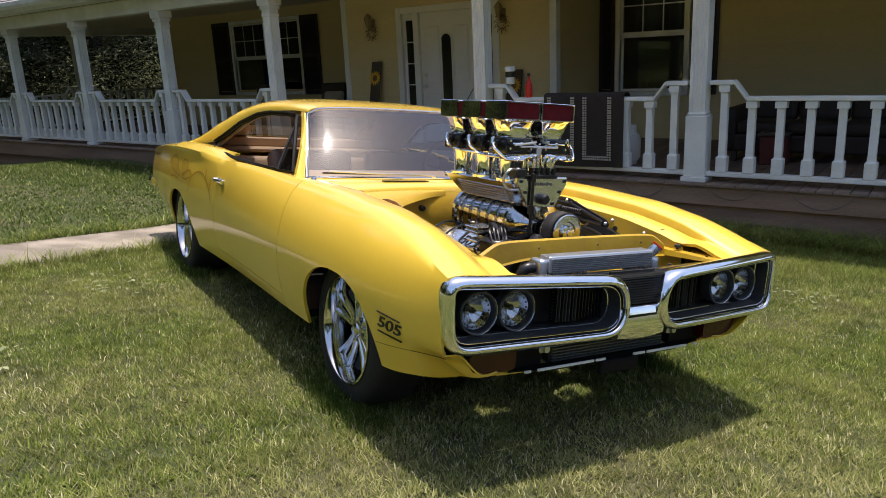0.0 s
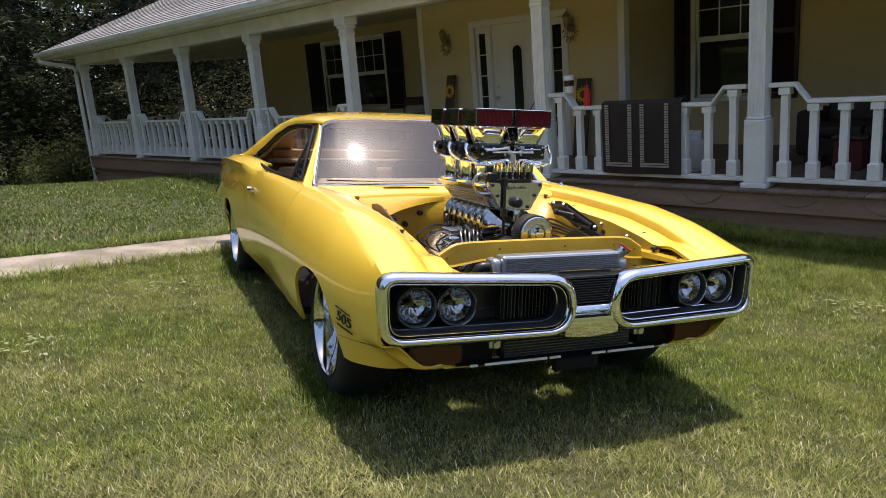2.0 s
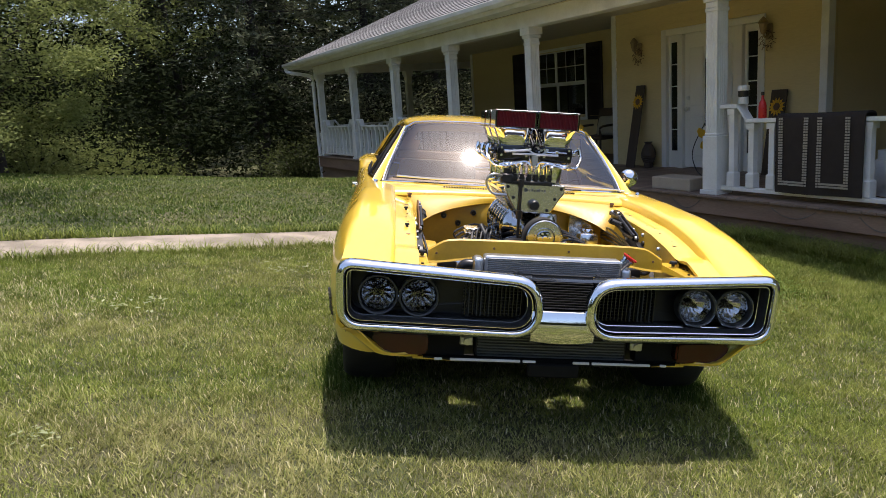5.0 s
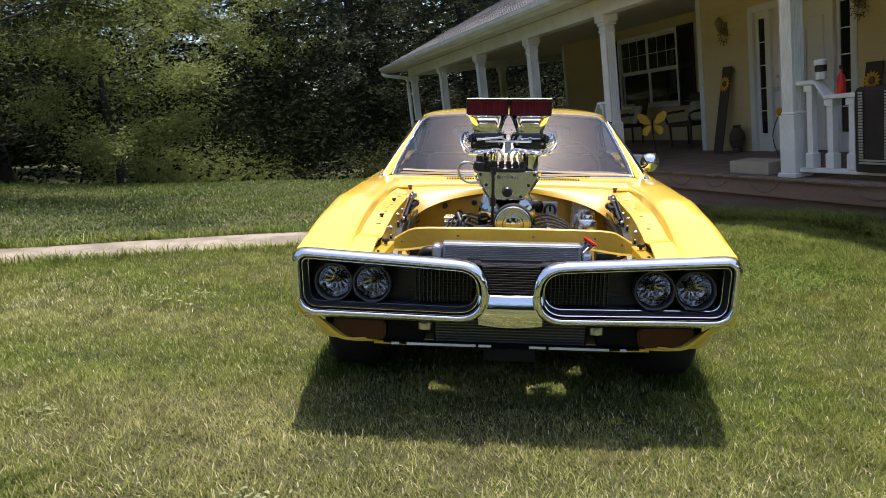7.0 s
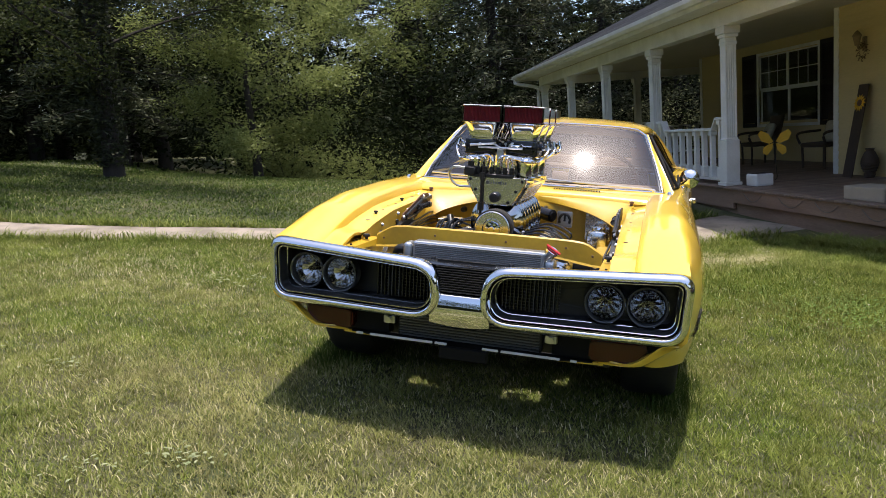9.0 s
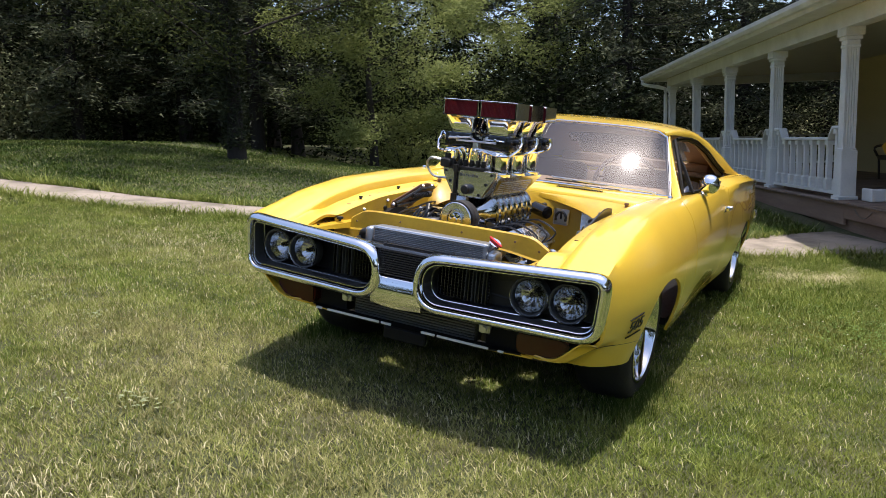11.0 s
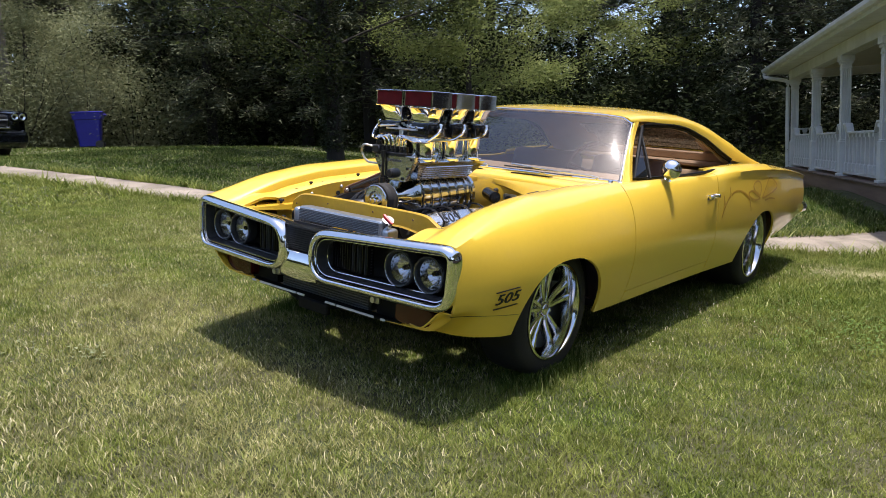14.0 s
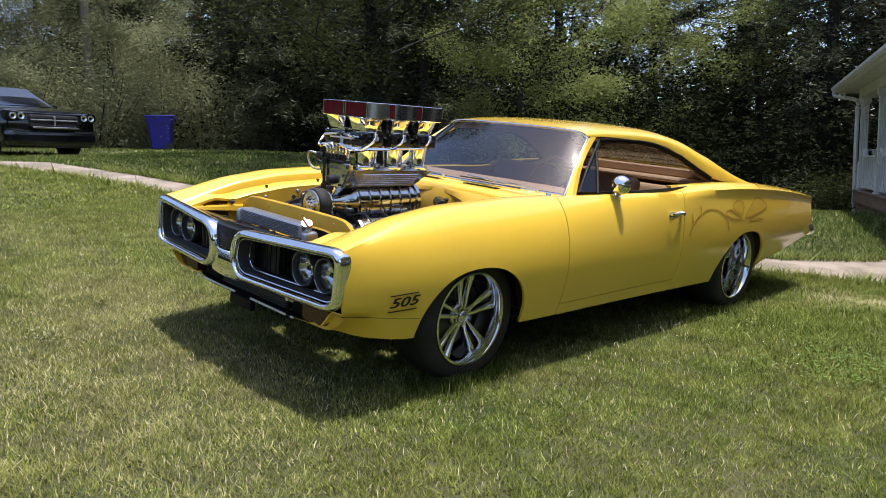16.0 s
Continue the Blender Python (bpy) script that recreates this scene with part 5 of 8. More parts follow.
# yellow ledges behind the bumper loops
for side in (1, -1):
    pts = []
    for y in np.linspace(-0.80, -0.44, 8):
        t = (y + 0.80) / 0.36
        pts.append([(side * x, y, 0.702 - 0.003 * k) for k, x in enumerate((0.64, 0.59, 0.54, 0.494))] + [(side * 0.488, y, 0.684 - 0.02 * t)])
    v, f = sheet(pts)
    raw("radiator_ledge", v, f if side < 0 else [q[::-1] for q in f], PAINT_BAY_SHADE, car, smooth=True, autosmooth=35)
    for x, y in ((0.516, -0.545),):
        bm = bmesh.new()
        lathe(bm, [(0.001, 0.022), (0.013, 0.022), (0.016, 0.018), (0.016, 0.011), (0.007, 0.009), (0.007, 0.0)], (side * x, y, 0.699), "z", 12)
        part("rubber_stop", bm, BLACK, car, smooth=True)
    for x, y in ((0.545, -0.588), (0.548, -0.612), (0.52, -0.70)):
        bm = bmesh.new()
        lathe(bm, [(0.001, 0.0015), (0.005, 0.0015), (0.006, -0.004)], (side * x, y, 0.6985), "z", 10)
        part("ledge_hole", bm, BLACK, car)
    for y in (-0.30, 0.05) if side < 0 else ():
        bm = bmesh.new()
        lathe(bm, [(0.001, 0.016), (0.009, 0.016), (0.011, 0.009), (0.006, 0.007), (0.006, 0.0)], (side * 0.575, y, z_top(y) - 0.064), "z", 12)
        part("rubber_stop", bm, BLACK, car, smooth=True)
    for k, y in enumerate((-0.40, -0.34, -0.22, -0.13, -0.05, 0.13, 0.20, 0.29, 0.38)):
        bm = bmesh.new()
        lathe(bm, [(0.001, 0.0012), (0.0065 if k % 3 else 0.010, 0.0012), (0.0075 if k % 3 else 0.011, -0.004)], (side * (0.572 + 0.012 * (k % 2)), y, z_top(y) - 0.0635), "z", 10)
        part("rail_hole", bm, BLACK if k % 2 else BROWN, car)
    # pin of the bonnet hinge at the cowl corner
    bm = bmesh.new()
    cyl(bm, (side * 0.55, 0.46, 0.79), (side * 0.55, 0.46, 0.845), 0.008)
    lathe(bm, [(0.001, 0.010), (0.011, 0.008), (0.013, 0.0), (0.008, -0.004)], (side * 0.55, 0.46, 0.845), "z", 10)
    part("hinge_pin", bm, BROWN, car, smooth=True)

# ---- bumper: two chrome loops and a centre plate ----
def loop_outline(grow=0.0, n=7):
    """Rounded four-sided outline of one loop, seen from the front, for the left half."""
    c = [(0.834, 0.719), (0.081, 0.687), (0.086, 0.466), (0.822, 0.464)]
    radii = (0.066, 0.120, 0.110, 0.085)
    out = []
    for k in range(4):
        p, a, b = Vector(c[k]), Vector(c[k - 1]), Vector(c[(k + 1) % 4])
        u, w = (a - p).normalized(), (b - p).normalized()
        r = max(0.008, radii[k] + grow)
        q = p - (u + w) * grow
        d = r * 1.0
        s, e = q + u * d, q + w * d
        for j in range(n + 1):
            t = j / n
            out.append((1 - t) ** 2 * s + 2 * t * (1 - t) * q + t * t * e)
    return out


def front_y(x, z):
    """How far forward the bumper's face lies: its outer ends sweep back."""
    return -0.868 + 0.050 * float(ease(0.50, 0.86, abs(x))) - 0.010 * (1 - abs(x))


def loop_ring(side, grow, dy):
    return [(side * p.x, front_y(p.x, p.y) + dy, p.y) for p in loop_outline(grow)]


def ringed(rings, closed_profile=False):
    n = len(rings[0])
    verts = [p for r in rings for p in r]
    faces = []
    m = len(rings)
    for i in range(m if closed_profile else m - 1):
        for j in range(n):
            a, b = i * n + j, i * n + (j + 1) % n
            c, d = ((i + 1) % m) * n + (j + 1) % n, ((i + 1) % m) * n + j
            faces.append((a, b, c, d))
    return verts, faces


for side in (1, -1):
    prof = [(0.000, 0.064), (0.003, 0.060), (0.006, 0.046), (0.007, 0.030), (0.006, 0.016), (0.002, 0.006), (-0.005, 0.000), (-0.012, -0.005), (-0.019, -0.005), (-0.0245, 0.003), (-0.0255, 0.026)]
    v, f = ringed([loop_ring(side, g, dy) for g, dy in prof])
    bumper = raw("bumper_loop", v, f if side < 0 else [q[::-1] for q in f], CHROME, car, "chrome bumper loop round the grille", smooth=True, autosmooth=60)
    v, f = ringed([loop_ring(side, g, dy) for g, dy in ((-0.0255, 0.024), (-0.0285, 0.032), (-0.031, 0.028))])
    raw("loop_groove", v, f if side < 0 else [q[::-1] for q in f], BLACK, bumper, smooth=True)
    v, f = ringed([loop_ring(side, g, dy) for g, dy in ((-0.0310, 0.030), (-0.0320, 0.021), (-0.0345, 0.021), (-0.0365, 0.032), (-0.0415, 0.080), (-0.0445, 0.112))])
    raw("grille_surround", v, f if side < 0 else [q[::-1] for q in f], ARGENT, car, "grey grille surround with a bright lip", smooth=True, autosmooth=40)
    bm = bmesh.new()
    tube(bm, loop_ring(side, -0.0412, 0.078), 0.0024, 5, closed=True)
    part("bright_lip", bm, CHROME, car)
    bm = bmesh.new()
    tube(bm, loop_ring(side, -0.0333, 0.020), 0.0020, 5, closed=True)
    part("bright_lip", bm, CHROME, car)
    # recess back
    bm = bmesh.new()
    vs = [bm.verts.new((p[0], p[1], p[2])) for p in loop_ring(side, -0.042, 0.150)]
    bm.faces.new(vs if side > 0 else vs[::-1])
    part("grille_back", bm, BLACK, car)
    v, f = ringed([loop_ring(side, -0.0443, 0.110), loop_ring(side, -0.0443, 0.152)])
    raw("grille_wall", v, f if side < 0 else [q[::-1] for q in f], BLACK, car)
    # upright fins in the inner half, a bright bar at their outer end, fine cross wires behind
    for k in range(15):
        x = 0.150 + 0.0150 * k
        bm = bmesh.new()
        box(bm, side * x - 0.0016, side * x + 0.0016, -0.790, -0.752, 0.522, 0.640 + 0.035 * (x - 0.15))
        # four fins greyed: reflections put into their colour
        part("grille_fin", bm, ARGENT if k in (8, 10, 11, 13) else BLACK_GLOSS, car)
    for k in range(9):
        z = 0.530 + 0.0125 * k
        bm = bmesh.new()
        box(bm, min(side * 0.145, side * 0.365), max(side * 0.145, side * 0.365), -0.772, -0.766, z - 0.0014, z + 0.0014)
        part("grille_bar", bm, ARGENT, car)
    # headlamps
    for x in (0.531, 0.682):
        lamp_y = -0.766 if x < 0.6 else -0.756
        hl = part("headlamp", lathe(bmesh.new(), [(0.074, 0.03), (0.076, -0.012), (0.073, -0.022), (0.068, -0.02), (0.066, 0.0), (0.064, 0.012)], (0, 0, 0), "y", 40), ARGENT, car, "round headlamp in a grey bezel", smooth=True)
        hl.location = (side * x, lamp_y, 0.586)
        bm = bmesh.new()
        lathe(bm, [(0.075, -0.014), (0.0765, -0.018), (0.075, -0.0215), (0.0725, -0.019)], (0, 0, 0), "y", 40)
        part("lamp_rim", bm, CHROME, hl, smooth=True)
        bm = bmesh.new()
        rings = []
        for r, h in ((0.062, 0.002), (0.056, 0.018), (0.048, 0.030), (0.036, 0.040), (0.022, 0.047), (0.010, 0.050)):
            rings.append([bm.verts.new((r * math.cos(2 * math.pi * j / 48), h - 0.0013 * (j % 4 < 2) * (0.03 < r < 0.06), r * math.sin(2 * math.pi * j / 48))) for j in range(48)])
        for p, q in zip(rings, rings[1:]):
            for j in range(48):
                bm.faces.new((p[j], p[(j + 1) % 48], q[(j + 1) % 48], q[j]))
        part("reflector", bm, REFLECTOR, hl, smooth=True, autosmooth=14)
        bm = bmesh.new()
        lathe(bm, [(0.011, 0.047), (0.011, 0.016), (0.008, 0.010), (0.001, 0.009)], (0, 0, 0), "y", 16)
        part("bulb_shield", bm, BLACK_GLOSS, hl, smooth=True)
        bm = bmesh.new()
        lathe(bm, [(0.064, 0.004), (0.060, -0.004), (0.040, -0.010), (0.02, -0.013), (0.001, -0.014)], (0, 0, 0), "y", 40)
        lens = part("lens", bm, LENS, hl, smooth=True)
        lens.visible_shadow = False
        bm = bmesh.new()
        for k in range(18):
            a = 2 * math.pi * k / 18
            cyl(bm, (0.054 * math.cos(a), 0.0, 0.054 * math.sin(a)), (0.054 * math.cos(a), 0.004, 0.054 * math.sin(a)), 0.0035, seg=6)
        part("lamp_dots", bm, ARGENT, hl)

# centre plate: chrome below, fine slats above
rows = []
for x in np.linspace(-0.118, 0.118, 15):
    dip = 0.010 * (1 - (x / 0.118) ** 2)
    rows.append([(x, -0.80, 0.446 - dip), (x, -0.846, 0.448 - dip), (x, -0.858, 0.458 - dip), (x, -0.860, 0.50), (x, -0.856, 0.562), (x, -0.850, 0.568), (x, -0.80, 0.570)])
v, f = sheet(rows)
raw("centre_plate", v, [q[::-1] for q in f], CHROME, car, "plain chrome centre piece of the bumper", smooth=True, autosmooth=50)
for k in range(11):
    bm = bmesh.new()
    z = 0.574 + 0.0095 * k
    box(bm, -0.106, 0.106, -0.838, -0.80, z, z + 0.0045, 0.001)
    part("centre_slat", bm, BLACK_GLOSS, car)
bm = bmesh.new()
box(bm, -0.115, 0.115, -0.79, -0.78, 0.56, 0.69)
part("centre_back", bm, BLACK, car)
# black closing panel from the bumper back to the radiator
rows = []
for x in np.linspace(-0.50, 0.50, 21):
    e = float(ease(0.10, 0.34, abs(x)))
    rows.append([(x, -0.835 + 0.015 * e, 0.676 + 0.018 * e), (x, -0.80, 0.684 + 0.014 * e), (x, -0.74, 0.676 + 0.010 * e), (x, -0.66, 0.662), (x, -0.645, 0.655), (x, -0.64, 0.60)])
v, f = sheet(rows)
raw("closing_panel", v, [q[::-1] for q in f], BLACK_GLOSS, car, "gloss black sheet behind the bumper loops", smooth=True, autosmooth=40)
for x in (-0.16, 0.16, -0.30, 0.30):
    bm = bmesh.new()
    lathe(bm, [(0.001, 0.006), (0.008, 0.006), (0.011, 0.0), (0.011, -0.006)], (x, -0.70, 0.674), "z", 10)
    part("panel_clip", bm, BLACK, car, smooth=True)

# radiator with its tanks, ribs and red cap
rad = part("radiator_top", box(bmesh.new(), -0.275, 0.275, -0.632, -0.56, 0.655, 0.725, 0.01, seg=2), ALUMINIUM, car, "ribbed aluminium radiator top tank")
for k in range(8):
    bm = bmesh.new()
    z = 0.660 + 0.0075 * k
    box(bm, -0.262, 0.262, -0.638, -0.630, z, z + 0.0042, 0.001)
    part("rib", bm, RADIATOR, rad)
for x0, x1, top in ((-0.318, -0.276, 0.716), (0.276, 0.318, 0.694)):
    bm = bmesh.new()
    box(bm, x0, x1, -0.633, -0.555, 0.60, top, 0.016, seg=3)
    part("end_tank", bm, ALUMINIUM, rad, smooth=True)
bm = bmesh.new()
tube(bm, bend([(-0.312, -0.59, 0.680), (-0.345, -0.585, 0.678), (-0.362, -0.575, 0.650), (-0.362, -0.565, 0.60)], 4), 0.021, 10)
part("radiator_elbow", bm, BLACK, rad, "black rubber elbow hose", smooth=True)
bm = bmesh.new()
cyl(bm, (0.268, -0.595, 0.682), (0.300, -0.614, 0.728), 0.022, seg=18)
part("filler_neck", bm, POLISHED, rad, smooth=True)
bm = bmesh.new()
cyl(bm, (0.300, -0.614, 0.728), (0.305, -0.617, 0.736), 0.026, seg=18)
part("radiator_cap", bm, CHROME, rad)
bm = bmesh.new()
box(bm, -0.032, 0.032, -0.006, 0.006, 0.0, 0.007, 0.002, m=pose(0.306, -0.618, 0.737, 20, 32, 0))
part("cap_lever", bm, RED, rad, "red lever of the cap")
low = part("lower_cooler", box(bmesh.new(), -0.30, 0.30, -0.70, -0.65, 0.335, 0.46, 0.006), BLACK, car, "finned cooler under the bumper")
for k in range(10):
    bm = bmesh.new()
    z = 0.342 + 0.0115 * k
    box(bm, -0.29, 0.29, -0.708, -0.699, z, z + 0.006, 0.001)
    part("rib", bm, RADIATOR, low)
for x in (-0.335, 0.335):
    bm = bmesh.new()
    box(bm, x - 0.025, x + 0.025, -0.715, -0.68, 0.385, 0.42, 0.004)
    cyl(bm, (x, -0.715, 0.402), (x, -0.728, 0.402), 0.013)
    part("cooler_fitting", bm, ALUMINIUM, low)

# lower valance: the yellow ends turn the corner from the fenders, dark middle with a white strip
for side in (1, -1):
    pts = []
    z0 = edge_low(-0.787)
    for k in range(15):
        t = k / 14
        row = []
        for j in range(7):
            u = j / 6
            zf = z0 + (0.452 - z0) * u
            top = 0.452 - 0.100 * float(ease(0.30, 0.78, t))
            zz = z0 + (0.332 - z0) * t + (top - (z0 + (0.332 - z0) * t)) * u
            x0, y0 = side_x(-0.787, zf) - 0.001, -0.789 + nose_back(-0.787, zf)
            q = (1 - t) ** 2 * Vector((x0, y0, zz)) + 2 * t * (1 - t) * Vector((x0 - 0.040, y0 - 0.030, zz)) + t * t * Vector((0.520, -0.708 - 0.020 * u, zz))
            row.append((side * q.x, q.y, q.z))
        pts.append(row)
    v, f = sheet(pts)
    raw("valance_end", v, f if side > 0 else [q[::-1] for q in f], PAINT, car, smooth=True, thick=0.006)
v, f = sheet([[(x, -0.700 + 0.02 * float(ease(0.3, 0.55, abs(x))), 0.316), (x, -0.722 + 0.02 * float(ease(0.3, 0.55, abs(x))), 0.322), (x, -0.722 + 0.02 * float(ease(0.3, 0.55, abs(x))), 0.333), (x, -0.68, 0.335)] for x in np.linspace(-0.54, 0.54, 25)])
raw("valance_lip", v, [q[::-1] for q in f], PAINT, car, smooth=True, thick=0.004)
v, f = sheet([[(x, y + 0.04 * float(ease(0.3, 0.50, abs(x))), z) for y, z in ((-0.700, 0.327), (-0.748, 0.328), (-0.756, 0.332), (-0.756, 0.337), (-0.748, 0.340), (-0.700, 0.341))] for x in np.linspace(-0.50, 0.50, 25)])
raw("lower_trim", v, [q[::-1] for q in f], TRIM_BLACK, car, "matt black lower trim under the cooler", smooth=True)
for x0, x1 in ((-0.40, -0.13), (-0.12, -0.07), (0.075, 0.14), (0.15, 0.38), (0.42, 0.445), (-0.46, -0.43)):
    bm = bmesh.new()
    box(bm, x0, x1, -0.764, -0.756, 0.338, 0.348, 0.002)
    part("valance_strip", bm, WHITE_PAINT, car, "white strip on the lower lip")
bm = bmesh.new()
box(bm, -0.10, 0.10, -0.772, -0.745, 0.284, 0.337, 0.006)
part("plate_bracket", bm, TRIM_BLACK, car)
bm = bmesh.new()
box(bm, -0.60, 0.60, -0.62, -0.60, 0.32, 0.62)
part("nose_closing", bm, BLACK, car)
for side in (1, -1):
    bm = bmesh.new()
    out = [(side * x, z) for x, z in ((0.485, 0.424), (0.500, 0.436), (0.668, 0.440), (0.700, 0.426), (0.690, 0.392), (0.660, 0.358), (0.505, 0.348), (0.485, 0.360))]
    prism(bm, out, -0.748, -0.68, "y")
    bmesh.ops.bevel(bm, geom=bm.edges[:], offset=0.008, segments=2, affect="EDGES")
    part("turn_signal", bm, AMBER, car, "dark amber turn signal under the bumper", smooth=True)
    bm = bmesh.new()
    prism(bm, [(side * x, z) for x, z in ((0.34, 0.455), (0.70, 0.456), (0.70, 0.43), (0.650, 0.352), (0.60, 0.336), (0.34, 0.336))], -0.700, -0.64, "y")
    part("signal_housing", bm, TRIM_BLACK, car)

# ---- wheels ----
def wheel(name, side, y, radius, rim, width, dish=0.0, sink=0.0):
    """Chrome five-spoke wheel, each spoke split in two, on a low tyre. The hub faces outward."""
    hub = new(name)
    hub.parent = car
    hub.matrix_basis = pose(side * (0.80 if y < 1 else 0.86), y, radius + 0.006 - sink, 0, 0, 0 if side > 0 else 180)
    bm = bmesh.new()
    w = width
    lathe(bm, [(rim - 0.006, -w), (rim + 0.01, -w - 0.004), (radius - 0.025, -w - 0.006), (radius - 0.006, -w + 0.015), (radius, -w + 0.05), (radius, 0.0 - 0.02), (radius - 0.006, 0.012), (radius - 0.028, 0.030), (rim + 0.012, 0.030), (rim, 0.024)], (0, 0, 0), "x", 64)
    part("tyre", bm, RUBBER, hub, smooth=True, autosmooth=50)
    bm = bmesh.new()
    lathe(bm, [(rim + 0.001, 0.022), (rim, 0.032), (rim - 0.010, 0.033), (rim - 0.016, 0.022), (rim - 0.022, -0.02), (rim - 0.028, -0.06), (rim - 0.03, -w + 0.02), (rim - 0.004, -w)], (0, 0, 0), "x", 64)
    part("rim", bm, WHEEL_CHROME, hub, smooth=True, autosmooth=40)
    bm = bmesh.new()
    lathe(bm, [(0.001, -0.085), (rim - 0.05, -0.085), (rim - 0.045, -0.10)], (-dish, 0, 0), "x", 40)
    part("brake_disc", bm, RADIATOR, hub, smooth=True)
    bm = bmesh.new()
    prism(bm, [(0.09 * math.cos(a) + 0.05 * 0, 0.09 * math.sin(a)) for a in np.radians([20, 60, 95])] + [(0.17 * math.cos(a), 0.17 * math.sin(a)) for a in np.radians([95, 60, 20])], -0.085 - dish, -0.045 - dish, "x")
    part("brake_caliper", bm, BLACK, hub)
    bm = bmesh.new()
    lathe(bm, [(0.001, 0.022), (0.026, 0.020), (0.032, 0.012), (0.034, 0.0), (0.058, -0.004), (0.066, -0.014), (0.066, -0.06)], (-dish, 0, 0), "x", 32)
    part("hub_cap", bm, WHEEL_CHROME, hub, smooth=True, autosmooth=50)
    for k in range(5):
        for twin in (-1, 1):
            a0 = 2 * math.pi * k / 5 + radians(90)
            bm = bmesh.new()
            sec = []
            for r, off, half, d in ((0.036, 0.16, 0.011, 0.000), (0.075, 0.25, 0.0125, -0.002), (0.12, 0.26, 0.0135, -0.002), (0.165, 0.27, 0.0155, 0.004), (rim - 0.013, 0.29, 0.020, 0.012)):
                a = a0 + twin * off * (0.06 / max(0.06, r)) ** 0.35
                c, s = math.cos(a), math.sin(a)
                ring = []
                for t, dx in ((-half, -0.03), (-half, -0.004), (-half * 0.45, 0.008), (half * 0.45, 0.008), (half, -0.004), (half, -0.03)):
                    ring.append(bm.verts.new((d + dx - dish, r * c - t * s, r * s + t * c)))
                sec.append(ring)
            for p, q in zip(sec, sec[1:]):
                for j in range(6):
                    bm.faces.new((p[j], p[(j + 1) % 6], q[(j + 1) % 6], q[j]))
            bmesh.ops.recalc_face_normals(bm, faces=bm.faces[:])
            part("spoke", bm, WHEEL_CHROME, hub, smooth=True, autosmooth=45)
        a = 2 * math.pi * (k + 0.5) / 5 + radians(90)
        bm = bmesh.new()
        cyl(bm, (-0.01 - dish, 0.048 * math.cos(a), 0.048 * math.sin(a)), (0.010 - dish, 0.048 * math.cos(a), 0.048 * math.sin(a)), 0.007, seg=6)
        part("wheel_nut", bm, WHEEL_CHROME, hub)


for side in (1, -1):
    wheel("front_wheel", side, -0.025, 0.316, 0.227, 0.20, dish=0.032, sink=-0.009)
    wheel("rear_wheel", side, 2.755, 0.336, 0.242, 0.25, dish=0.135)

# ---- engine ----
EX0 = -0.022     # the engine sits slightly off the car's middle
eng = thing("engine", "polished blown V8 engine with six injector stacks", "engine")
eng.matrix_world = CAR @ Matrix.Translation((EX0, -0.245, 0.09)) @ Matrix.Diagonal((0.925, 1, 0.925, 1))


def ep(name, bm, mat, label="", smooth=False, autosmooth=40):
    return part(name, bm, mat, eng, label, smooth, autosmooth=autosmooth)


# block and heads below
bm = bmesh.new()
box(bm, -0.17, 0.17, 0.0, 0.52, 0.30, 0.60, 0.02)
ep("engine_block", bm, BLACK)
for s in (1, -1):
    bm = bmesh.new()
    box(bm, -0.075, 0.075, 0.02, 0.50, -0.045, 0.045, 0.02, m=pose(s * 0.235, 0, 0.60, 0, s * 40, 0), seg=2)
    ep("valve_cover", bm, POLISHED, "polished valve cover", smooth=True)
    bm = bmesh.new()
    for k in range(4):
        y = 0.07 + 0.125 * k
        tube(bm, bend([(s * 0.26, y, 0.53), (s * 0.33, y + 0.01, 0.52), (s * 0.36, y + 0.03, 0.45), (s * 0.35, y + 0.06, 0.35)], 4), 0.022, 8)
    ep("exhaust_header", bm, POLISHED, smooth=True)
    for k in range(4):
        bm = bmesh.new()
        y = 0.06 + 0.125 * k
        tube(bm, bend([(s * 0.30, y, 0.60), (s * 0.33, y - 0.02, 0.655), (s * 0.22, y, 0.70), (s * 0.12, y - 0.04, 0.68)], 4), 0.0055, 6)
        ep("plug_lead", bm, BLACK, smooth=True)

# screw blower: ribbed polished case, flattened like two cylinders side by side, with a nose and a toothed pulley
PX, PZ = 0.030, 0.733
bm = bmesh.new()
prof = [(0.004, -0.03), (0.045, -0.03), (0.05, 0.02), (0.085, 0.07), (0.112, 0.085)]
y = 0.09
while y < 0.46:
    prof += [(0.113, y), (0.122, y + 0.003), (0.122, y + 0.012), (0.113, y + 0.015), (0.113, y + 0.066)]
    y += 0.070
prof += [(0.113, 0.485), (0.124, 0.490), (0.124, 0.512), (0.07, 0.518), (0.004, 0.518)]
rings = []
for r, h in prof:
    ring = []
    for k in range(40):
        a = 2 * math.pi * k / 40
        c, q = math.cos(a), math.sin(a)
        ring.append(bm.verts.new((1.16 * r * math.copysign(abs(c) ** 0.80, c), h, PZ + 1.02 * r * math.copysign(abs(q) ** 0.84, q))))
    rings.append(ring)
for p, q in zip(rings, rings[1:]):
    for k in range(40):
        bm.faces.new((p[k], p[(k + 1) % 40], q[(k + 1) % 40], q[k]))
bm.faces.new(rings[0])
bm.faces.new(rings[-1][::-1])
bmesh.ops.recalc_face_normals(bm, faces=bm.faces[:])
ep("blower_barrel", bm, DARK_CHROME, "ribbed polished blower case", smooth=True, autosmooth=50)
bm = bmesh.new()
lathe(bm, [(0.080, -0.155), (0.084, -0.152), (0.084, -0.148), (0.077, -0.146), (0.077, -0.075), (0.084, -0.073), (0.084, -0.066), (0.05, -0.06)], (PX, 0, PZ), "y", 48)
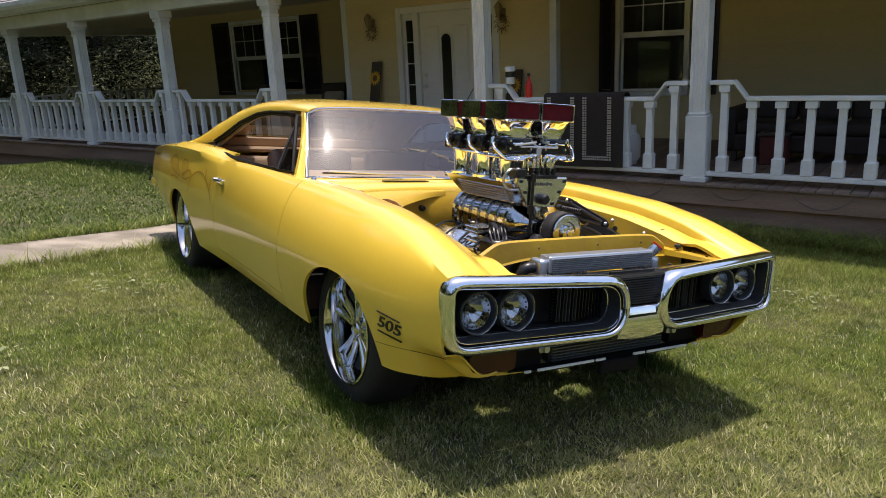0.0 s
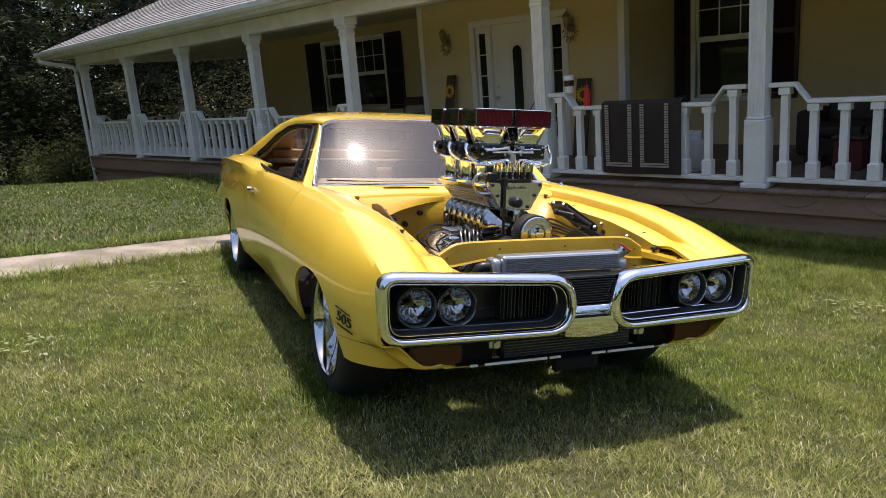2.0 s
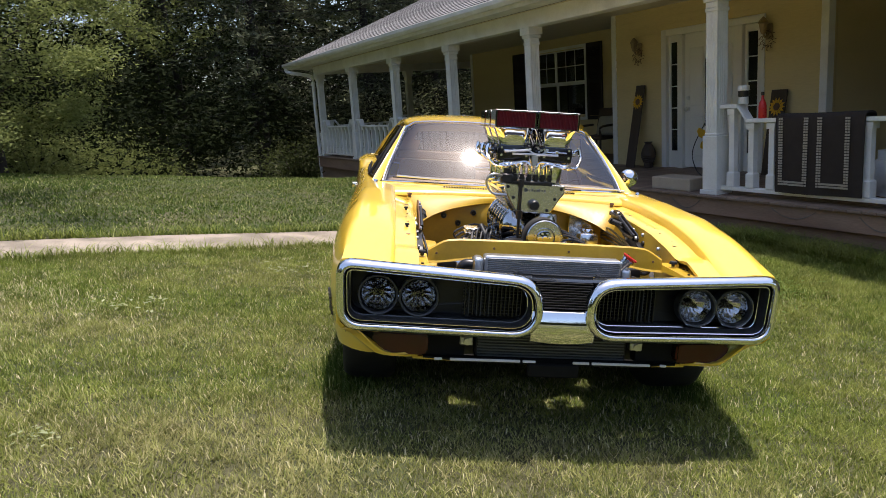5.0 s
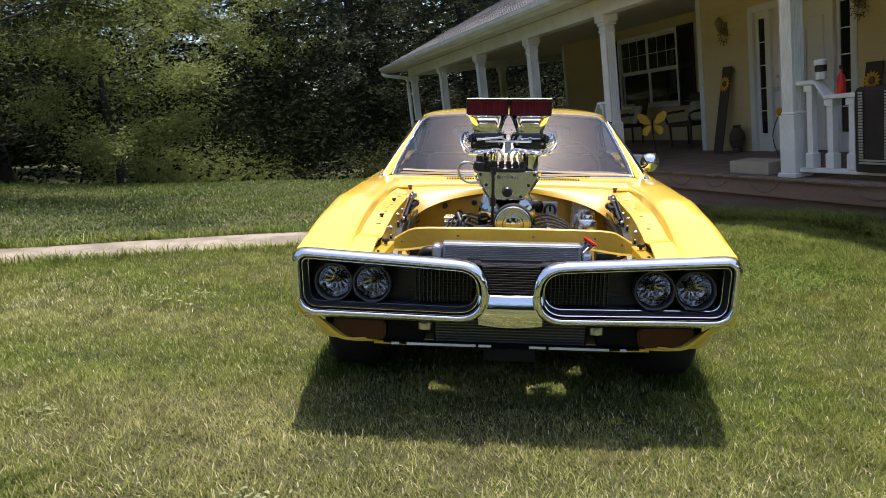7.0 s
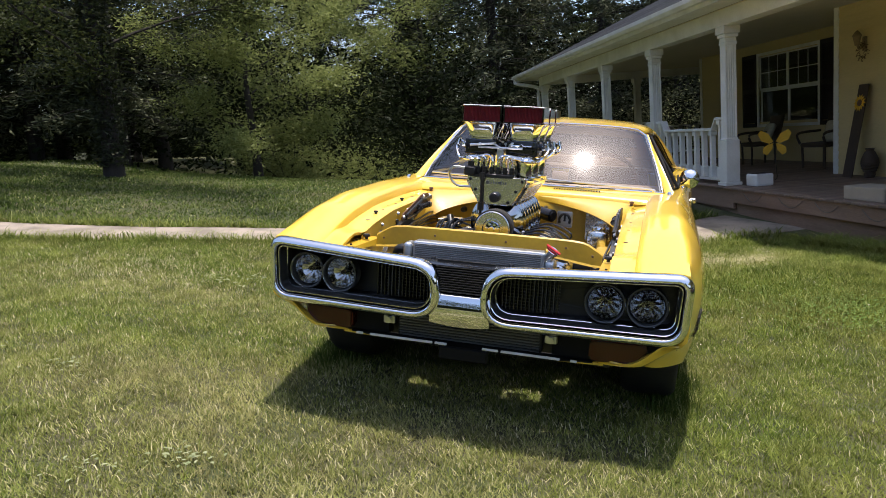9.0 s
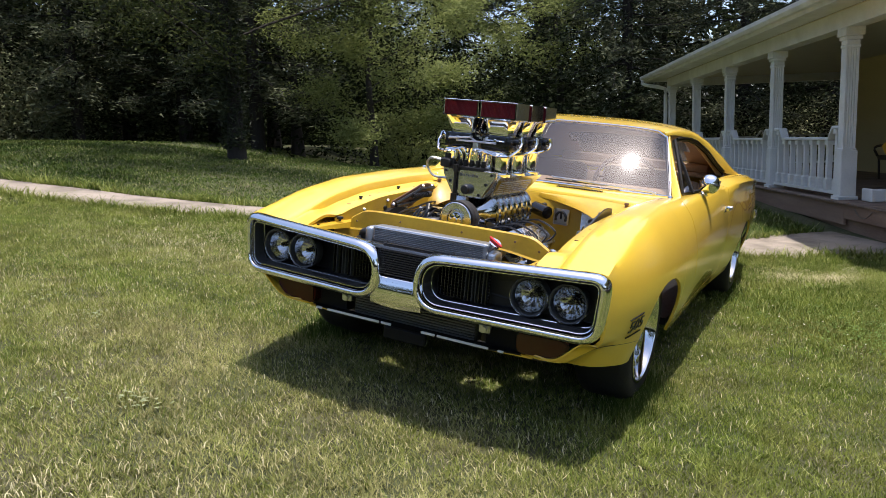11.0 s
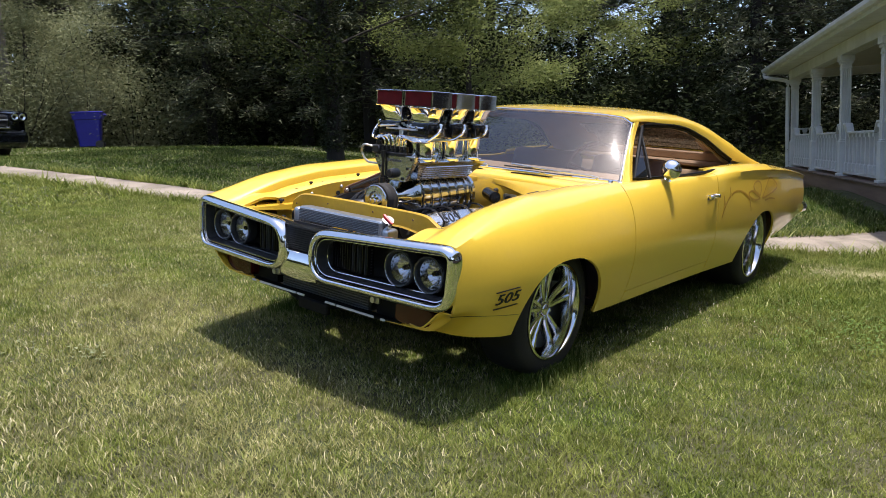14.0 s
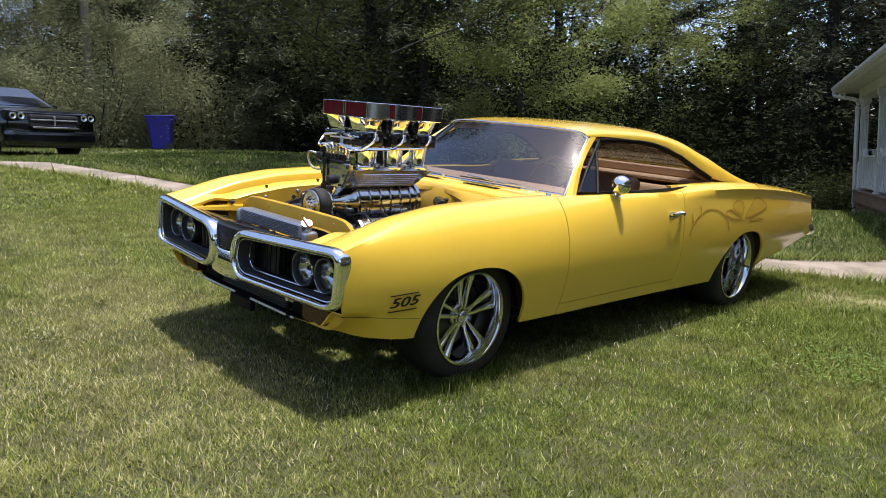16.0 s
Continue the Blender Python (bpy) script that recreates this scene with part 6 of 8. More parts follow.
lathe(bm, [(0.077, -0.150), (0.05, -0.150), (0.045, -0.142), (0.03, -0.142)], (PX, 0, PZ), "y", 48)
ep("blower_pulley", bm, POLISHED, "polished toothed blower pulley", smooth=True, autosmooth=35)
bm = bmesh.new()
lathe(bm, [(0.001, -0.168), (0.012, -0.168), (0.014, -0.160), (0.034, -0.158), (0.036, -0.146), (0.03, -0.14)], (PX, 0, PZ), "y", 24)
for k in range(6):
    a = math.pi * k / 3
    cyl(bm, (PX + 0.026 * math.cos(a), -0.164, PZ + 0.026 * math.sin(a)), (PX + 0.026 * math.cos(a), -0.15, PZ + 0.026 * math.sin(a)), 0.006, seg=8)
ep("pulley_hub", bm, CHROME, smooth=True)
for k in range(44):
    a = 2 * math.pi * k / 44
    bm = bmesh.new()
    box(bm, -0.0022, 0.0022, -0.150, -0.078, 0.0, 0.006, m=Matrix.Translation((PX, 0, PZ)) @ Matrix.Rotation(a, 4, "Y") @ Matrix.Translation((0, 0, 0.0755)))
    ep("pulley_tooth", bm, RADIATOR)
# belt loop round the blower pulley and down to the crank
bm = bmesh.new()
ring = []
for k in range(25):
    a = math.pi * (1 - k / 24) - 0.1 + 0.2 * k / 24
    ring.append((PX + 0.086 * math.cos(a), PZ + 0.086 * math.sin(a)))
ring += [(0.075, 0.50), (0.05, 0.42), (0.0, 0.39), (-0.05, 0.42), (-0.075, 0.50)]
v0 = [bm.verts.new((p[0], -0.144, p[1])) for p in ring]
v1 = [bm.verts.new((p[0], -0.080, p[1])) for p in ring]
for k in range(len(ring)):
    bm.faces.new((v0[k], v0[(k + 1) % len(ring)], v1[(k + 1) % len(ring)], v1[k]))
b = ep("blower_belt", bm, RUBBER, "wide black toothed belt", smooth=True)
mod = b.modifiers.new("thickness", "SOLIDIFY")
mod.thickness, mod.offset = 0.009, 0.0
bm = bmesh.new()
for k, (x, z, r) in enumerate(((0.20, 0.60, 0.055), (-0.16, 0.60, 0.06), (0.0, 0.44, 0.08), (-0.2, 0.47, 0.05))):
    lathe(bm, [(0.001, -0.10), (r * 0.4, -0.10), (r * 0.5, -0.085), (r, -0.085), (r, -0.06), (r * 0.8, -0.05), (r, -0.04), (r, -0.02), (0.001, -0.02)], (x, 0, z), "y", 24)
ep("drive_pulleys", bm, ALUMINIUM, smooth=True)
bm = bmesh.new()
tube(bm, bend([(-0.24, -0.165, 0.655), (-0.12, -0.12, 0.69), (-0.06, -0.05, 0.68), (-0.02, 0.0, 0.66)], 6), 0.032, 10)
tube(bm, bend([(-0.30, -0.155, 0.56), (-0.275, -0.165, 0.63), (-0.24, -0.165, 0.655)], 4), 0.034, 10)
ep("radiator_hose", bm, BLACK, smooth=True)
bm = bmesh.new()
cyl(bm, (-0.20, -0.02, 0.67), (-0.24, 0.05, 0.75), 0.018)
box(bm, -0.30, -0.18, -0.06, 0.06, 0.62, 0.69, 0.012)
for k in range(5):
    tube(bm, bend([(-0.29 + 0.02 * k, -0.03, 0.68), (-0.27 + 0.02 * k, 0.02, 0.73 + 0.01 * (k % 2)), (-0.18, 0.08, 0.72)], 4), 0.006, 6)
ep("fuel_pump", bm, BLACK, "black pump with hoses", smooth=True)
bm = bmesh.new()
for z in (0.62, 0.66, 0.70, 0.72):
    box(bm, -0.31, -0.20, 0.06, 0.16, z, z + 0.012, 0.003)
ep("ignition_box", bm, POLISHED)

# finned valve covers carry the number in dark raised figures
for side in (1, -1):
    curve = bpy.data.curves.new("cover_number", "FONT")
    curve.body, curve.size, curve.extrude, curve.align_x, curve.align_y, curve.shear = "505", 0.085, 0.002, "CENTER", "CENTER", 0.2
    num = new("cover_number", curve)
    me = bpy.data.meshes.new_from_object(num)
    bpy.data.objects.remove(num)
    me.materials.append(BLACK)
    num = new("cover_number", me)
    num.parent = eng
    num["label"] = "dark number 505 on the valve cover"
    num.matrix_basis = pose(side * 0.30, 0.13, 0.655, 0, 0, 0) @ Matrix.Rotation(radians(90 if side > 0 else -90), 4, "Z") @ Matrix.Rotation(radians(40), 4, "X")

# blower manifold: a polished box that widens upward, grooved on its flanks
sec = []
bm = bmesh.new()
for z, hx, y0, y1 in ((0.838, 0.100, 0.07, 0.48), (0.922, 0.150, 0.03, 0.56), (0.936, 0.157, 0.028, 0.568), (0.941, 0.15, 0.035, 0.56)):
    sec.append([bm.verts.new(p) for p in ((-hx, y0, z), (hx, y0, z), (hx, y1, z), (-hx, y1, z))])
for p, q in zip(sec, sec[1:]):
    for j in range(4):
        bm.faces.new((p[j], p[(j + 1) % 4], q[(j + 1) % 4], q[j]))
bm.faces.new(sec[0][::-1])
bm.faces.new(sec[-1])
ep("manifold", bm, POLISHED, "polished grooved manifold box")
for s in (1, -1):
    for k in range(6):
        u = 0.14 + 0.14 * k
        x = 0.100 + (0.150 - 0.100) * u
        z = 0.838 + 0.084 * u
        bm = bmesh.new()
        tube(bm, [(s * (x + 0.001), 0.09, z), (s * (x + 0.001), 0.47, z)], 0.0038, 6)
        ep("manifold_rib", bm, POLISHED, smooth=True)
# front plate with bolts and a faded nameplate
bm = bmesh.new()
out = [(-0.082, 0.828), (0.082, 0.828), (0.128, 0.905), (0.146, 0.935), (0.146, 0.968), (-0.146, 0.968), (-0.146, 0.935), (-0.128, 0.905)]
prism(bm, out, 0.000, 0.028, "y")
bmesh.ops.bevel(bm, geom=bm.edges[:], offset=0.005, segments=1, affect="EDGES")
plate = ep("front_plate", bm, POLISHED, "polished aluminium front plate")
for x, z in ((-0.128, 0.95), (0.128, 0.95), (-0.10, 0.90), (0.10, 0.90), (-0.065, 0.845), (0.065, 0.845)):
    bm = bmesh.new()
    cyl(bm, (x, -0.006, z), (x, 0.004, z), 0.0075, seg=8)
    part("bolt", bm, BLACK, plate)
bm = bmesh.new()
for k, w in enumerate((0.016, 0.007, 0.007, 0.007, 0.007, 0.012, 0.007, 0.007, 0.007)):
    x = -0.05 + 0.012 * k
    box(bm, x, x + w * 0.8, -0.003, 0.002, 0.930 + 0.002 * (k % 2), 0.942 + 0.004 * (k % 3 == 0))
part("name_bars", bm, RADIATOR, plate, "unreadable raised lettering")
bm = bmesh.new()
lathe(bm, [(0.001, -0.035), (0.018, -0.034), (0.024, -0.028), (0.026, 0.0)], (0.0, 0, 0.868), "y", 20)
ep("pressure_valve", bm, BLACK, smooth=True)
bm = bmesh.new()
cyl(bm, (-0.068, -0.012, 0.70), (-0.068, -0.012, 0.95), 0.0075, seg=10)
cyl(bm, (-0.068, -0.012, 0.80), (-0.068, -0.012, 0.84), 0.016, seg=10)
cyl(bm, (-0.068, -0.012, 0.95), (-0.068, -0.012, 0.985), 0.013, seg=10)
ep("fuel_line", bm, BLACK, smooth=True)
# fuel block with its row of fittings
bm = bmesh.new()
box(bm, -0.12, 0.085, 0.0, 0.05, 0.955, 0.980, 0.005)
for k in range(6):
    x = -0.095 + 0.033 * k
    cyl(bm, (x, 0.015, 0.98), (x, 0.015, 1.012), 0.0115, seg=8)
    cyl(bm, (x, 0.015, 0.987), (x, 0.015, 0.998), 0.0150, seg=6)
ep("fuel_block", bm, BLACK, "black fuel distribution block", smooth=True)
bm = bmesh.new()
box(bm, -0.165, -0.105, -0.01, 0.05, 0.965, 1.012, 0.008)
cyl(bm, (-0.135, 0.02, 1.012), (-0.135, 0.02, 1.035), 0.016, seg=12)
ep("barrel_valve", bm, BLACK, smooth=True)
bm = bmesh.new()
tube(bm, bend([(-0.155, 0.0, 1.0), (-0.21, -0.02, 1.005), (-0.235, -0.01, 0.965), (-0.20, 0.0, 0.915), (-0.13, 0.01, 0.91)], 6), 0.006, 7)
ep("breather_hose", bm, ALUMINIUM, "braided breather hose", smooth=True)

# six stacks in three pairs
SX, SY0, SDY = 0.103, 0.118, 0.188
STACKS = [(s * SX, SY0 + SDY * k) for k in range(3) for s in (1, -1)]
for x, y in STACKS:
    bm = bmesh.new()
    lathe(bm, [(0.060, 0.938), (0.062, 0.948), (0.062, 0.954), (0.046, 0.958), (0.044, 0.975), (0.049, 1.03), (0.055, 1.062), (0.057, 1.072)], (x, y, 0), "z", 24)
    ep("intake_tube", bm, CHROME, "polished flared stack", smooth=True, autosmooth=50)
    bm = bmesh.new()
    box(bm, x - 0.078, x + 0.078, y - 0.066, y + 0.066, 1.068, 1.142, 0.008, seg=2)
    for s in (-1, 1):
        cyl(bm, (x + s * 0.078, y, 1.115), (x + s * 0.092, y, 1.115), 0.018, seg=10)
    ep("throttle_body", bm, BLACK_GLOSS, "black throttle body", smooth=True, autosmooth=35)
    bm = bmesh.new()
    for s in (-1, 1):
        for dz in (1.095, 1.13):
            cyl(bm, (x + s * 0.06, y - 0.072, dz), (x + s * 0.06, y - 0.064, dz), 0.006, seg=8)
    cyl(bm, (x - 0.05, y - 0.070, 1.118), (x + 0.05, y - 0.070, 1.118), 0.0045, seg=8)
    box(bm, x - 0.008, x + 0.008, y - 0.077, y - 0.068, 1.110, 1.126, 0.002)
    ep("throttle_linkage", bm, CHROME, smooth=True)
    # rectangular funnel
    bm = bmesh.new()
    rings = []
    for z, hx, hy in ((1.140, 0.062, 0.050), (1.146, 0.066, 0.053), (1.150, 0.064, 0.052), (1.185, 0.078, 0.061), (1.215, 0.090, 0.069), (1.222, 0.096, 0.074), (1.226, 0.1, 0.077)):
        rings.append([bm.verts.new((px, py, z)) for px, py in rounded(2 * hx, 2 * hy, min(hx, hy) * 0.7, 6, x, y)])
    for p, q in zip(rings, rings[1:]):
        n = len(p)
        for j in range(n):
            bm.faces.new((p[j], p[(j + 1) % n], q[(j + 1) % n], q[j]))
    ep("funnel", bm, CHROME, "chrome flared funnel", smooth=True, autosmooth=60)
    # filter box: chrome frame, red gauze in front and on top of it a lid
    box_ob = ep("filter_box", box(bmesh.new(), x - 0.100, x + 0.100, y - 0.070, y + 0.078, 1.224, 1.232, 0.002), CHROME, "chrome filter box with a red gauze front")
    bm = bmesh.new()
    box(bm, x - 0.100, x + 0.100, y - 0.072, y + 0.079, 1.300, 1.308, 0.002)
    part("box_lid", bm, CHROME, box_ob)
    bm = bmesh.new()
    for s in (-1, 1):
        prism(bm, [(x + s * 0.100, y - 0.070), (x + s * 0.100, y + 0.078), (x + s * 0.096, y + 0.078), (x + s * 0.096, y - 0.070)], 1.230, 1.302, "z")
    box(bm, x - 0.096, x + 0.096, y + 0.074, y + 0.078, 1.230, 1.302)
    box(bm, x - 0.100, x - 0.091, y - 0.071, y - 0.064, 1.230, 1.302, 0.001)
    box(bm, x + 0.091, x + 0.100, y - 0.071, y - 0.064, 1.230, 1.302, 0.001)
    part("box_side", bm, CHROME, box_ob)
    bm = bmesh.new()
    pleats = 26
    v0, v1 = [], []
    for k in range(pleats * 2 + 1):
        px, py = x - 0.091 + 0.182 * k / (2 * pleats), y - 0.066 + (0.005 if k % 2 else 0.0)
        v0.append(bm.verts.new((px, py, 1.231)))
        v1.append(bm.verts.new((px, py, 1.301)))
    for k in range(len(v0) - 1):
        bm.faces.new((v0[k], v0[k + 1], v1[k + 1], v1[k]))
    part("filter_gauze", bm, RED_FILTER, box_ob, "dark red pleated gauze")
for x, y in STACKS:
    bm = bmesh.new()
    s = 1 if x > 0 else -1
    # nozzle cluster on the outer flank and its line to the fuel block
    cyl(bm, (x + s * 0.10, y - 0.01, 1.120), (x + s * 0.122, y - 0.02, 1.138), 0.009, seg=8)
    cyl(bm, (x + s * 0.088, y, 1.115), (x + s * 0.110, y - 0.005, 1.115), 0.015, seg=10)
    cyl(bm, (x + s * 0.118, y - 0.02, 1.14), (x + s * 0.125, y - 0.022, 1.115), 0.0085, seg=8)
    ep("nozzle", bm, CHROME, "polished injector nozzle", smooth=True)
for n, (x, y) in enumerate(STACKS):
    s = 1 if x > 0 else -1
    row = n // 2
    bm = bmesh.new()
    end = (s * (0.075 - 0.030 * row) - 0.012, 0.015)
    tube(bm, bend([(x + s * 0.124, y - 0.022, 1.118), (x + s * 0.124, y - 0.045, 1.090), (s * (0.200 - 0.010 * row), y - 0.085, 1.052 + 0.006 * row), (s * (0.186 - 0.012 * row), 0.055, 1.046 + 0.006 * row), (s * (0.140 - 0.020 * row), 0.005 + 0.008 * row, 1.046 + 0.008 * row),
                   (end[0] + s * 0.020, 0.004 + 0.004 * row, 1.056 + 0.006 * row), (end[0], 0.012, 1.040), (*end, 1.008)], 6), 0.0068, 8)
    ep("injector_line", bm, CHROME, "bent bright injector line", smooth=True)
bm = bmesh.new()
tube(bm, bend([(0.02, 0.07, 1.115), (0.06, 0.05, 1.13), (0.02, 0.05, 1.10), (-0.04, 0.05, 1.125)], 5), 0.005, 6)
cyl(bm, (-0.11, 0.045, 1.105), (0.11, 0.045, 1.105), 0.006, seg=8)
box(bm, -0.015, 0.015, 0.04, 0.07, 1.05, 1.10, 0.003)
for x, z in ((-0.05, 1.122), (-0.028, 1.128), (0.026, 1.126), (0.048, 1.12), (0.012, 1.134)):
    cyl(bm, (x, 0.034, z), (x, 0.050, z), 0.0055, seg=8)
cyl(bm, (-0.15, 0.036, 1.112), (-0.03, 0.036, 1.124), 0.0055, seg=8)
ep("crossover_link", bm, ALUMINIUM, smooth=True)

# bay fittings
bm = bmesh.new()
box(bm, 0.168, 0.252, 0.456, 0.462, 0.690, 0.776, 0.008, seg=2)
badge = part("badge_plate", bm, ALUMINIUM, car, "bright plate on the firewall")
bm = bmesh.new()
tube(bm, bend([(0.184, 0.454, 0.712), (0.182, 0.454, 0.735), (0.194, 0.454, 0.756), (0.210, 0.454, 0.761), (0.226, 0.454, 0.756), (0.238, 0.454, 0.735), (0.236, 0.454, 0.712)], 4), 0.0075, 6)
tube(bm, [(0.210, 0.454, 0.757), (0.210, 0.454, 0.722)], 0.006, 6)
part("badge_mark", bm, BLACK, badge, "thick black arched mark")
bm = bmesh.new()
cyl(bm, (0.055, 0.46, 0.765), (0.150, 0.40, 0.752), 0.034, seg=16)
cyl(bm, (0.150, 0.40, 0.752), (0.158, 0.395, 0.751), 0.026, seg=16)
part("coil", bm, BLACK_GLOSS, car, smooth=True)
bm = bmesh.new()
prism(bm, [(0.320, 0.786), (0.340, 0.784), (0.448, 0.722), (0.456, 0.636), (0.322, 0.632)], 0.452, 0.460, "y")
bmesh.ops.bevel(bm, geom=bm.edges[:], offset=0.002, segments=1, affect="EDGES")
servo_plate = part("servo_plate", bm, POLISHED, car, "polished plate behind the brake cylinder")
for x, z in ((0.332, 0.768), (0.335, 0.645), (0.444, 0.648), (0.432, 0.712)):
    bm = bmesh.new()
    cyl(bm, (x, 0.452, z), (x, 0.445, z), 0.006, seg=8)
    part("plate_bolt", bm, ALUMINIUM, servo_plate)
mc = part("master_cylinder", box(bmesh.new(), 0.345, 0.45, 0.30, 0.42, 0.60, 0.70, 0.02, seg=2), POLISHED, car, "polished brake master cylinder", smooth=True)
bm = bmesh.new()
lathe(bm, [(0.001, 0.722), (0.03, 0.720), (0.036, 0.712), (0.036, 0.700), (0.028, 0.696), (0.028, 0.66)], (0.40, 0.36, 0), "z", 20)
part("reservoir_cap", bm, CHROME, mc, smooth=True)
bm = bmesh.new()
ringp = [(0.455 + 0.03 * math.cos(a), -0.38, 0.66 + 0.03 * math.sin(a)) for a in np.linspace(0, 2 * math.pi, 18, endpoint=False)]
tube(bm, ringp, 0.008, 6, closed=True)
part("bay_hose", bm, BLACK, car, smooth=True)
for side in (1, -1):
    for y, z in ((-0.36, 0.70), (-0.15, 0.73), (0.12, 0.74)):
        bm = bmesh.new()
        cyl(bm, (side * 0.519, y, z), (side * 0.527, y, z), 0.012, seg=10)
        part("panel_hole", bm, BLACK, car)

# ---- cabin ----
rows = []
for k in range(25):
    u = 2 * k / 24 - 1
    b = WS_BOTTOM[k]
    rows.append([(u * 0.69, b.y + 0.02, b.z - 0.012), (u * 0.69, 0.86, 0.895), (u * 0.69, 0.98, 0.905), (u * 0.69, 1.03, 0.89), (u * 0.69, 1.05, 0.82), (u * 0.69, 1.0, 0.70)])
raw("dashboard", *sheet(rows), BEIGE, car, "tan dashboard under the windscreen", smooth=True, autosmooth=50)
bm = bmesh.new()
ringp = [(0.36 + 0.185 * math.cos(a), 1.12 + 0.06 * math.sin(a), 0.90 + 0.165 * math.sin(a)) for a in np.linspace(0, 2 * math.pi, 32, endpoint=False)]
tube(bm, ringp, 0.013, 8, closed=True)
for a in (0.2, math.pi - 0.2, -math.pi / 2):
    tube(bm, [(0.36, 1.10, 0.89), (0.36 + 0.18 * math.cos(a), 1.12 + 0.06 * math.sin(a), 0.90 + 0.16 * math.sin(a))], 0.009, 6)
tube(bm, [(0.36, 1.10, 0.89), (0.36, 0.98, 0.84)], 0.025, 8)
part("steering_wheel", bm, BROWN, car, smooth=True)
for x0, x1, back in ((-0.60, -0.06, 1.62), (0.06, 0.60, 1.62), (-0.60, 0.60, 2.42)):
    st = part("seat", box(bmesh.new(), x0, x1, back - 0.55, back - 0.02, 0.42, 0.58, 0.05, seg=3), BEIGE if back > 2 else BROWN, car, "upholstered car seat", smooth=True)
    bm = bmesh.new()
    box(bm, x0, x1, -0.07, 0.07, 0.0, 0.46 if back < 2 else 0.36, 0.05, m=pose(0, back, 0.52, -14, 0, 0), seg=3)
    part("backrest", bm, BEIGE if back > 2 else BROWN, st, smooth=True)
bm = bmesh.new()
box(bm, -0.66, 0.66, 2.52, 2.95, 0.90, 0.93, 0.01)
box(bm, -0.60, 0.60, 2.73, 2.79, 0.93, 0.998, 0.01)
part("parcel_shelf", bm, BEIGE, car)
for side in (1, -1):
    rows = [[(side * 0.765, y, 0.45), (side * 0.77, y, 0.75), (side * (0.765), y, z_top(y) - 0.005)] for y in np.linspace(0.8, 2.45, 12)]
    raw("door_card", *sheet(rows), BEIGE, car, "tan inner door lining", smooth=True)
# swept braces at the firewall, and black strips that paint shade into the panel gaps
for side in (1, -1):
    low = bend([(0.545, 0.26, 0.655), (0.50, 0.31, 0.705), (0.43, 0.37, 0.748), (0.32, 0.43, 0.783), (0.15, 0.485, 0.812), (0.05, 0.50, 0.818)], 5)
    high = bend([(0.548, 0.27, 0.795), (0.548, 0.36, 0.815), (0.548, 0.47, 0.838), (0.33, 0.505, 0.846), (0.15, 0.507, 0.846), (0.05, 0.508, 0.846)], 5)
    rows = [[(side * p.x, p.y, p.z) for p in (a + Vector((0, 0.03, 0.0)), a + Vector((0, 0.004, -0.003)), a, a.lerp(b, 0.3) + Vector((0.006, 0, 0.012)), a.lerp(b, 0.7) + Vector((0.004, 0, 0.008)), b)] for a, b in zip(low, high)]
    v, f = sheet(rows)
    raw("cowl_brace", v, f if side > 0 else [q[::-1] for q in f], PAINT_BAY_SHADE, car, "yellow pressed brace sweeping to the cowl", smooth=True, autosmooth=50)
    for y in (0.60, 1.83):
        rows = [[(side * (side_x(y, z) - 0.005), y - 0.006, z), (side * (side_x(y, z) - 0.005), y + 0.006, z)] for z in np.linspace(0.30, z_top(y) - 0.01, 14)]
        raw("door_seal", *sheet(rows), BLACK, car)
    rows = [[(side * (side_x(y, 0.334) - 0.006), y, 0.326), (side * (side_x(y, 0.334) - 0.006), y, 0.344)] for y in np.linspace(0.61, 1.82, 12)]
    raw("sill_seal", *sheet(rows), BLACK, car)

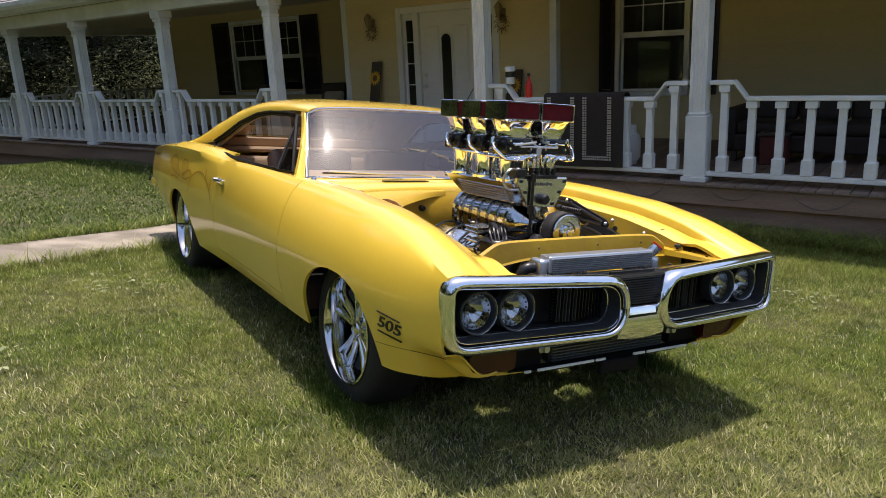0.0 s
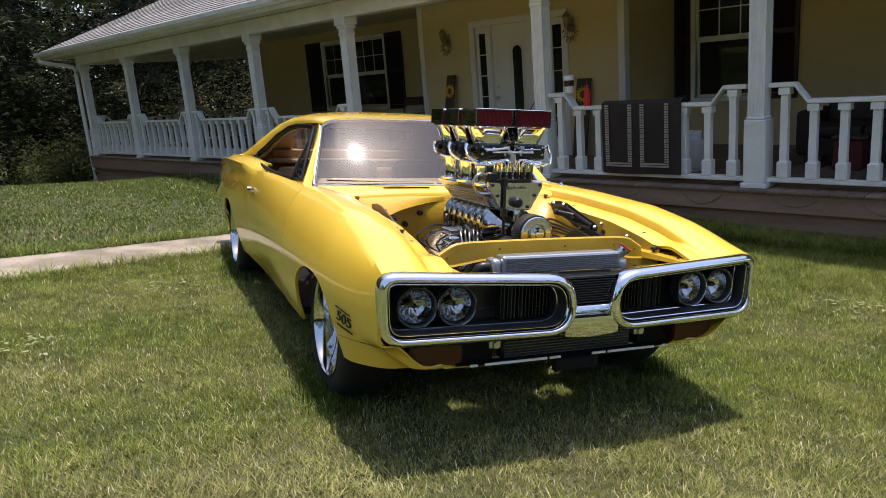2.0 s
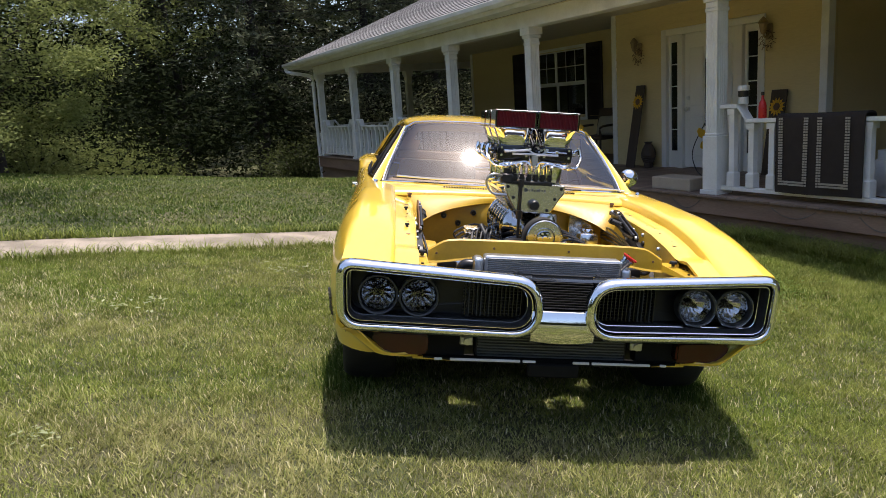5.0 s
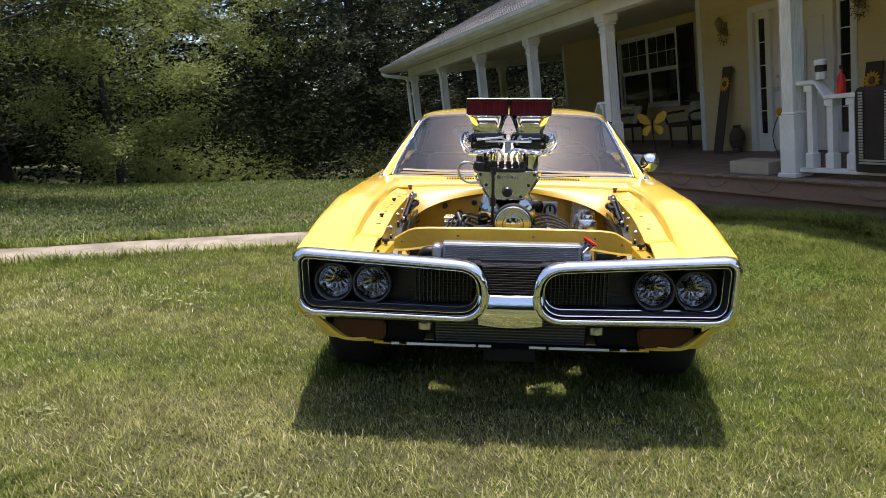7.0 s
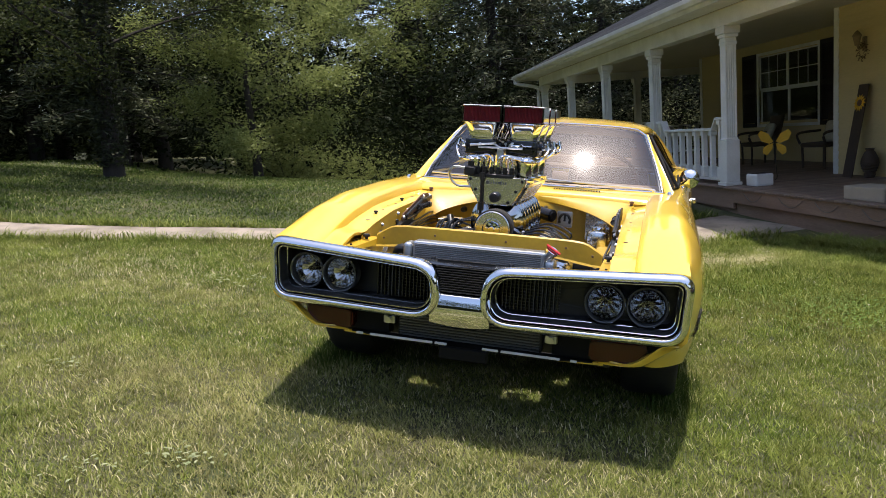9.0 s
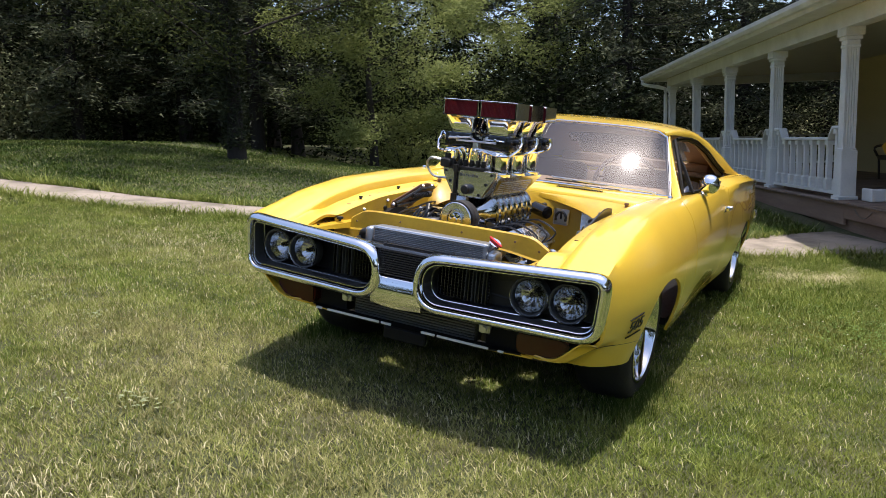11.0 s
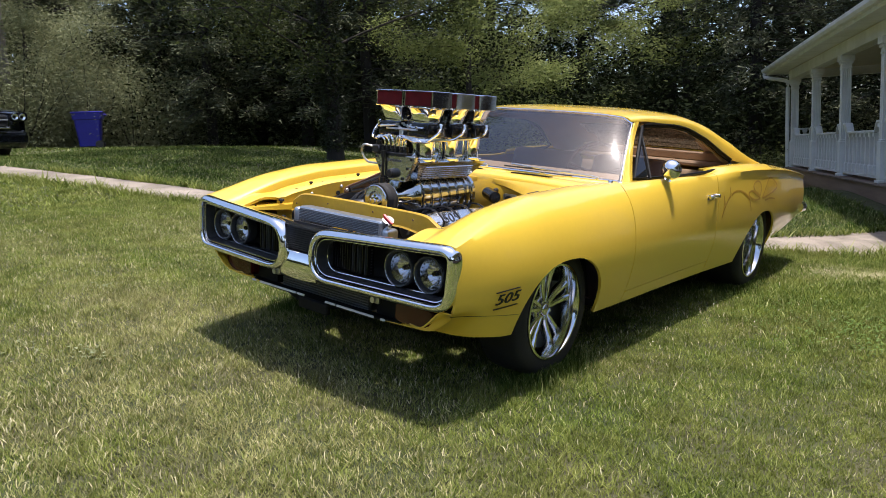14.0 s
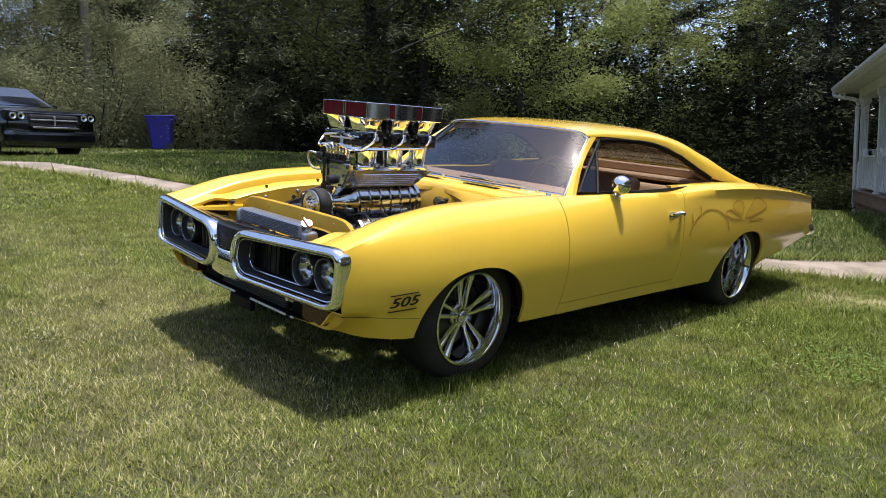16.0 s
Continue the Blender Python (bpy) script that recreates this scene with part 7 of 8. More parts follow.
# linkage plates, wiring and small lines along both sides of the bay
for side in (1, -1):
    bm = bmesh.new()
    prism(bm, [(0.325, 0.830), (0.25, 0.840), (0.17, 0.836), (0.04, 0.800), (-0.10, 0.765), (-0.118, 0.745), (-0.112, 0.728), (0.03, 0.712), (0.10, 0.726), (0.16, 0.752), (0.22, 0.772), (0.29, 0.770), (0.325, 0.79)], side * 0.509, side * 0.515, "x")
    bmesh.ops.bevel(bm, geom=bm.edges[:], offset=0.002, segments=1, affect="EDGES")
    hinge = part("bonnet_hinge", bm, BROWN if side < 0 else BLACK, car, "dark pressed bonnet hinge")
    for a, b in (((0.30, 0.815), (0.16, 0.812)), ((0.16, 0.812), (-0.08, 0.752)), ((0.27, 0.785), (0.06, 0.745)), ((0.06, 0.745), (-0.08, 0.738))):
        bm = bmesh.new()
        tube(bm, [(side * 0.501, a[0], a[1]), (side * 0.501, b[0], b[1])], 0.008, 6)
        cyl(bm, (side * 0.494, a[0], a[1]), (side * 0.510, a[0], a[1]), 0.011, seg=10)
        part("link", bm, BLACK, hinge, smooth=True)
    bm = bmesh.new()
    tube(bm, [(side * (0.488 + 0.012 * math.cos(a)), 0.22 - 0.16 * a / 60, 0.782 + 0.012 * math.sin(a)) for a in np.linspace(0, 60, 120)], 0.003, 5)
    cyl(bm, (side * 0.488, 0.24, 0.782), (side * 0.488, 0.21, 0.782), 0.017, seg=12)
    part("spring", bm, BLACK, hinge, "black coil spring", smooth=True)
    for y, z in ((0.30, 0.822), (0.20, 0.825), (-0.095, 0.745), (0.03, 0.724)):
        bm = bmesh.new()
        lathe(bm, [(0.001, 0.008), (0.007, 0.008), (0.010, 0.0)], (side * 0.509, y, z), "x", 10, sign=-side)
        part("hinge_bolt", bm, ALUMINIUM, hinge)
    for k in range(4):
        bm = bmesh.new()
        tube(bm, bend([(side * 0.505, 0.46, 0.70 - 0.012 * k), (side * (0.495 - 0.01 * (k % 2)), 0.30, 0.735 - 0.02 * k), (side * 0.50, 0.12, 0.715 - 0.015 * k), (side * (0.49 + 0.01 * (k % 3)), -0.06, 0.70 - 0.02 * k), (side * 0.47, -0.2, 0.64 - 0.01 * k)], 6), 0.0055, 6)
        part("wiring_loom", bm, BLACK, car, smooth=True)
    for y, z in ((-0.33, 0.735), (-0.12, 0.765), (0.02, 0.77), (0.22, 0.69), (0.36, 0.62)):
        bm = bmesh.new()
        lathe(bm, [(0.001, 0.006), (0.006, 0.006), (0.009, 0.0), (0.009, -0.004)], (side * 0.528, y, z), "x", 10, sign=-side)
        part("bay_bolt", bm, ALUMINIUM, car)
for x, y, z in ((-0.36, 0.47, 0.74), (-0.28, 0.48, 0.70), (-0.20, 0.475, 0.76), (0.10, 0.47, 0.78), (0.33, 0.48, 0.79)):
    bm = bmesh.new()
    lathe(bm, [(0.001, -0.012), (0.012, -0.012), (0.016, 0.0), (0.016, 0.03)], (x, y, z), "y", 12)
    part("grommet", bm, BLACK, car, smooth=True)
bm = bmesh.new()
tube(bm, bend([(0.20, -0.10, 0.66), (0.30, -0.22, 0.64), (0.33, -0.34, 0.68), (0.31, -0.48, 0.70)], 6), 0.022, 10)
part("coolant_hose", bm, BLACK, car, smooth=True)
for x0 in (-0.44, 0.36):
    bm = bmesh.new()
    box(bm, x0, x0 + 0.08, -0.40, -0.31, 0.585, 0.655, 0.012, seg=2)
    part("relay_box", bm, BLACK, car, smooth=True)

# uncut grass standing against the tyres
for lx, ly in ((0.80, -0.025), (-0.80, -0.025), (0.84, 2.755), (-0.84, 2.755)):
    n = 3600
    px, py = lx + math.copysign(1, lx) * RNG.normal(0.01, 0.055, n), RNG.normal(ly, 0.15, n)
    w = np.array([tuple(CAR @ Vector((a, b, 0.0))) for a, b in zip(px, py)])
    blades("tyre_grass", w[:, 0], w[:, 1], RNG.uniform(0.02, 0.075, n), RNG.uniform(0.003, 0.006, n), DEEP_SHADED, "longer grass round the foot of a tyre", bow=0.35)

# ---- trees ----
def leaf_cards(name, centres, size, mat, parent, flat=0.5, narrow=0.6, label=""):
    """Many small pointed leaves, each turned its own way."""
    n = len(centres)
    c = np.asarray(centres)
    a = RNG.normal(size=(n, 3))
    a[:, 2] *= flat
    a /= np.linalg.norm(a, axis=1)[:, None]
    b = RNG.normal(size=(n, 3))
    b[:, 2] *= 0.55
    b -= a * (a * b).sum(1)[:, None]
    b /= np.linalg.norm(b, axis=1)[:, None]
    s = (size * RNG.uniform(0.6, 1.4, n))[:, None]
    w = b * s * narrow * 0.6
    v = np.stack([c - a * s, c + a * s * 0.6 + w, c + a * s * 0.6 - w], axis=1).reshape(-1, 3)
    me = bpy.data.meshes.new(name)
    me.vertices.add(3 * n)
    me.vertices.foreach_set("co", v.ravel())
    me.loops.add(3 * n)
    me.loops.foreach_set("vertex_index", np.arange(3 * n, dtype=np.int32))
    me.polygons.add(n)
    me.polygons.foreach_set("loop_start", (3 * np.arange(n)).astype(np.int32))
    me.update(calc_edges=True)
    return link_mesh(name, me, mat, parent, label)


def limb(bm, a, way, length, r, rng, droop=0.0, steps=5):
    pts, p, d = [Vector(a)], Vector(a), Vector(way).normalized()
    for k in range(steps):
        d = (d + Vector((rng.normal(0, 0.13), rng.normal(0, 0.13), rng.normal(0, 0.08) - droop))).normalized()
        p = p + d * length / steps
        pts.append(p.copy())
    tube(bm, pts, [r * (1 - 0.8 * k / steps) for k in range(steps + 1)], 6)
    return pts


def broad_tree(height, spread, leaves, size, mat, seed, label, first=0.3, trunk_r=0.2, clump=0.24, ivy=0, uneven=1.0):
    rng = np.random.default_rng(seed)
    t = thing("tree", label, "tree", group="trees round the lawn")
    bm = bmesh.new()
    trunk = [Vector((0.02 * height * math.sin(0.9 * k + seed) * k / 8, 0.02 * height * math.cos(1.3 * k + seed) * k / 8, height * 0.85 * k / 8)) for k in range(9)]
    tube(bm, [Vector((0, 0, -0.4))] + trunk, [trunk_r * 1.5, trunk_r * 1.25] + [trunk_r * (1 - 0.85 * k / 8) for k in range(1, 9)], 10)
    tips = []
    n = 16
    for k in range(n):
        f = first + (0.97 - first) * (k + 0.5) / n
        at = trunk[min(7, int(f * 8))].lerp(trunk[min(8, int(f * 8) + 1)], f * 8 - int(f * 8))
        a = 2.4 * k + rng.normal(0, 0.3)
        up = 0.25 + 0.9 * f
        reach = spread * (0.55 + 0.6 * math.sin(math.pi * min(1, (f - first) / (1 - first) * 0.85 + 0.15))) * rng.uniform(0.7, 1.15)
        pts = limb(bm, at, (math.cos(a), math.sin(a), up * 0.6), reach, trunk_r * 0.24 * (1.15 - f), rng)
        tips += pts[1:]
        for _ in range(3):
            q = pts[rng.integers(2, len(pts))]
            w = Vector((math.cos(a + rng.normal(0, 0.9)), math.sin(a + rng.normal(0, 0.9)), rng.uniform(-0.2, 0.7)))
            tips += limb(bm, q, w, reach * 0.45, trunk_r * 0.10, rng, steps=3)[1:]
    part("trunk", bm, BARK_SHADED, t, smooth=True)
    tips = np.array([tuple(p) for p in tips])
    share = rng.uniform(0, 1, len(tips)) ** uneven
    which = rng.choice(len(tips), leaves, p=share / share.sum())
    spreadv = rng.normal(0, 1, (leaves, 3)) * np.array([0.30, 0.30, 0.22]) * spread * clump
    leaf_cards("crown", tips[which] + spreadv, size, mat, t)
    if ivy:
        hh, aa = rng.uniform(0.2, 0.42 * height, ivy), rng.uniform(0, 2 * np.pi, ivy)
        rr = trunk_r * 1.05 + np.abs(rng.normal(0, 0.10, ivy)) * (0.5 + 0.5 * np.sin(2.1 * hh + 2 * aa) ** 2)
        leaf_cards("ivy", np.c_[rr * np.cos(aa), rr * np.sin(aa), hh], 0.05, LEAF_IVY, t, label="ivy and shoots on the trunk")
    return t


def conifer(height, spread, leaves, size, mat, seed, label, first=0.12, trunk_r=0.2):
    rng = np.random.default_rng(seed)
    t = thing("conifer", label, "tree", group="conifers behind the lawn")
    bm = bmesh.new()
    tube(bm, [Vector((0, 0, -0.5 + (height + 0.5) * k / 8)) for k in range(9)], [trunk_r * (1.15 - k / 8 * 1.08) for k in range(9)], 8)
    part("trunk", bm, BARK_SHADED, t, smooth=True)
    bm = bmesh.new()
    cs = []
    n = int(height * 5.5)
    per = max(1, leaves // n)
    for k in range(n):
        f = first + (1 - first) * k / n
        a = 2.399 * k + rng.normal(0, 0.2)
        reach = spread * (1.06 - f) ** 0.8 * rng.uniform(0.65, 1.15)
        at = Vector((0, 0, height * f))
        pts = limb(bm, at, (math.cos(a), math.sin(a), 0.10 - 0.35 * (1 - f)), reach, 0.03 + 0.02 * (1 - f), rng, droop=0.02, steps=4)
        p = np.array([tuple(q) for q in pts])
        u = rng.uniform(0.18, 1.0, per) * (len(p) - 1)
        i = np.minimum(u.astype(int), len(p) - 2)
        c = p[i] + (p[i + 1] - p[i]) * (u - i)[:, None]
        w = (0.30 + 0.12 * reach) * (1.1 - u / (len(p) - 1) * 0.7)
        c += rng.normal(0, 1, (per, 3)) * np.c_[w * 0.55, w * 0.55, np.full(per, 0.13)]
        c[:, 2] -= np.abs(rng.normal(0, 0.12, per))
        cs.append(c)
    tagged(part("branchwork", bm, BARK_SHADED, t, smooth=True), kind="stuff")
    leaf_cards("crown", np.concatenate(cs), size, mat, t, flat=0.45, narrow=0.36)
    return t


def shrub(width, height, leaves, size, mat, seed, label):
    rng = np.random.default_rng(seed)
    t = thing("shrub", label, "shrub", group="shrubs at the edge of the lawn")
    bm = bmesh.new()
    tips = []
    for k in range(14):
        a = 2.4 * k
        tips += limb(bm, (0.1 * math.cos(a), 0.1 * math.sin(a), -0.1), (math.cos(a) * 0.55 * width / height, math.sin(a) * 0.55 * width / height, 1), height * rng.uniform(0.55, 1.0), 0.025, rng, steps=5)[1:]
    part("branchwork", bm, BARK_SHADED, t, smooth=True)
    tips = np.array([tuple(p) for p in tips])
    c = tips[rng.integers(0, len(tips), leaves)] + rng.normal(0, 1, (leaves, 3)) * np.array([0.24 * width, 0.24 * width, 0.13 * height])
    c[:, 2] = np.abs(c[:, 2])
    leaf_cards("foliage", c, size, mat, t)
    return t


def plant(model, x, y, turn=0.0, scale=1.0, sink=0.0):
    m = Matrix.Translation((x, y, float(ground_z(x, y)) - sink)) @ pose(0, 0, 0, 0, 0, turn)
    ob = copy_thing(model, m)
    ob.scale = (scale, scale, scale * (0.92 + 0.16 * ((turn * 7) % 10) / 10))
    return ob


lawn_tree = broad_tree(9.5, 4.6, 62000, 0.052, LEAF_LAWN, 11, "broad leafy tree with an ivied trunk at the lawn's edge", first=0.20, trunk_r=0.15, clump=0.26, ivy=5200, uneven=2.0)
lawn_tree.matrix_world = Matrix.Translation((-10.0, -5.03, float(ground_z(-10.0, -5.03))))
maple = broad_tree(6.6, 2.2, 40000, 0.056, LEAF_SUNLIT, 31, "sunlit green maple hanging low at the wood's edge", first=0.08, trunk_r=0.10, clump=0.38, uneven=2.2)
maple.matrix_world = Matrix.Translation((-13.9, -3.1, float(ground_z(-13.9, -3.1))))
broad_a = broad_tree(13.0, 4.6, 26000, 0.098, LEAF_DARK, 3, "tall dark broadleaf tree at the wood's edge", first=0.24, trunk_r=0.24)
broad_b = broad_tree(11.0, 4.4, 26000, 0.085, LEAF_SUNLIT, 5, "tall green broadleaf tree at the wood's edge", first=0.2, trunk_r=0.2)
great_pine = conifer(23.0, 6.4, 46000, 0.16, NEEDLE, 14, "great dark pine with a thick trunk and open boughs", first=0.15, trunk_r=0.40)
pine_a = conifer(16.0, 3.9, 27000, 0.135, NEEDLE, 8, "tall dark pine with open drooping branches", first=0.17, trunk_r=0.26)
pine_b = conifer(13.0, 3.6, 25000, 0.125, NEEDLE, 9, "dark spruce with drooping branches", first=0.13, trunk_r=0.2)
shrub_a = shrub(2.6, 3.0, 15000, 0.044, LEAF_PALE, 21, "pale green wild shrub")
shrub_b = shrub(2.2, 1.7, 6500, 0.055, LEAF_LAWN, 22, "green wild shrub in the wood's edge")
shrub_c = shrub(2.4, 1.7, 7500, 0.055, LEAF_SUNLIT, 23, "sunlit green bush at the wood's edge")
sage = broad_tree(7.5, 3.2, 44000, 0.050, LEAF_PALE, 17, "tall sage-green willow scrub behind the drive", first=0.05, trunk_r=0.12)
high_oak = broad_tree(13.5, 4.2, 26000, 0.095, LEAF_SUNLIT, 41, "tall broadleaf tree with a high sunlit crown", first=0.40, trunk_r=0.22, clump=0.26, uneven=2.2)
models = [(high_oak, (-29.0, 2.4)), (sage, (-15.2, -17.6)), (broad_a, (-24.5, -9.0)), (broad_b, (-23.5, 19.0)), (great_pine, (-32.6, 1.8)), (pine_a, (-24.5, 4.6)), (pine_b, (-20.5, -8.4)), (shrub_a, (-15.0, -19.5)), (shrub_b, (-19.0, 4.4)), (shrub_c, (-21.4, -1.2))]
for ob, (x, y) in models:
    ob.matrix_world = Matrix.Translation((x, y, float(ground_z(x, y))))
WOODS = [
    (pine_b, -18.0, -15.0, 80, 0.85), (sage, -12.4, -20.2, 160, 1.1), (sage, -20.0, -19.0, 250, 1.3), (sage, -16.5, -22.5, 300, 1.35), (sage, -8.8, -22.5, 20, 1.0),
    (pine_b, -22.0, 8.0, 120, 1.0), (pine_a, -23.5, 11.5, 80, 1.05), (broad_a, -21.5, 14.5, 20, 0.9), (pine_a, -28.5, 13.0, 200, 1.1), (pine_b, -18.4, -9.8, 70, 0.95),
    (broad_a, -20.0, 23.0, 150, 1.0), (pine_b, -15.5, 21.0, 10, 1.0), (pine_a, -30.0, -6.0, 10, 1.1), (pine_b, -16.9, -7.0, 60, 0.95), (broad_a, -19.5, -6.6, 100, 0.8), (pine_a, -26.0, -12.0, 140, 1.0),
    (pine_b, -21.0, -13.0, 180, 1.1), (broad_a, -22.5, -17.0, 33, 0.95), (pine_a, -19.0, -21.0, 77, 1.0), (broad_b, -23.0, -24.0, 210, 1.0), (broad_a, -16.5, -27.0, 95, 1.0), (pine_b, -16.6, -12.2, 15, 0.8), (broad_b, -7.0, -33.0, 60, 1.0),
    (pine_b, -28.0, 6.6, 25, 1.2), (broad_b, -29.0, 20.0, 66, 1.1), (pine_a, -33.0, -20.0, 111, 1.2), (broad_b, -28.0, -30.0, 160, 1.2), (broad_b, -25.0, -2.6, 222, 0.8), (pine_a, -36.0, -2.5, 300, 1.2),
]
for model, x, y, turn, s in WOODS:
    plant(model, x, y, turn, s, 0.1)
for k, (model, x, y, s) in enumerate(((shrub_a, -11.5, -21.0, 1.1), (shrub_a, -17.0, -17.5, 1.2), (shrub_a, -8.0, -22.5, 1.0), (shrub_a, -13.5, -23.5, 1.3),
                                      (shrub_c, -15.8, -2.7, 0.8), (shrub_c, -22.5, 0.3, 0.8), (shrub_c, -18.6, -1.9, 0.9), (shrub_c, -24.0, -3.0, 1.3), (shrub_a, -21.0, 8.5, 1.1), (shrub_b, -19.6, 6.0, 0.7), (shrub_a, -20.0, 12.5, 1.2),
                                      (shrub_a, -19.5, 17.0, 1.3), (shrub_a, -4.5, -23.5, 1.1), (shrub_a, -15.0, -15.6, 1.0), (shrub_a, -13.4, -16.4, 1.1), (shrub_a, -11.6, -17.6, 1.1), (shrub_a, -9.6, -18.8, 1.1), (shrub_a, -16.4, -16.6, 1.4), (shrub_a, -15.4, -14.2, 0.9), (shrub_a, -16.2, -13.3, 1.0))):
    plant(model, x, y, 37 * k, s, 0.05)

# undergrowth that closes the wood below the crowns; near-black leaves hold the crowns' shade
UNDER_SHADED = leafy("shaded_undergrowth_leaves", (0.007, 0.011, 0.004), (0.017, 0.023, 0.009), 0.8, shine=0.03, through=0.15)
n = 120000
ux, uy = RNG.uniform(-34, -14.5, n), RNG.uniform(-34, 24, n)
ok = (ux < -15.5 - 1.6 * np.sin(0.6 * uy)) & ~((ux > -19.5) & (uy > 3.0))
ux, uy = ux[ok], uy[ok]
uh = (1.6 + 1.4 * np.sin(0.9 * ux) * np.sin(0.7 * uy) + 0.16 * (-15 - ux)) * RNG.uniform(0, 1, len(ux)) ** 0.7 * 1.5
tagged(leaf_cards("undergrowth", np.c_[ux, uy, ground_z(ux, uy) + np.clip(uh, 0.02, 9)], 0.11, UNDER_SHADED, None), "tangled undergrowth of the wood, its leaves blackened for shade", "undergrowth", kind="stuff")

# far woods all round, too distant to tell tree from tree; unseen side added for reflections
n = 95000
ang = RNG.uniform(0, 2 * np.pi, n)
rad = RNG.uniform(34, 46, n)
top = 9 + 4 * np.sin(7 * ang) + 2.5 * np.sin(19 * ang + 1) + RNG.normal(0, 1.2, n)
wx, wy = -4 + rad * np.cos(ang), rad * np.sin(ang)
wz = ground_z(wx, wy) + RNG.uniform(0, 1, n) ** 0.8 * np.clip(top, 3, 20)
keep = ~((wy > 12) & (wx > -14))
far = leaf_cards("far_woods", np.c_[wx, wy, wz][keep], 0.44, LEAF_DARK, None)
tagged(far, "dense dark woods in the distance", "woods", kind="stuff")

# added dark backdrop sheet: stands in for distant wood, blocks low sky between trees
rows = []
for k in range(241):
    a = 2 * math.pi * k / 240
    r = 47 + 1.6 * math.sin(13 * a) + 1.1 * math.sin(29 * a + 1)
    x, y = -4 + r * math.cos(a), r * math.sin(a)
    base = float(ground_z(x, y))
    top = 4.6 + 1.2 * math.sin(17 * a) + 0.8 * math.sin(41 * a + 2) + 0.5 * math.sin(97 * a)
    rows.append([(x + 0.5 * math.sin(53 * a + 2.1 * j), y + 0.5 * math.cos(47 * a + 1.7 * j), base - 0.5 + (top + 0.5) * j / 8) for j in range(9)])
tagged(raw("tree_line", *sheet(rows), WOOD_BACKDROP, smooth=True), "dark backdrop sheet standing in for distant woodland", "woods", kind="structure")

# ---- service pole and its cables behind the drive ----
pole = thing("utility_pole", "grey weathered wooden utility pole among the scrub", "utility pole")
bm = bmesh.new()
tube(bm, [(-14.0, -17.4, float(ground_z(-14.0, -17.4)) - 0.3), (-14.0, -17.38, 4.0), (-13.98, -17.36, 8.2)], [0.15, 0.135, 0.11], 12)
part("shaft", bm, GREY_WOOD, pole, smooth=True)
bm = bmesh.new()
box(bm, -0.8, 0.8, -0.05, 0.05, -0.06, 0.06, 0.008, m=pose(-13.98, -17.28, 7.7, 0, 0, 45))
part("crossarm", bm, GREY_WOOD, pole)
for a, b, sag in (((27.4, -0.5, 5.0), (-30.0, -23.5, 6.9), 0.0), ((18.0, -15.6, 10.4), (-25.1, -19.9, 6.4), 0.0)):
    a, b = Vector(a), Vector(b)
    bm = bmesh.new()
    tube(bm, [a.lerp(b, t) - Vector((0, 0, sag * 4 * t * (1 - t))) for t in np.linspace(0, 1, 24)], 0.011, 6)
    tagged(part("overhead_cable", bm, BLACK, None, smooth=True), "thin black overhead cable strung past the trees", "cable")

# ---- things on the porch ----
RUG_BROWN = material("dark_brown_rug", (0.035, 0.026, 0.021), 0.95, var=0.3, scale=12, fine=200, bump=0.5)
RUG_CREAM = material("cream_rug_yarn", (0.42, 0.38, 0.31), 0.95, var=0.2, scale=20, fine=200, bump=0.4)
YELLOW_FABRIC = material("yellow_fabric", (0.70, 0.42, 0.03), 0.7, var=0.15, scale=8, fine=90)
WOOD_DARK = material("dark_stained_board", (0.06, 0.04, 0.028), 0.7, var=0.3, scale=5, fine=70, bump=0.15, stretch=(1, 1, 0.3))
STONE = material("cast_stone", (0.38, 0.33, 0.26), 0.85, var=0.15, scale=8, fine=90, bump=0.2)

rug = thing("rug", "dark brown rug with cream checked bands over the rail", "rug")
RX0, RX1 = -2.24, -1.30
prof = [(RAIL_Y + 0.085, 0.55), (RAIL_Y + 0.085, 0.98)] + [(RAIL_Y - 0.085 * math.cos(a), 1.005 + 0.045 * math.sin(a)) for a in np.linspace(math.pi, 0, 9)] + [(RAIL_Y - 0.088, 0.98 - 0.066 * k) for k in range(1, 12)]
rows = []
for k in range(33):
    x = RX0 + (RX1 - RX0) * k / 32
    rows.append([(x, y - (0.012 * math.sin(9 * x) * max(0, 1.0 - z) if y < RAIL_Y else 0), z + 0.006 * math.sin(4 * x)) for y, z in prof])
raw("rug_cloth", *sheet(rows), RUG_BROWN, rug, smooth=True, thick=0.012)


def stitch(bm, x, z):
    box(bm, x - 0.009, x + 0.009, RAIL_Y - 0.108 - 0.012 * math.sin(9 * x) * (1.0 - z), RAIL_Y - 0.099 - 0.012 * math.sin(9 * x) * (1.0 - z), z - 0.009, z + 0.009)


for a, b in ((-2.18, -1.87), (-1.75, -1.44)):
    bm = bmesh.new()
    for k in range(26):
        z = 0.34 + 0.0262 * k
        for dx in (0.0, 0.026):
            stitch(bm, a + dx, z)
            stitch(bm, b - dx, z)
    for k in range(1, 11):
        for dz in (0.0, 0.026):
            stitch(bm, a + 0.026 + (b - a - 0.052) * k / 11, 0.34 + dz)
    part("checked_band", bm, RUG_CREAM, rug)

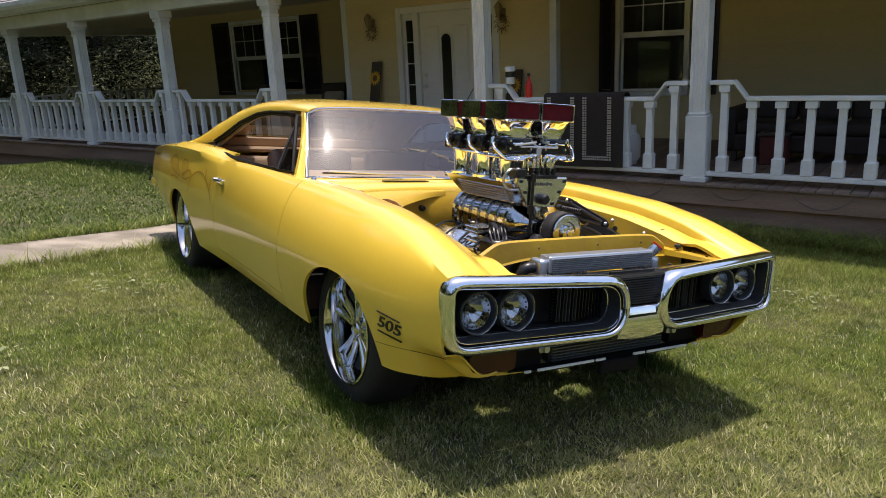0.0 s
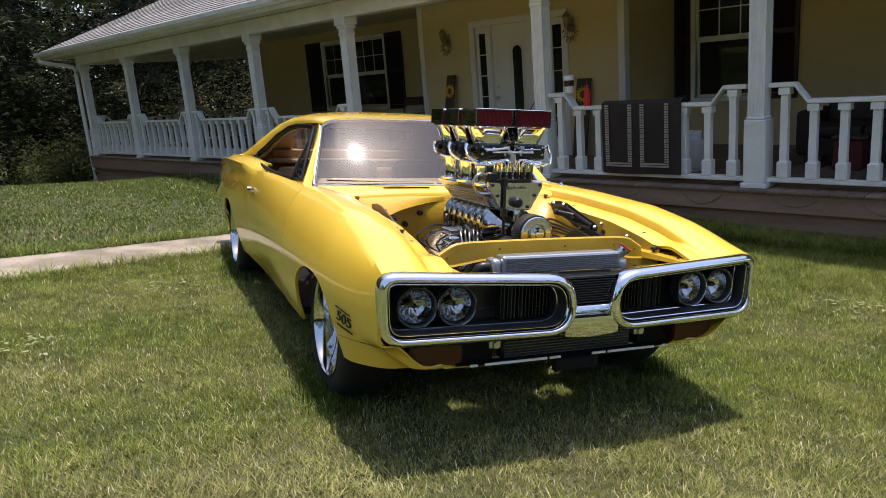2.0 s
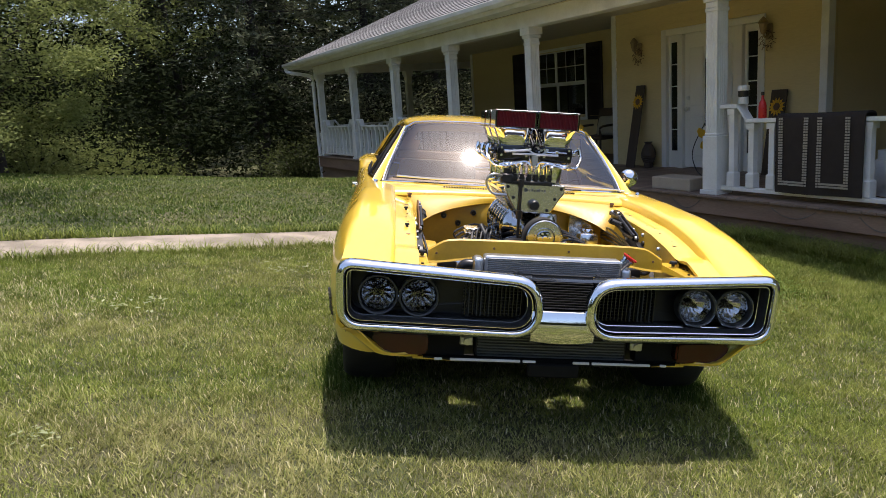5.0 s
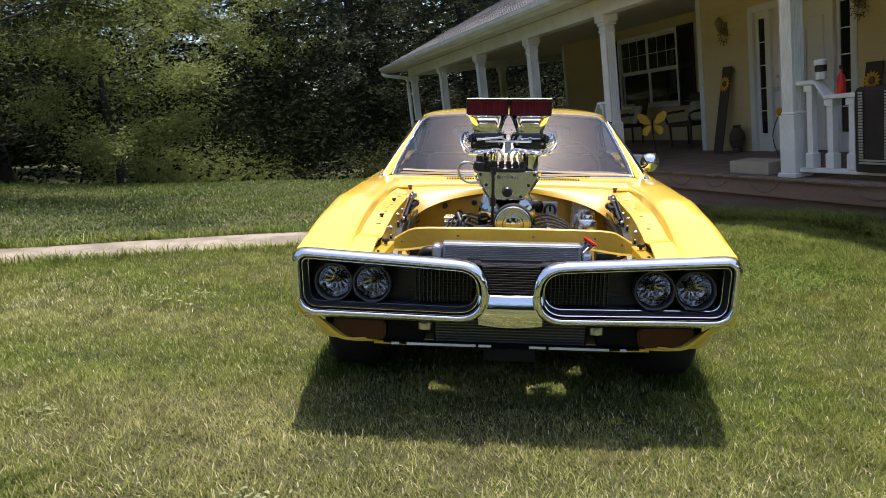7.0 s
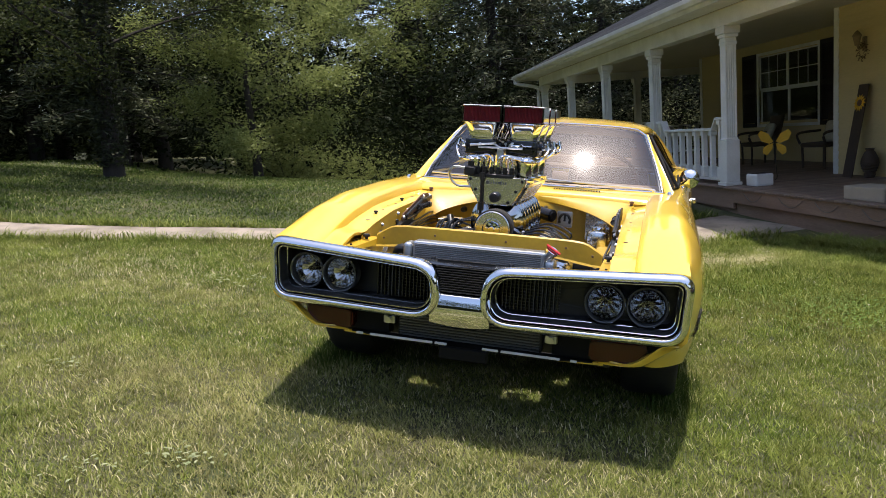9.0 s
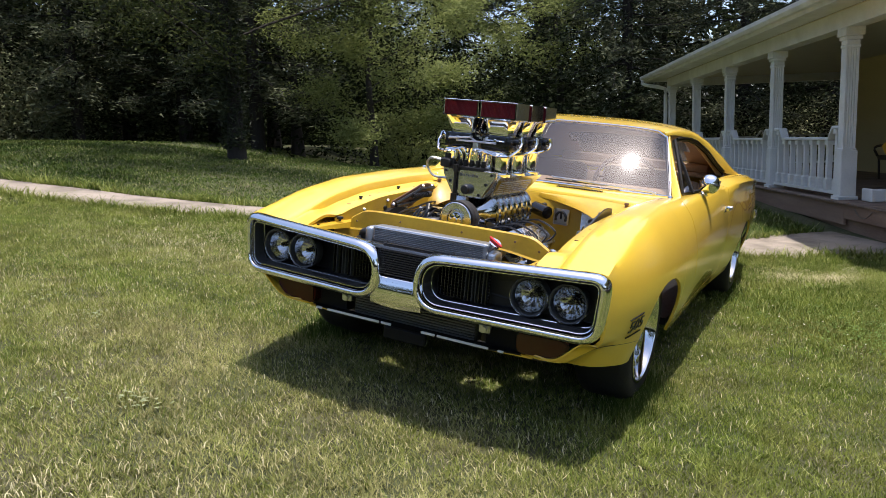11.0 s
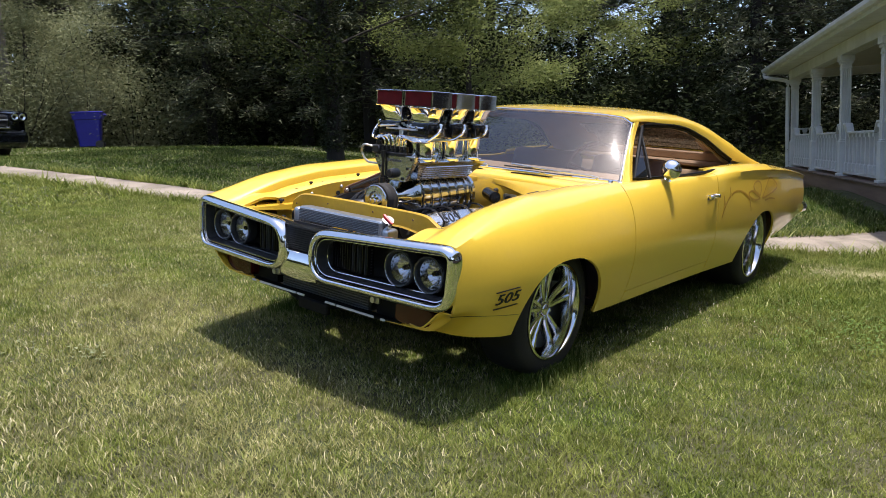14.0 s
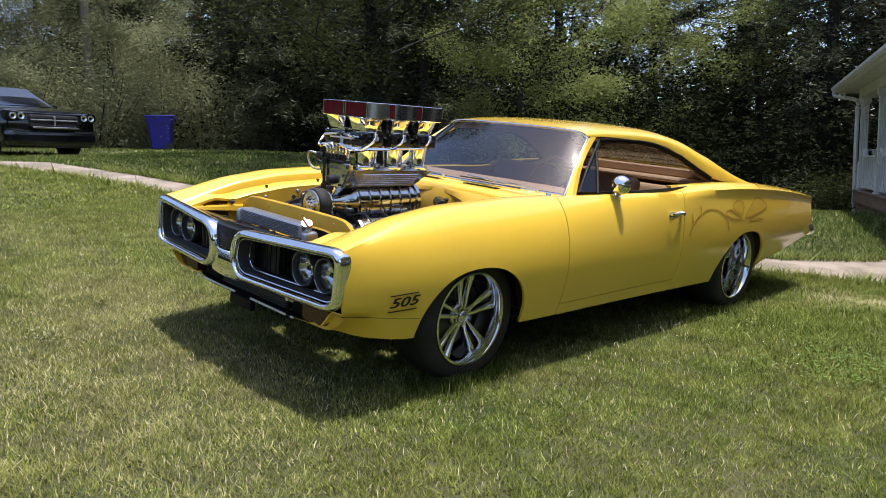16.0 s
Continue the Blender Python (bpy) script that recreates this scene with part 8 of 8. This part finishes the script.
jar = thing("jar_lantern", "white and black jar candle standing on the porch rail", "candle jar")
bm = bmesh.new()
lathe(bm, [(0.001, 0.0), (0.05, 0.0), (0.052, 0.01), (0.05, 0.075)], (-2.72, RAIL_Y, HIGH), "z", 20)
part("base", bm, WHITE_PAINT, jar, smooth=True)
bm = bmesh.new()
lathe(bm, [(0.05, 0.075), (0.056, 0.08), (0.056, 0.135), (0.05, 0.14)], (-2.72, RAIL_Y, HIGH), "z", 20)
part("dark_band", bm, BLACK, jar, smooth=True)
bm = bmesh.new()
lathe(bm, [(0.05, 0.14), (0.06, 0.142), (0.062, 0.185), (0.055, 0.195), (0.001, 0.197)], (-2.72, RAIL_Y, HIGH), "z", 20)
part("lid", bm, WHITE_PAINT, jar, smooth=True)


def leaning_board(x, y, height, width, lean, label):
    b = thing("welcome_board", label, "board")
    bm = bmesh.new()
    box(bm, -width / 2, width / 2, -0.012, 0.012, 0, height, 0.006)
    part("plank", bm, WOOD_DARK, b)
    bm = bmesh.new()
    for ring, r, tilt in ((14, 0.10, 0.0), (12, 0.075, 0.2)):
        for k in range(ring):
            a = 2 * math.pi * (k + 0.5 * (ring == 12)) / ring
            c, s = math.cos(a), math.sin(a)
            pts = [(0.04 * c, -0.02, 0.04 * s), (0.085 * c * r / 0.1 - 0.018 * s, -0.026 - tilt * 0.05, 0.085 * s * r / 0.1 + 0.018 * c), (1.25 * r * c, -0.02, 1.25 * r * s), (0.085 * c * r / 0.1 + 0.018 * s, -0.026 - tilt * 0.05, 0.085 * s * r / 0.1 - 0.018 * c)]
            bm.faces.new([bm.verts.new(Vector(p) + Vector((0, 0, height * 0.8))) for p in pts])
    part("petals", bm, YELLOW_FABRIC, b, "faded yellow petals")
    bm = bmesh.new()
    lathe(bm, [(0.001, -0.045), (0.03, -0.042), (0.045, -0.03), (0.05, -0.015)], (0, 0, height * 0.8), "y", 18)
    part("flower_heart", bm, BROWN, b, smooth=True)
    b.matrix_world = pose(x, y, FLOOR_Z, -lean, 0, 0)
    return b


leaning_board(-6.30, 6.22, 1.32, 0.20, 11, "tall dark welcome board with a sunflower leaning on the wall")
leaning_board(-3.72, 6.32, 1.12, 0.24, 9, "dark board with a sunflower leaning on the wall")

bt = thing("bottle", "red glass bottle standing on the porch rail", "bottle")
bm = bmesh.new()
lathe(bm, [(0.001, 0.0), (0.04, 0.0), (0.042, 0.01), (0.04, 0.13), (0.03, 0.17), (0.014, 0.20), (0.013, 0.24)], (-2.475, RAIL_Y, LOW), "z", 20)
part("glass_body", bm, RED, bt, smooth=True)
bm = bmesh.new()
lathe(bm, [(0.015, 0.235), (0.017, 0.24), (0.017, 0.27), (0.001, 0.272)], (-2.475, RAIL_Y, LOW), "z", 14)
part("cap", bm, BLACK, bt, smooth=True)

step = thing("stone_step", "pale cast stone step lying on the porch floor", "step")
bm = bmesh.new()
box(bm, -4.05, -3.42, 4.60, 4.92, FLOOR_Z, FLOOR_Z + 0.15, 0.012, seg=2)
part("block", bm, STONE, step)


def sconce(x):
    s = thing("wall_lamp", "weathered brass wall lantern with a dried twig wreath", "wall lamp", group="wall lamps beside the door")
    bm = bmesh.new()
    box(bm, x - 0.05, x + 0.05, DOOR_Y - 0.03, DOOR_Y - 0.014, 1.92, 2.12, 0.01)
    part("wall_plate", bm, DULL_BRASS, s)
    bm = bmesh.new()
    tube(bm, bend([(x, DOOR_Y - 0.03, 2.0), (x, DOOR_Y - 0.10, 1.95), (x, DOOR_Y - 0.14, 2.0)], 5), 0.012, 8)
    part("arm", bm, DULL_BRASS, s, smooth=True)
    bm = bmesh.new()
    for k in range(40):
        a = 2 * math.pi * k / 40
        p = Vector((x + 0.085 * math.cos(a), DOOR_Y - 0.045, 1.93 + 0.10 * math.sin(a)))
        q = p + Vector((0.05 * math.cos(1.7 * k), -0.03 * abs(math.sin(2.3 * k)), 0.05 * math.sin(1.7 * k) - 0.02))
        tube(bm, [p, p.lerp(q, 0.5) + Vector((0, -0.012, 0.006)), q], 0.004, 4)
    part("wreath", bm, DRIED, s, "dried twig wreath")
    bm = bmesh.new()
    lathe(bm, [(0.001, 1.99), (0.03, 2.0), (0.055, 2.12), (0.065, 2.13), (0.05, 2.16), (0.015, 2.2), (0.001, 2.21)], (x, DOOR_Y - 0.14, 0), "z", 8)
    part("lantern", bm, DULL_BRASS, s)
    return s


sconce(-6.38)
sconce(-3.93)

pot = thing("planter", "white square planter on the porch floor", "planter")
bm = bmesh.new()
box(bm, -6.42, -6.14, 4.76, 5.02, FLOOR_Z, FLOOR_Z + 0.17, 0.02, seg=2)
part("tub", bm, WHITE_PAINT, pot)
bm = bmesh.new()
box(bm, -6.39, -6.17, 4.79, 4.99, FLOOR_Z + 0.165, FLOOR_Z + 0.175)
part("earth", bm, MULCH, pot)


def butterfly(x, y, z, s, turn, label, rod=None):
    """A fabric butterfly with two pairs of wings on a thin rod."""
    b = thing("garden_butterfly", label, "ornament")
    for side in (1, -1):
        for pts in ([(0.02, 0.02), (0.10, 0.16), (0.22, 0.22), (0.27, 0.16), (0.22, 0.04), (0.08, -0.02)], [(0.02, -0.01), (0.10, -0.03), (0.18, -0.08), (0.19, -0.18), (0.12, -0.22), (0.04, -0.12)]):
            bm = bmesh.new()
            prism(bm, [(side * p[0] * s, p[1] * s) for p in pts], -0.006, 0.006, "y")
            w = part("wing", bm, YELLOW_FABRIC, b)
    bm = bmesh.new()
    tube(bm, [(0, -0.01, -0.2 * s), (0, -0.012, 0.1 * s)], 0.014, 8)
    part("body", bm, BLACK, b, smooth=True)
    bm = bmesh.new()
    tube(bm, bend(rod or [(0, 0, -0.18 * s), (0.03, 0.02, -0.5), (0.0, 0.05, FLOOR_Z - z)], 5), 0.006, 6)
    part("rod", bm, BLACK, b, smooth=True)
    b.matrix_world = pose(x, y, z, 0, 0, turn)


butterfly(-6.85, 5.45, 0.72, 0.85, 55, "yellow fabric butterfly on a thin rod on the porch")
butterfly(-3.49, 4.98, 0.76, 0.6, 80, "yellow fabric butterfly on a bent rod by the door",
          rod=[(0.06, 0.0, 0.33), (-0.02, 0.11, 0.10), (-0.04, 0.24, -0.12), (-0.04, 0.25, -0.27), (-0.03, 0.16, -0.42), (0.0, 0.0, -0.50), (0.03, -0.06, FLOOR_Z - 0.76)])

# porch chair and table in the shade below the window
def chair(x, y, turn):
    c = thing("porch_chair", "dark wicker porch chair in the shade", "chair", group="chairs on the porch")
    bm = bmesh.new()
    box(bm, -0.28, 0.28, -0.26, 0.26, 0.36, 0.44, 0.03, seg=2)
    part("seat", bm, WOOD_DARK, c)
    bm = bmesh.new()
    box(bm, -0.28, 0.28, -0.03, 0.03, 0, 0.55, 0.025, m=pose(0, 0.27, 0.40, -12, 0, 0), seg=2)
    part("backrest", bm, WOOD_DARK, c)
    for sx in (-1, 1):
        bm = bmesh.new()
        tube(bm, bend([(sx * 0.28, -0.25, 0.42), (sx * 0.30, -0.27, 0.60), (sx * 0.30, 0.2, 0.63)], 5), 0.022, 8)
        part("armrest", bm, WOOD_DARK, c, smooth=True)
        for sy in (-1, 1):
            bm = bmesh.new()
            cyl(bm, (sx * 0.24, sy * 0.22, 0), (sx * 0.25, sy * 0.23, 0.37), 0.02)
            part("leg", bm, WOOD_DARK, c)
    c.matrix_world = pose(x, y, FLOOR_Z, 0, 0, turn)


chair(-8.3, 7.2, 10)
chair(-10.4, 7.2, -8)

tank = thing("gas_cylinder", "white steel gas cylinder standing in the porch recess", "gas cylinder")
bm = bmesh.new()
lathe(bm, [(0.001, 0.03), (0.13, 0.04), (0.155, 0.09), (0.155, 0.30), (0.13, 0.36), (0.05, 0.385), (0.001, 0.39)], (-1.62, 5.5, FLOOR_Z), "z", 24)
part("vessel", bm, WHITE_PAINT, tank, smooth=True)
bm = bmesh.new()
lathe(bm, [(0.11, 0.36), (0.11, 0.46), (0.104, 0.46), (0.104, 0.36)], (-1.62, 5.5, FLOOR_Z), "z", 20)
part("collar", bm, WHITE_PAINT, tank, smooth=True)
bm = bmesh.new()
lathe(bm, [(0.115, 0.0), (0.115, 0.06), (0.108, 0.06), (0.108, 0.0)], (-1.62, 5.5, FLOOR_Z), "z", 20)
part("foot_ring", bm, WHITE_PAINT, tank, smooth=True)

# ---- far things: the blue bin and the dark saloon on the drive ----
BIN_BLUE = material("blue_plastic", (0.018, 0.016, 0.26), 0.45, var=0.12, scale=4, fine=40)
bn = thing("wheelie_bin", "dark blue plastic wheeled bin with its lid shut", "bin")
bm = bmesh.new()
rings = []
for z, hx, hy in ((0.06, 0.24, 0.27), (0.75, 0.29, 0.34), (0.80, 0.29, 0.34), (0.81, 0.33, 0.38), (0.98, 0.34, 0.39)):
    rings.append([bm.verts.new((px, py, z)) for px, py in rounded(2 * hx, 2 * hy, 0.06, 3)])
for p, q in zip(rings, rings[1:]):
    for j in range(len(p)):
        bm.faces.new((p[j], p[(j + 1) % len(p)], q[(j + 1) % len(p)], q[j]))
bm.faces.new(rings[0][::-1])
part("tub", bm, BIN_BLUE, bn)
bm = bmesh.new()
box(bm, -0.36, 0.36, -0.41, 0.43, 0.98, 1.03, 0.02, seg=2)
part("lid", bm, BIN_BLUE, bn)
for s in (-1, 1):
    bm = bmesh.new()
    lathe(bm, [(0.001, -0.03), (0.10, -0.03), (0.11, 0.0), (0.10, 0.03), (0.001, 0.03)], (s * 0.27, 0.26, 0.11), "x", 16)
    part("wheel", bm, BLACK, bn, smooth=True)
bm = bmesh.new()
tube(bm, [(-0.25, 0.40, 0.92), (-0.25, 0.46, 0.94), (0.25, 0.46, 0.94), (0.25, 0.40, 0.92)], 0.018, 6)
part("handle", bm, BIN_BLUE, bn)
BIN_AT = (-13.7, -14.3)
bn.matrix_world = pose(*BIN_AT, float(ground_z(*BIN_AT)), 0, 0, 35)

SALOON = material("dark_blue_black_paint", (0.004, 0.005, 0.007), 0.12, var=0.1, coat=1.0)
sal = thing("saloon_car", "black four-door saloon parked on the drive", "car")
prof = [(-2.5, 0.35), (-2.52, 0.60), (-2.44, 0.84), (-2.25, 0.93), (-1.3, 1.02), (-0.55, 1.42), (0.2, 1.50), (1.0, 1.44), (1.85, 1.05), (2.4, 1.0), (2.5, 0.7), (2.45, 0.35)]


def saloon_half(y, z):
    w = 0.95 - 0.14 * abs(y / 2.5) ** 4
    return w - (0.05 if z < 0.45 else 0) - max(0, z - 0.95) * 0.55


body_z = table(*[(p[0], p[1]) for p in prof[2:11]], blur=0.15)
rows = []
for y in np.linspace(-2.45, 2.45, 50):
    top = min(0.99, body_z(y))
    row = [(-saloon_half(y, z) * (1 if z < top - 0.03 else 0.96), y, z) for z in np.linspace(0.20, top, 8)]
    row += [(x * saloon_half(y, top) * 0.96, y, top + 0.012) for x in np.linspace(-0.9, 0.9, 9)]
    row += [(saloon_half(y, z) * (1 if z < top - 0.03 else 0.96), y, z) for z in np.linspace(top, 0.20, 8)]
    rows.append(row)
v, f = sheet(rows)
raw("body", v, [q[::-1] for q in f], SALOON, sal, smooth=True, autosmooth=45)
rows = [[(x, -2.51 + 0.16 * abs(x / 0.92) ** 4 + 0.10 * float(ease(0.7, 0.92, z)) + 0.03 * float(ease(0.35, 0.2, z)), z) for x in np.linspace(-0.92, 0.92, 15)] for z in np.linspace(0.20, 0.90, 9)]
v, f = sheet(rows)
raw("front_fascia", v, f, SALOON, sal, smooth=True)
rows = []
for y in np.linspace(-1.3, 1.9, 34):
    top = body_z(y)
    w = 0.83
    rows.append([(-w, y, 0.95)] + [(-(w - (z - 0.95) * 0.45), y, z) for z in np.linspace(0.96, max(0.97, top - 0.04), 5)] + [(x * (w - (top - 0.95) * 0.5), y, top) for x in np.linspace(-0.85, 0.85, 7)]
                + [((w - (z - 0.95) * 0.45), y, z) for z in np.linspace(max(0.97, top - 0.04), 0.96, 5)] + [(w, y, 0.95)])
v, f = sheet(rows)
raw("cabin", v, [q[::-1] for q in f], SALOON, sal, smooth=True, autosmooth=45)
rows = [[(x * (0.74 - 0.16 * t), -1.28 + 0.70 * t, 1.005 + 0.40 * t + 0.012) for x in np.linspace(-1, 1, 9)] for t in np.linspace(0, 1, 6)]
v, f = sheet(rows)
raw("windscreen", v, [q[::-1] for q in f], glass("saloon_glass", (0.75, 0.78, 0.8), 0.3, 0.0, 4.5, 0.7), sal, smooth=True)
for s in (-1, 1):
    bm = bmesh.new()
    prism(bm, [(s * 0.53, 0.70), (s * 0.53, 0.80), (s * 0.62, 0.86), (s * 0.88, 0.88), (s * 0.90, 0.74), (s * 0.80, 0.70)], -2.50, -2.26, "y")
    bmesh.ops.bevel(bm, geom=bm.edges[:], offset=0.02, segments=2, affect="EDGES")
    hl = part("headlamp", bm, BLACK_GLOSS, sal)
    for x in (0.62, 0.77):
        part("lamp_bowl", lathe(bmesh.new(), [(0.062, -0.01), (0.066, -0.02), (0.058, -0.022), (0.030, 0.0), (0.001, 0.004)], (s * x, -2.50, 0.785), "y", 20), CHROME, hl, smooth=True)
    bm = bmesh.new()
    box(bm, s * 0.93 - 0.04, s * 0.93 + 0.11, -0.95, -0.80, 0.98, 1.10, 0.03, seg=2)
    part("door_mirror", bm, SALOON, sal)
    for y in (-1.55, 1.5):
        bm = bmesh.new()
        lathe(bm, [(0.001, -0.1), (0.34, -0.1), (0.36, -0.05), (0.36, 0.08), (0.33, 0.1), (0.24, 0.09), (0.22, 0.05), (0.001, 0.06)], (s * 0.86, y, 0.36), "x", 28, sign=s)
        part("wheel", bm, RUBBER, sal, smooth=True)
bm = bmesh.new()
box(bm, -0.48, 0.48, -2.535, -2.45, 0.60, 0.82, 0.04, seg=2)
gr = part("grille", bm, BLACK, sal)
for z in (0.645, 0.685, 0.765):
    bm = bmesh.new()
    box(bm, -0.45, 0.45, -2.552, -2.52, z, z + 0.010, 0.003)
    part("grille_bar", bm, BLACK_GLOSS, gr)
bm = bmesh.new()
box(bm, -0.46, 0.46, -2.556, -2.52, 0.715, 0.735, 0.004)
box(bm, -0.014, 0.014, -2.555, -2.52, 0.62, 0.80, 0.004)
part("cross_bar", bm, ALUMINIUM, gr)
bm = bmesh.new()
box(bm, -0.46, 0.46, -2.60, -2.54, 0.565, 0.595, 0.006)
part("chrome_strip", bm, CHROME, gr)
bm = bmesh.new()
box(bm, -0.89, 0.89, -2.535, -2.20, 0.20, 0.56, 0.12, seg=4)
part("bumper", bm, SALOON, sal)
SAL_AT = (-7.15, -12.9)
sal.matrix_world = pose(*SAL_AT, float(ground_z(*SAL_AT)) - 0.05, 2.5, 0, 171)

# made-up settees fill the dark band behind the porch rail, with a crate and clutter
SETTEE = material("dark_brown_settee", (0.022, 0.014, 0.010), 0.7, var=0.3, scale=6, fine=80, bump=0.15)


def settee(x, y, width, turn):
    c = thing("porch_settee", "made-up near-black settee filling the dark band behind the rail", "settee", group="settees on the porch")
    bm = bmesh.new()
    box(bm, -width / 2, width / 2, -0.38, 0.36, 0.12, 0.32, 0.03, seg=2)
    part("base", bm, SETTEE, c)
    n = max(2, round(width / 0.65))
    for k in range(n):
        a, b = -width / 2 + 0.12 + (width - 0.24) * k / n, -width / 2 + 0.12 + (width - 0.24) * (k + 1) / n
        bm = bmesh.new()
        box(bm, a + 0.005, b - 0.005, -0.40, 0.22, 0.32, 0.46, 0.05, seg=3)
        part("seat_cushion", bm, SETTEE, c, smooth=True)
        bm = bmesh.new()
        box(bm, a + 0.005, b - 0.005, -0.09, 0.09, 0.0, 0.27, 0.06, m=pose(0, 0.27, 0.42, -12, 0, 0), seg=3)
        part("back_cushion", bm, SETTEE, c, smooth=True)
    for s in (-1, 1):
        bm = bmesh.new()
        box(bm, s * (width / 2 - 0.06) - 0.07, s * (width / 2 - 0.06) + 0.07, -0.40, 0.38, 0.12, 0.62, 0.05, seg=3)
        part("armrest", bm, SETTEE, c, smooth=True)
        for sy in (-0.3, 0.3):
            bm = bmesh.new()
            box(bm, s * (width / 2 - 0.1) - 0.03, s * (width / 2 - 0.1) + 0.03, sy - 0.03, sy + 0.03, 0.0, 0.12, 0.004)
            part("foot", bm, WOOD_DARK, c)
    c.matrix_world = pose(x, y, FLOOR_Z, 0, 0, turn)


settee(0.55, 6.4, 2.4, 0)
settee(3.1, 6.4, 2.4, 0)
MAROON = material("maroon_crate_paint", (0.10, 0.018, 0.014), 0.7, var=0.25, scale=6, fine=60)
crate = thing("crate", "dull maroon crate on the porch behind the rail", "crate")
bm = bmesh.new()
box(bm, -0.22, 0.06, 5.85, 6.15, FLOOR_Z, FLOOR_Z + 0.32, 0.01)
part("body", bm, MAROON, crate)
bm = bmesh.new()
box(bm, -0.24, 0.08, 5.83, 6.17, FLOOR_Z + 0.32, FLOOR_Z + 0.36, 0.01)
part("lid", bm, WOOD_DARK, crate)
vase = thing("floor_vase", "dark ribbed floor vase beside the welcome board", "vase")
bm = bmesh.new()
prof_v = [(0.001, 0.0), (0.06, 0.0), (0.075, 0.04)]
for k in range(9):
    u = k / 8
    r = 0.075 + 0.045 * math.sin(math.pi * u)
    prof_v += [(r, 0.06 + 0.28 * u), (r - 0.008, 0.06 + 0.28 * u + 0.016)]
prof_v += [(0.05, 0.38), (0.065, 0.41), (0.055, 0.41), (0.04, 0.38)]
lathe(bm, prof_v, (-6.02, 6.36, FLOOR_Z), "z", 24)
part("vessel", bm, WOOD_DARK, vase, smooth=True)
CUSHION = material("pale_cushion", (0.42, 0.38, 0.28), 0.9, var=0.2, scale=8, fine=90, bump=0.1)
for x, y, turn in ((-8.15, 7.25, 20), (-10.2, 7.2, -15)):
    cu = thing("cushion", "pale beige cushion lying on a porch chair", "cushion", group="cushions on the porch chairs")
    bm = bmesh.new()
    box(bm, -0.2, 0.2, -0.06, 0.06, 0.0, 0.38, 0.055, seg=3)
    part("cover", bm, CUSHION, cu, smooth=True)
    cu.matrix_world = pose(x, y, FLOOR_Z + 0.44, -25, 0, turn)
# thin cord looped along the face of the porch
for k, x in enumerate((-6.0, -5.15, -4.4, -3.6, -2.2, -1.25, -0.35, 0.4, 1.15, 1.9)):
    cd = thing("hanging_cord", "thin pale cord looped along the porch skirt", "cord", group="cords along the porch skirt")
    bm = bmesh.new()
    w, d = 0.46 + 0.05 * math.sin(2 * k), 0.10 + 0.02 * math.sin(3 * k)
    tube(bm, [(x + w * t, 4.494, FLOOR_Z - 0.06 - d * 4 * t * (1 - t)) for t in np.linspace(0, 1, 13)], 0.004, 5)
    part("loop", bm, GREY_WOOD, cd, smooth=True)
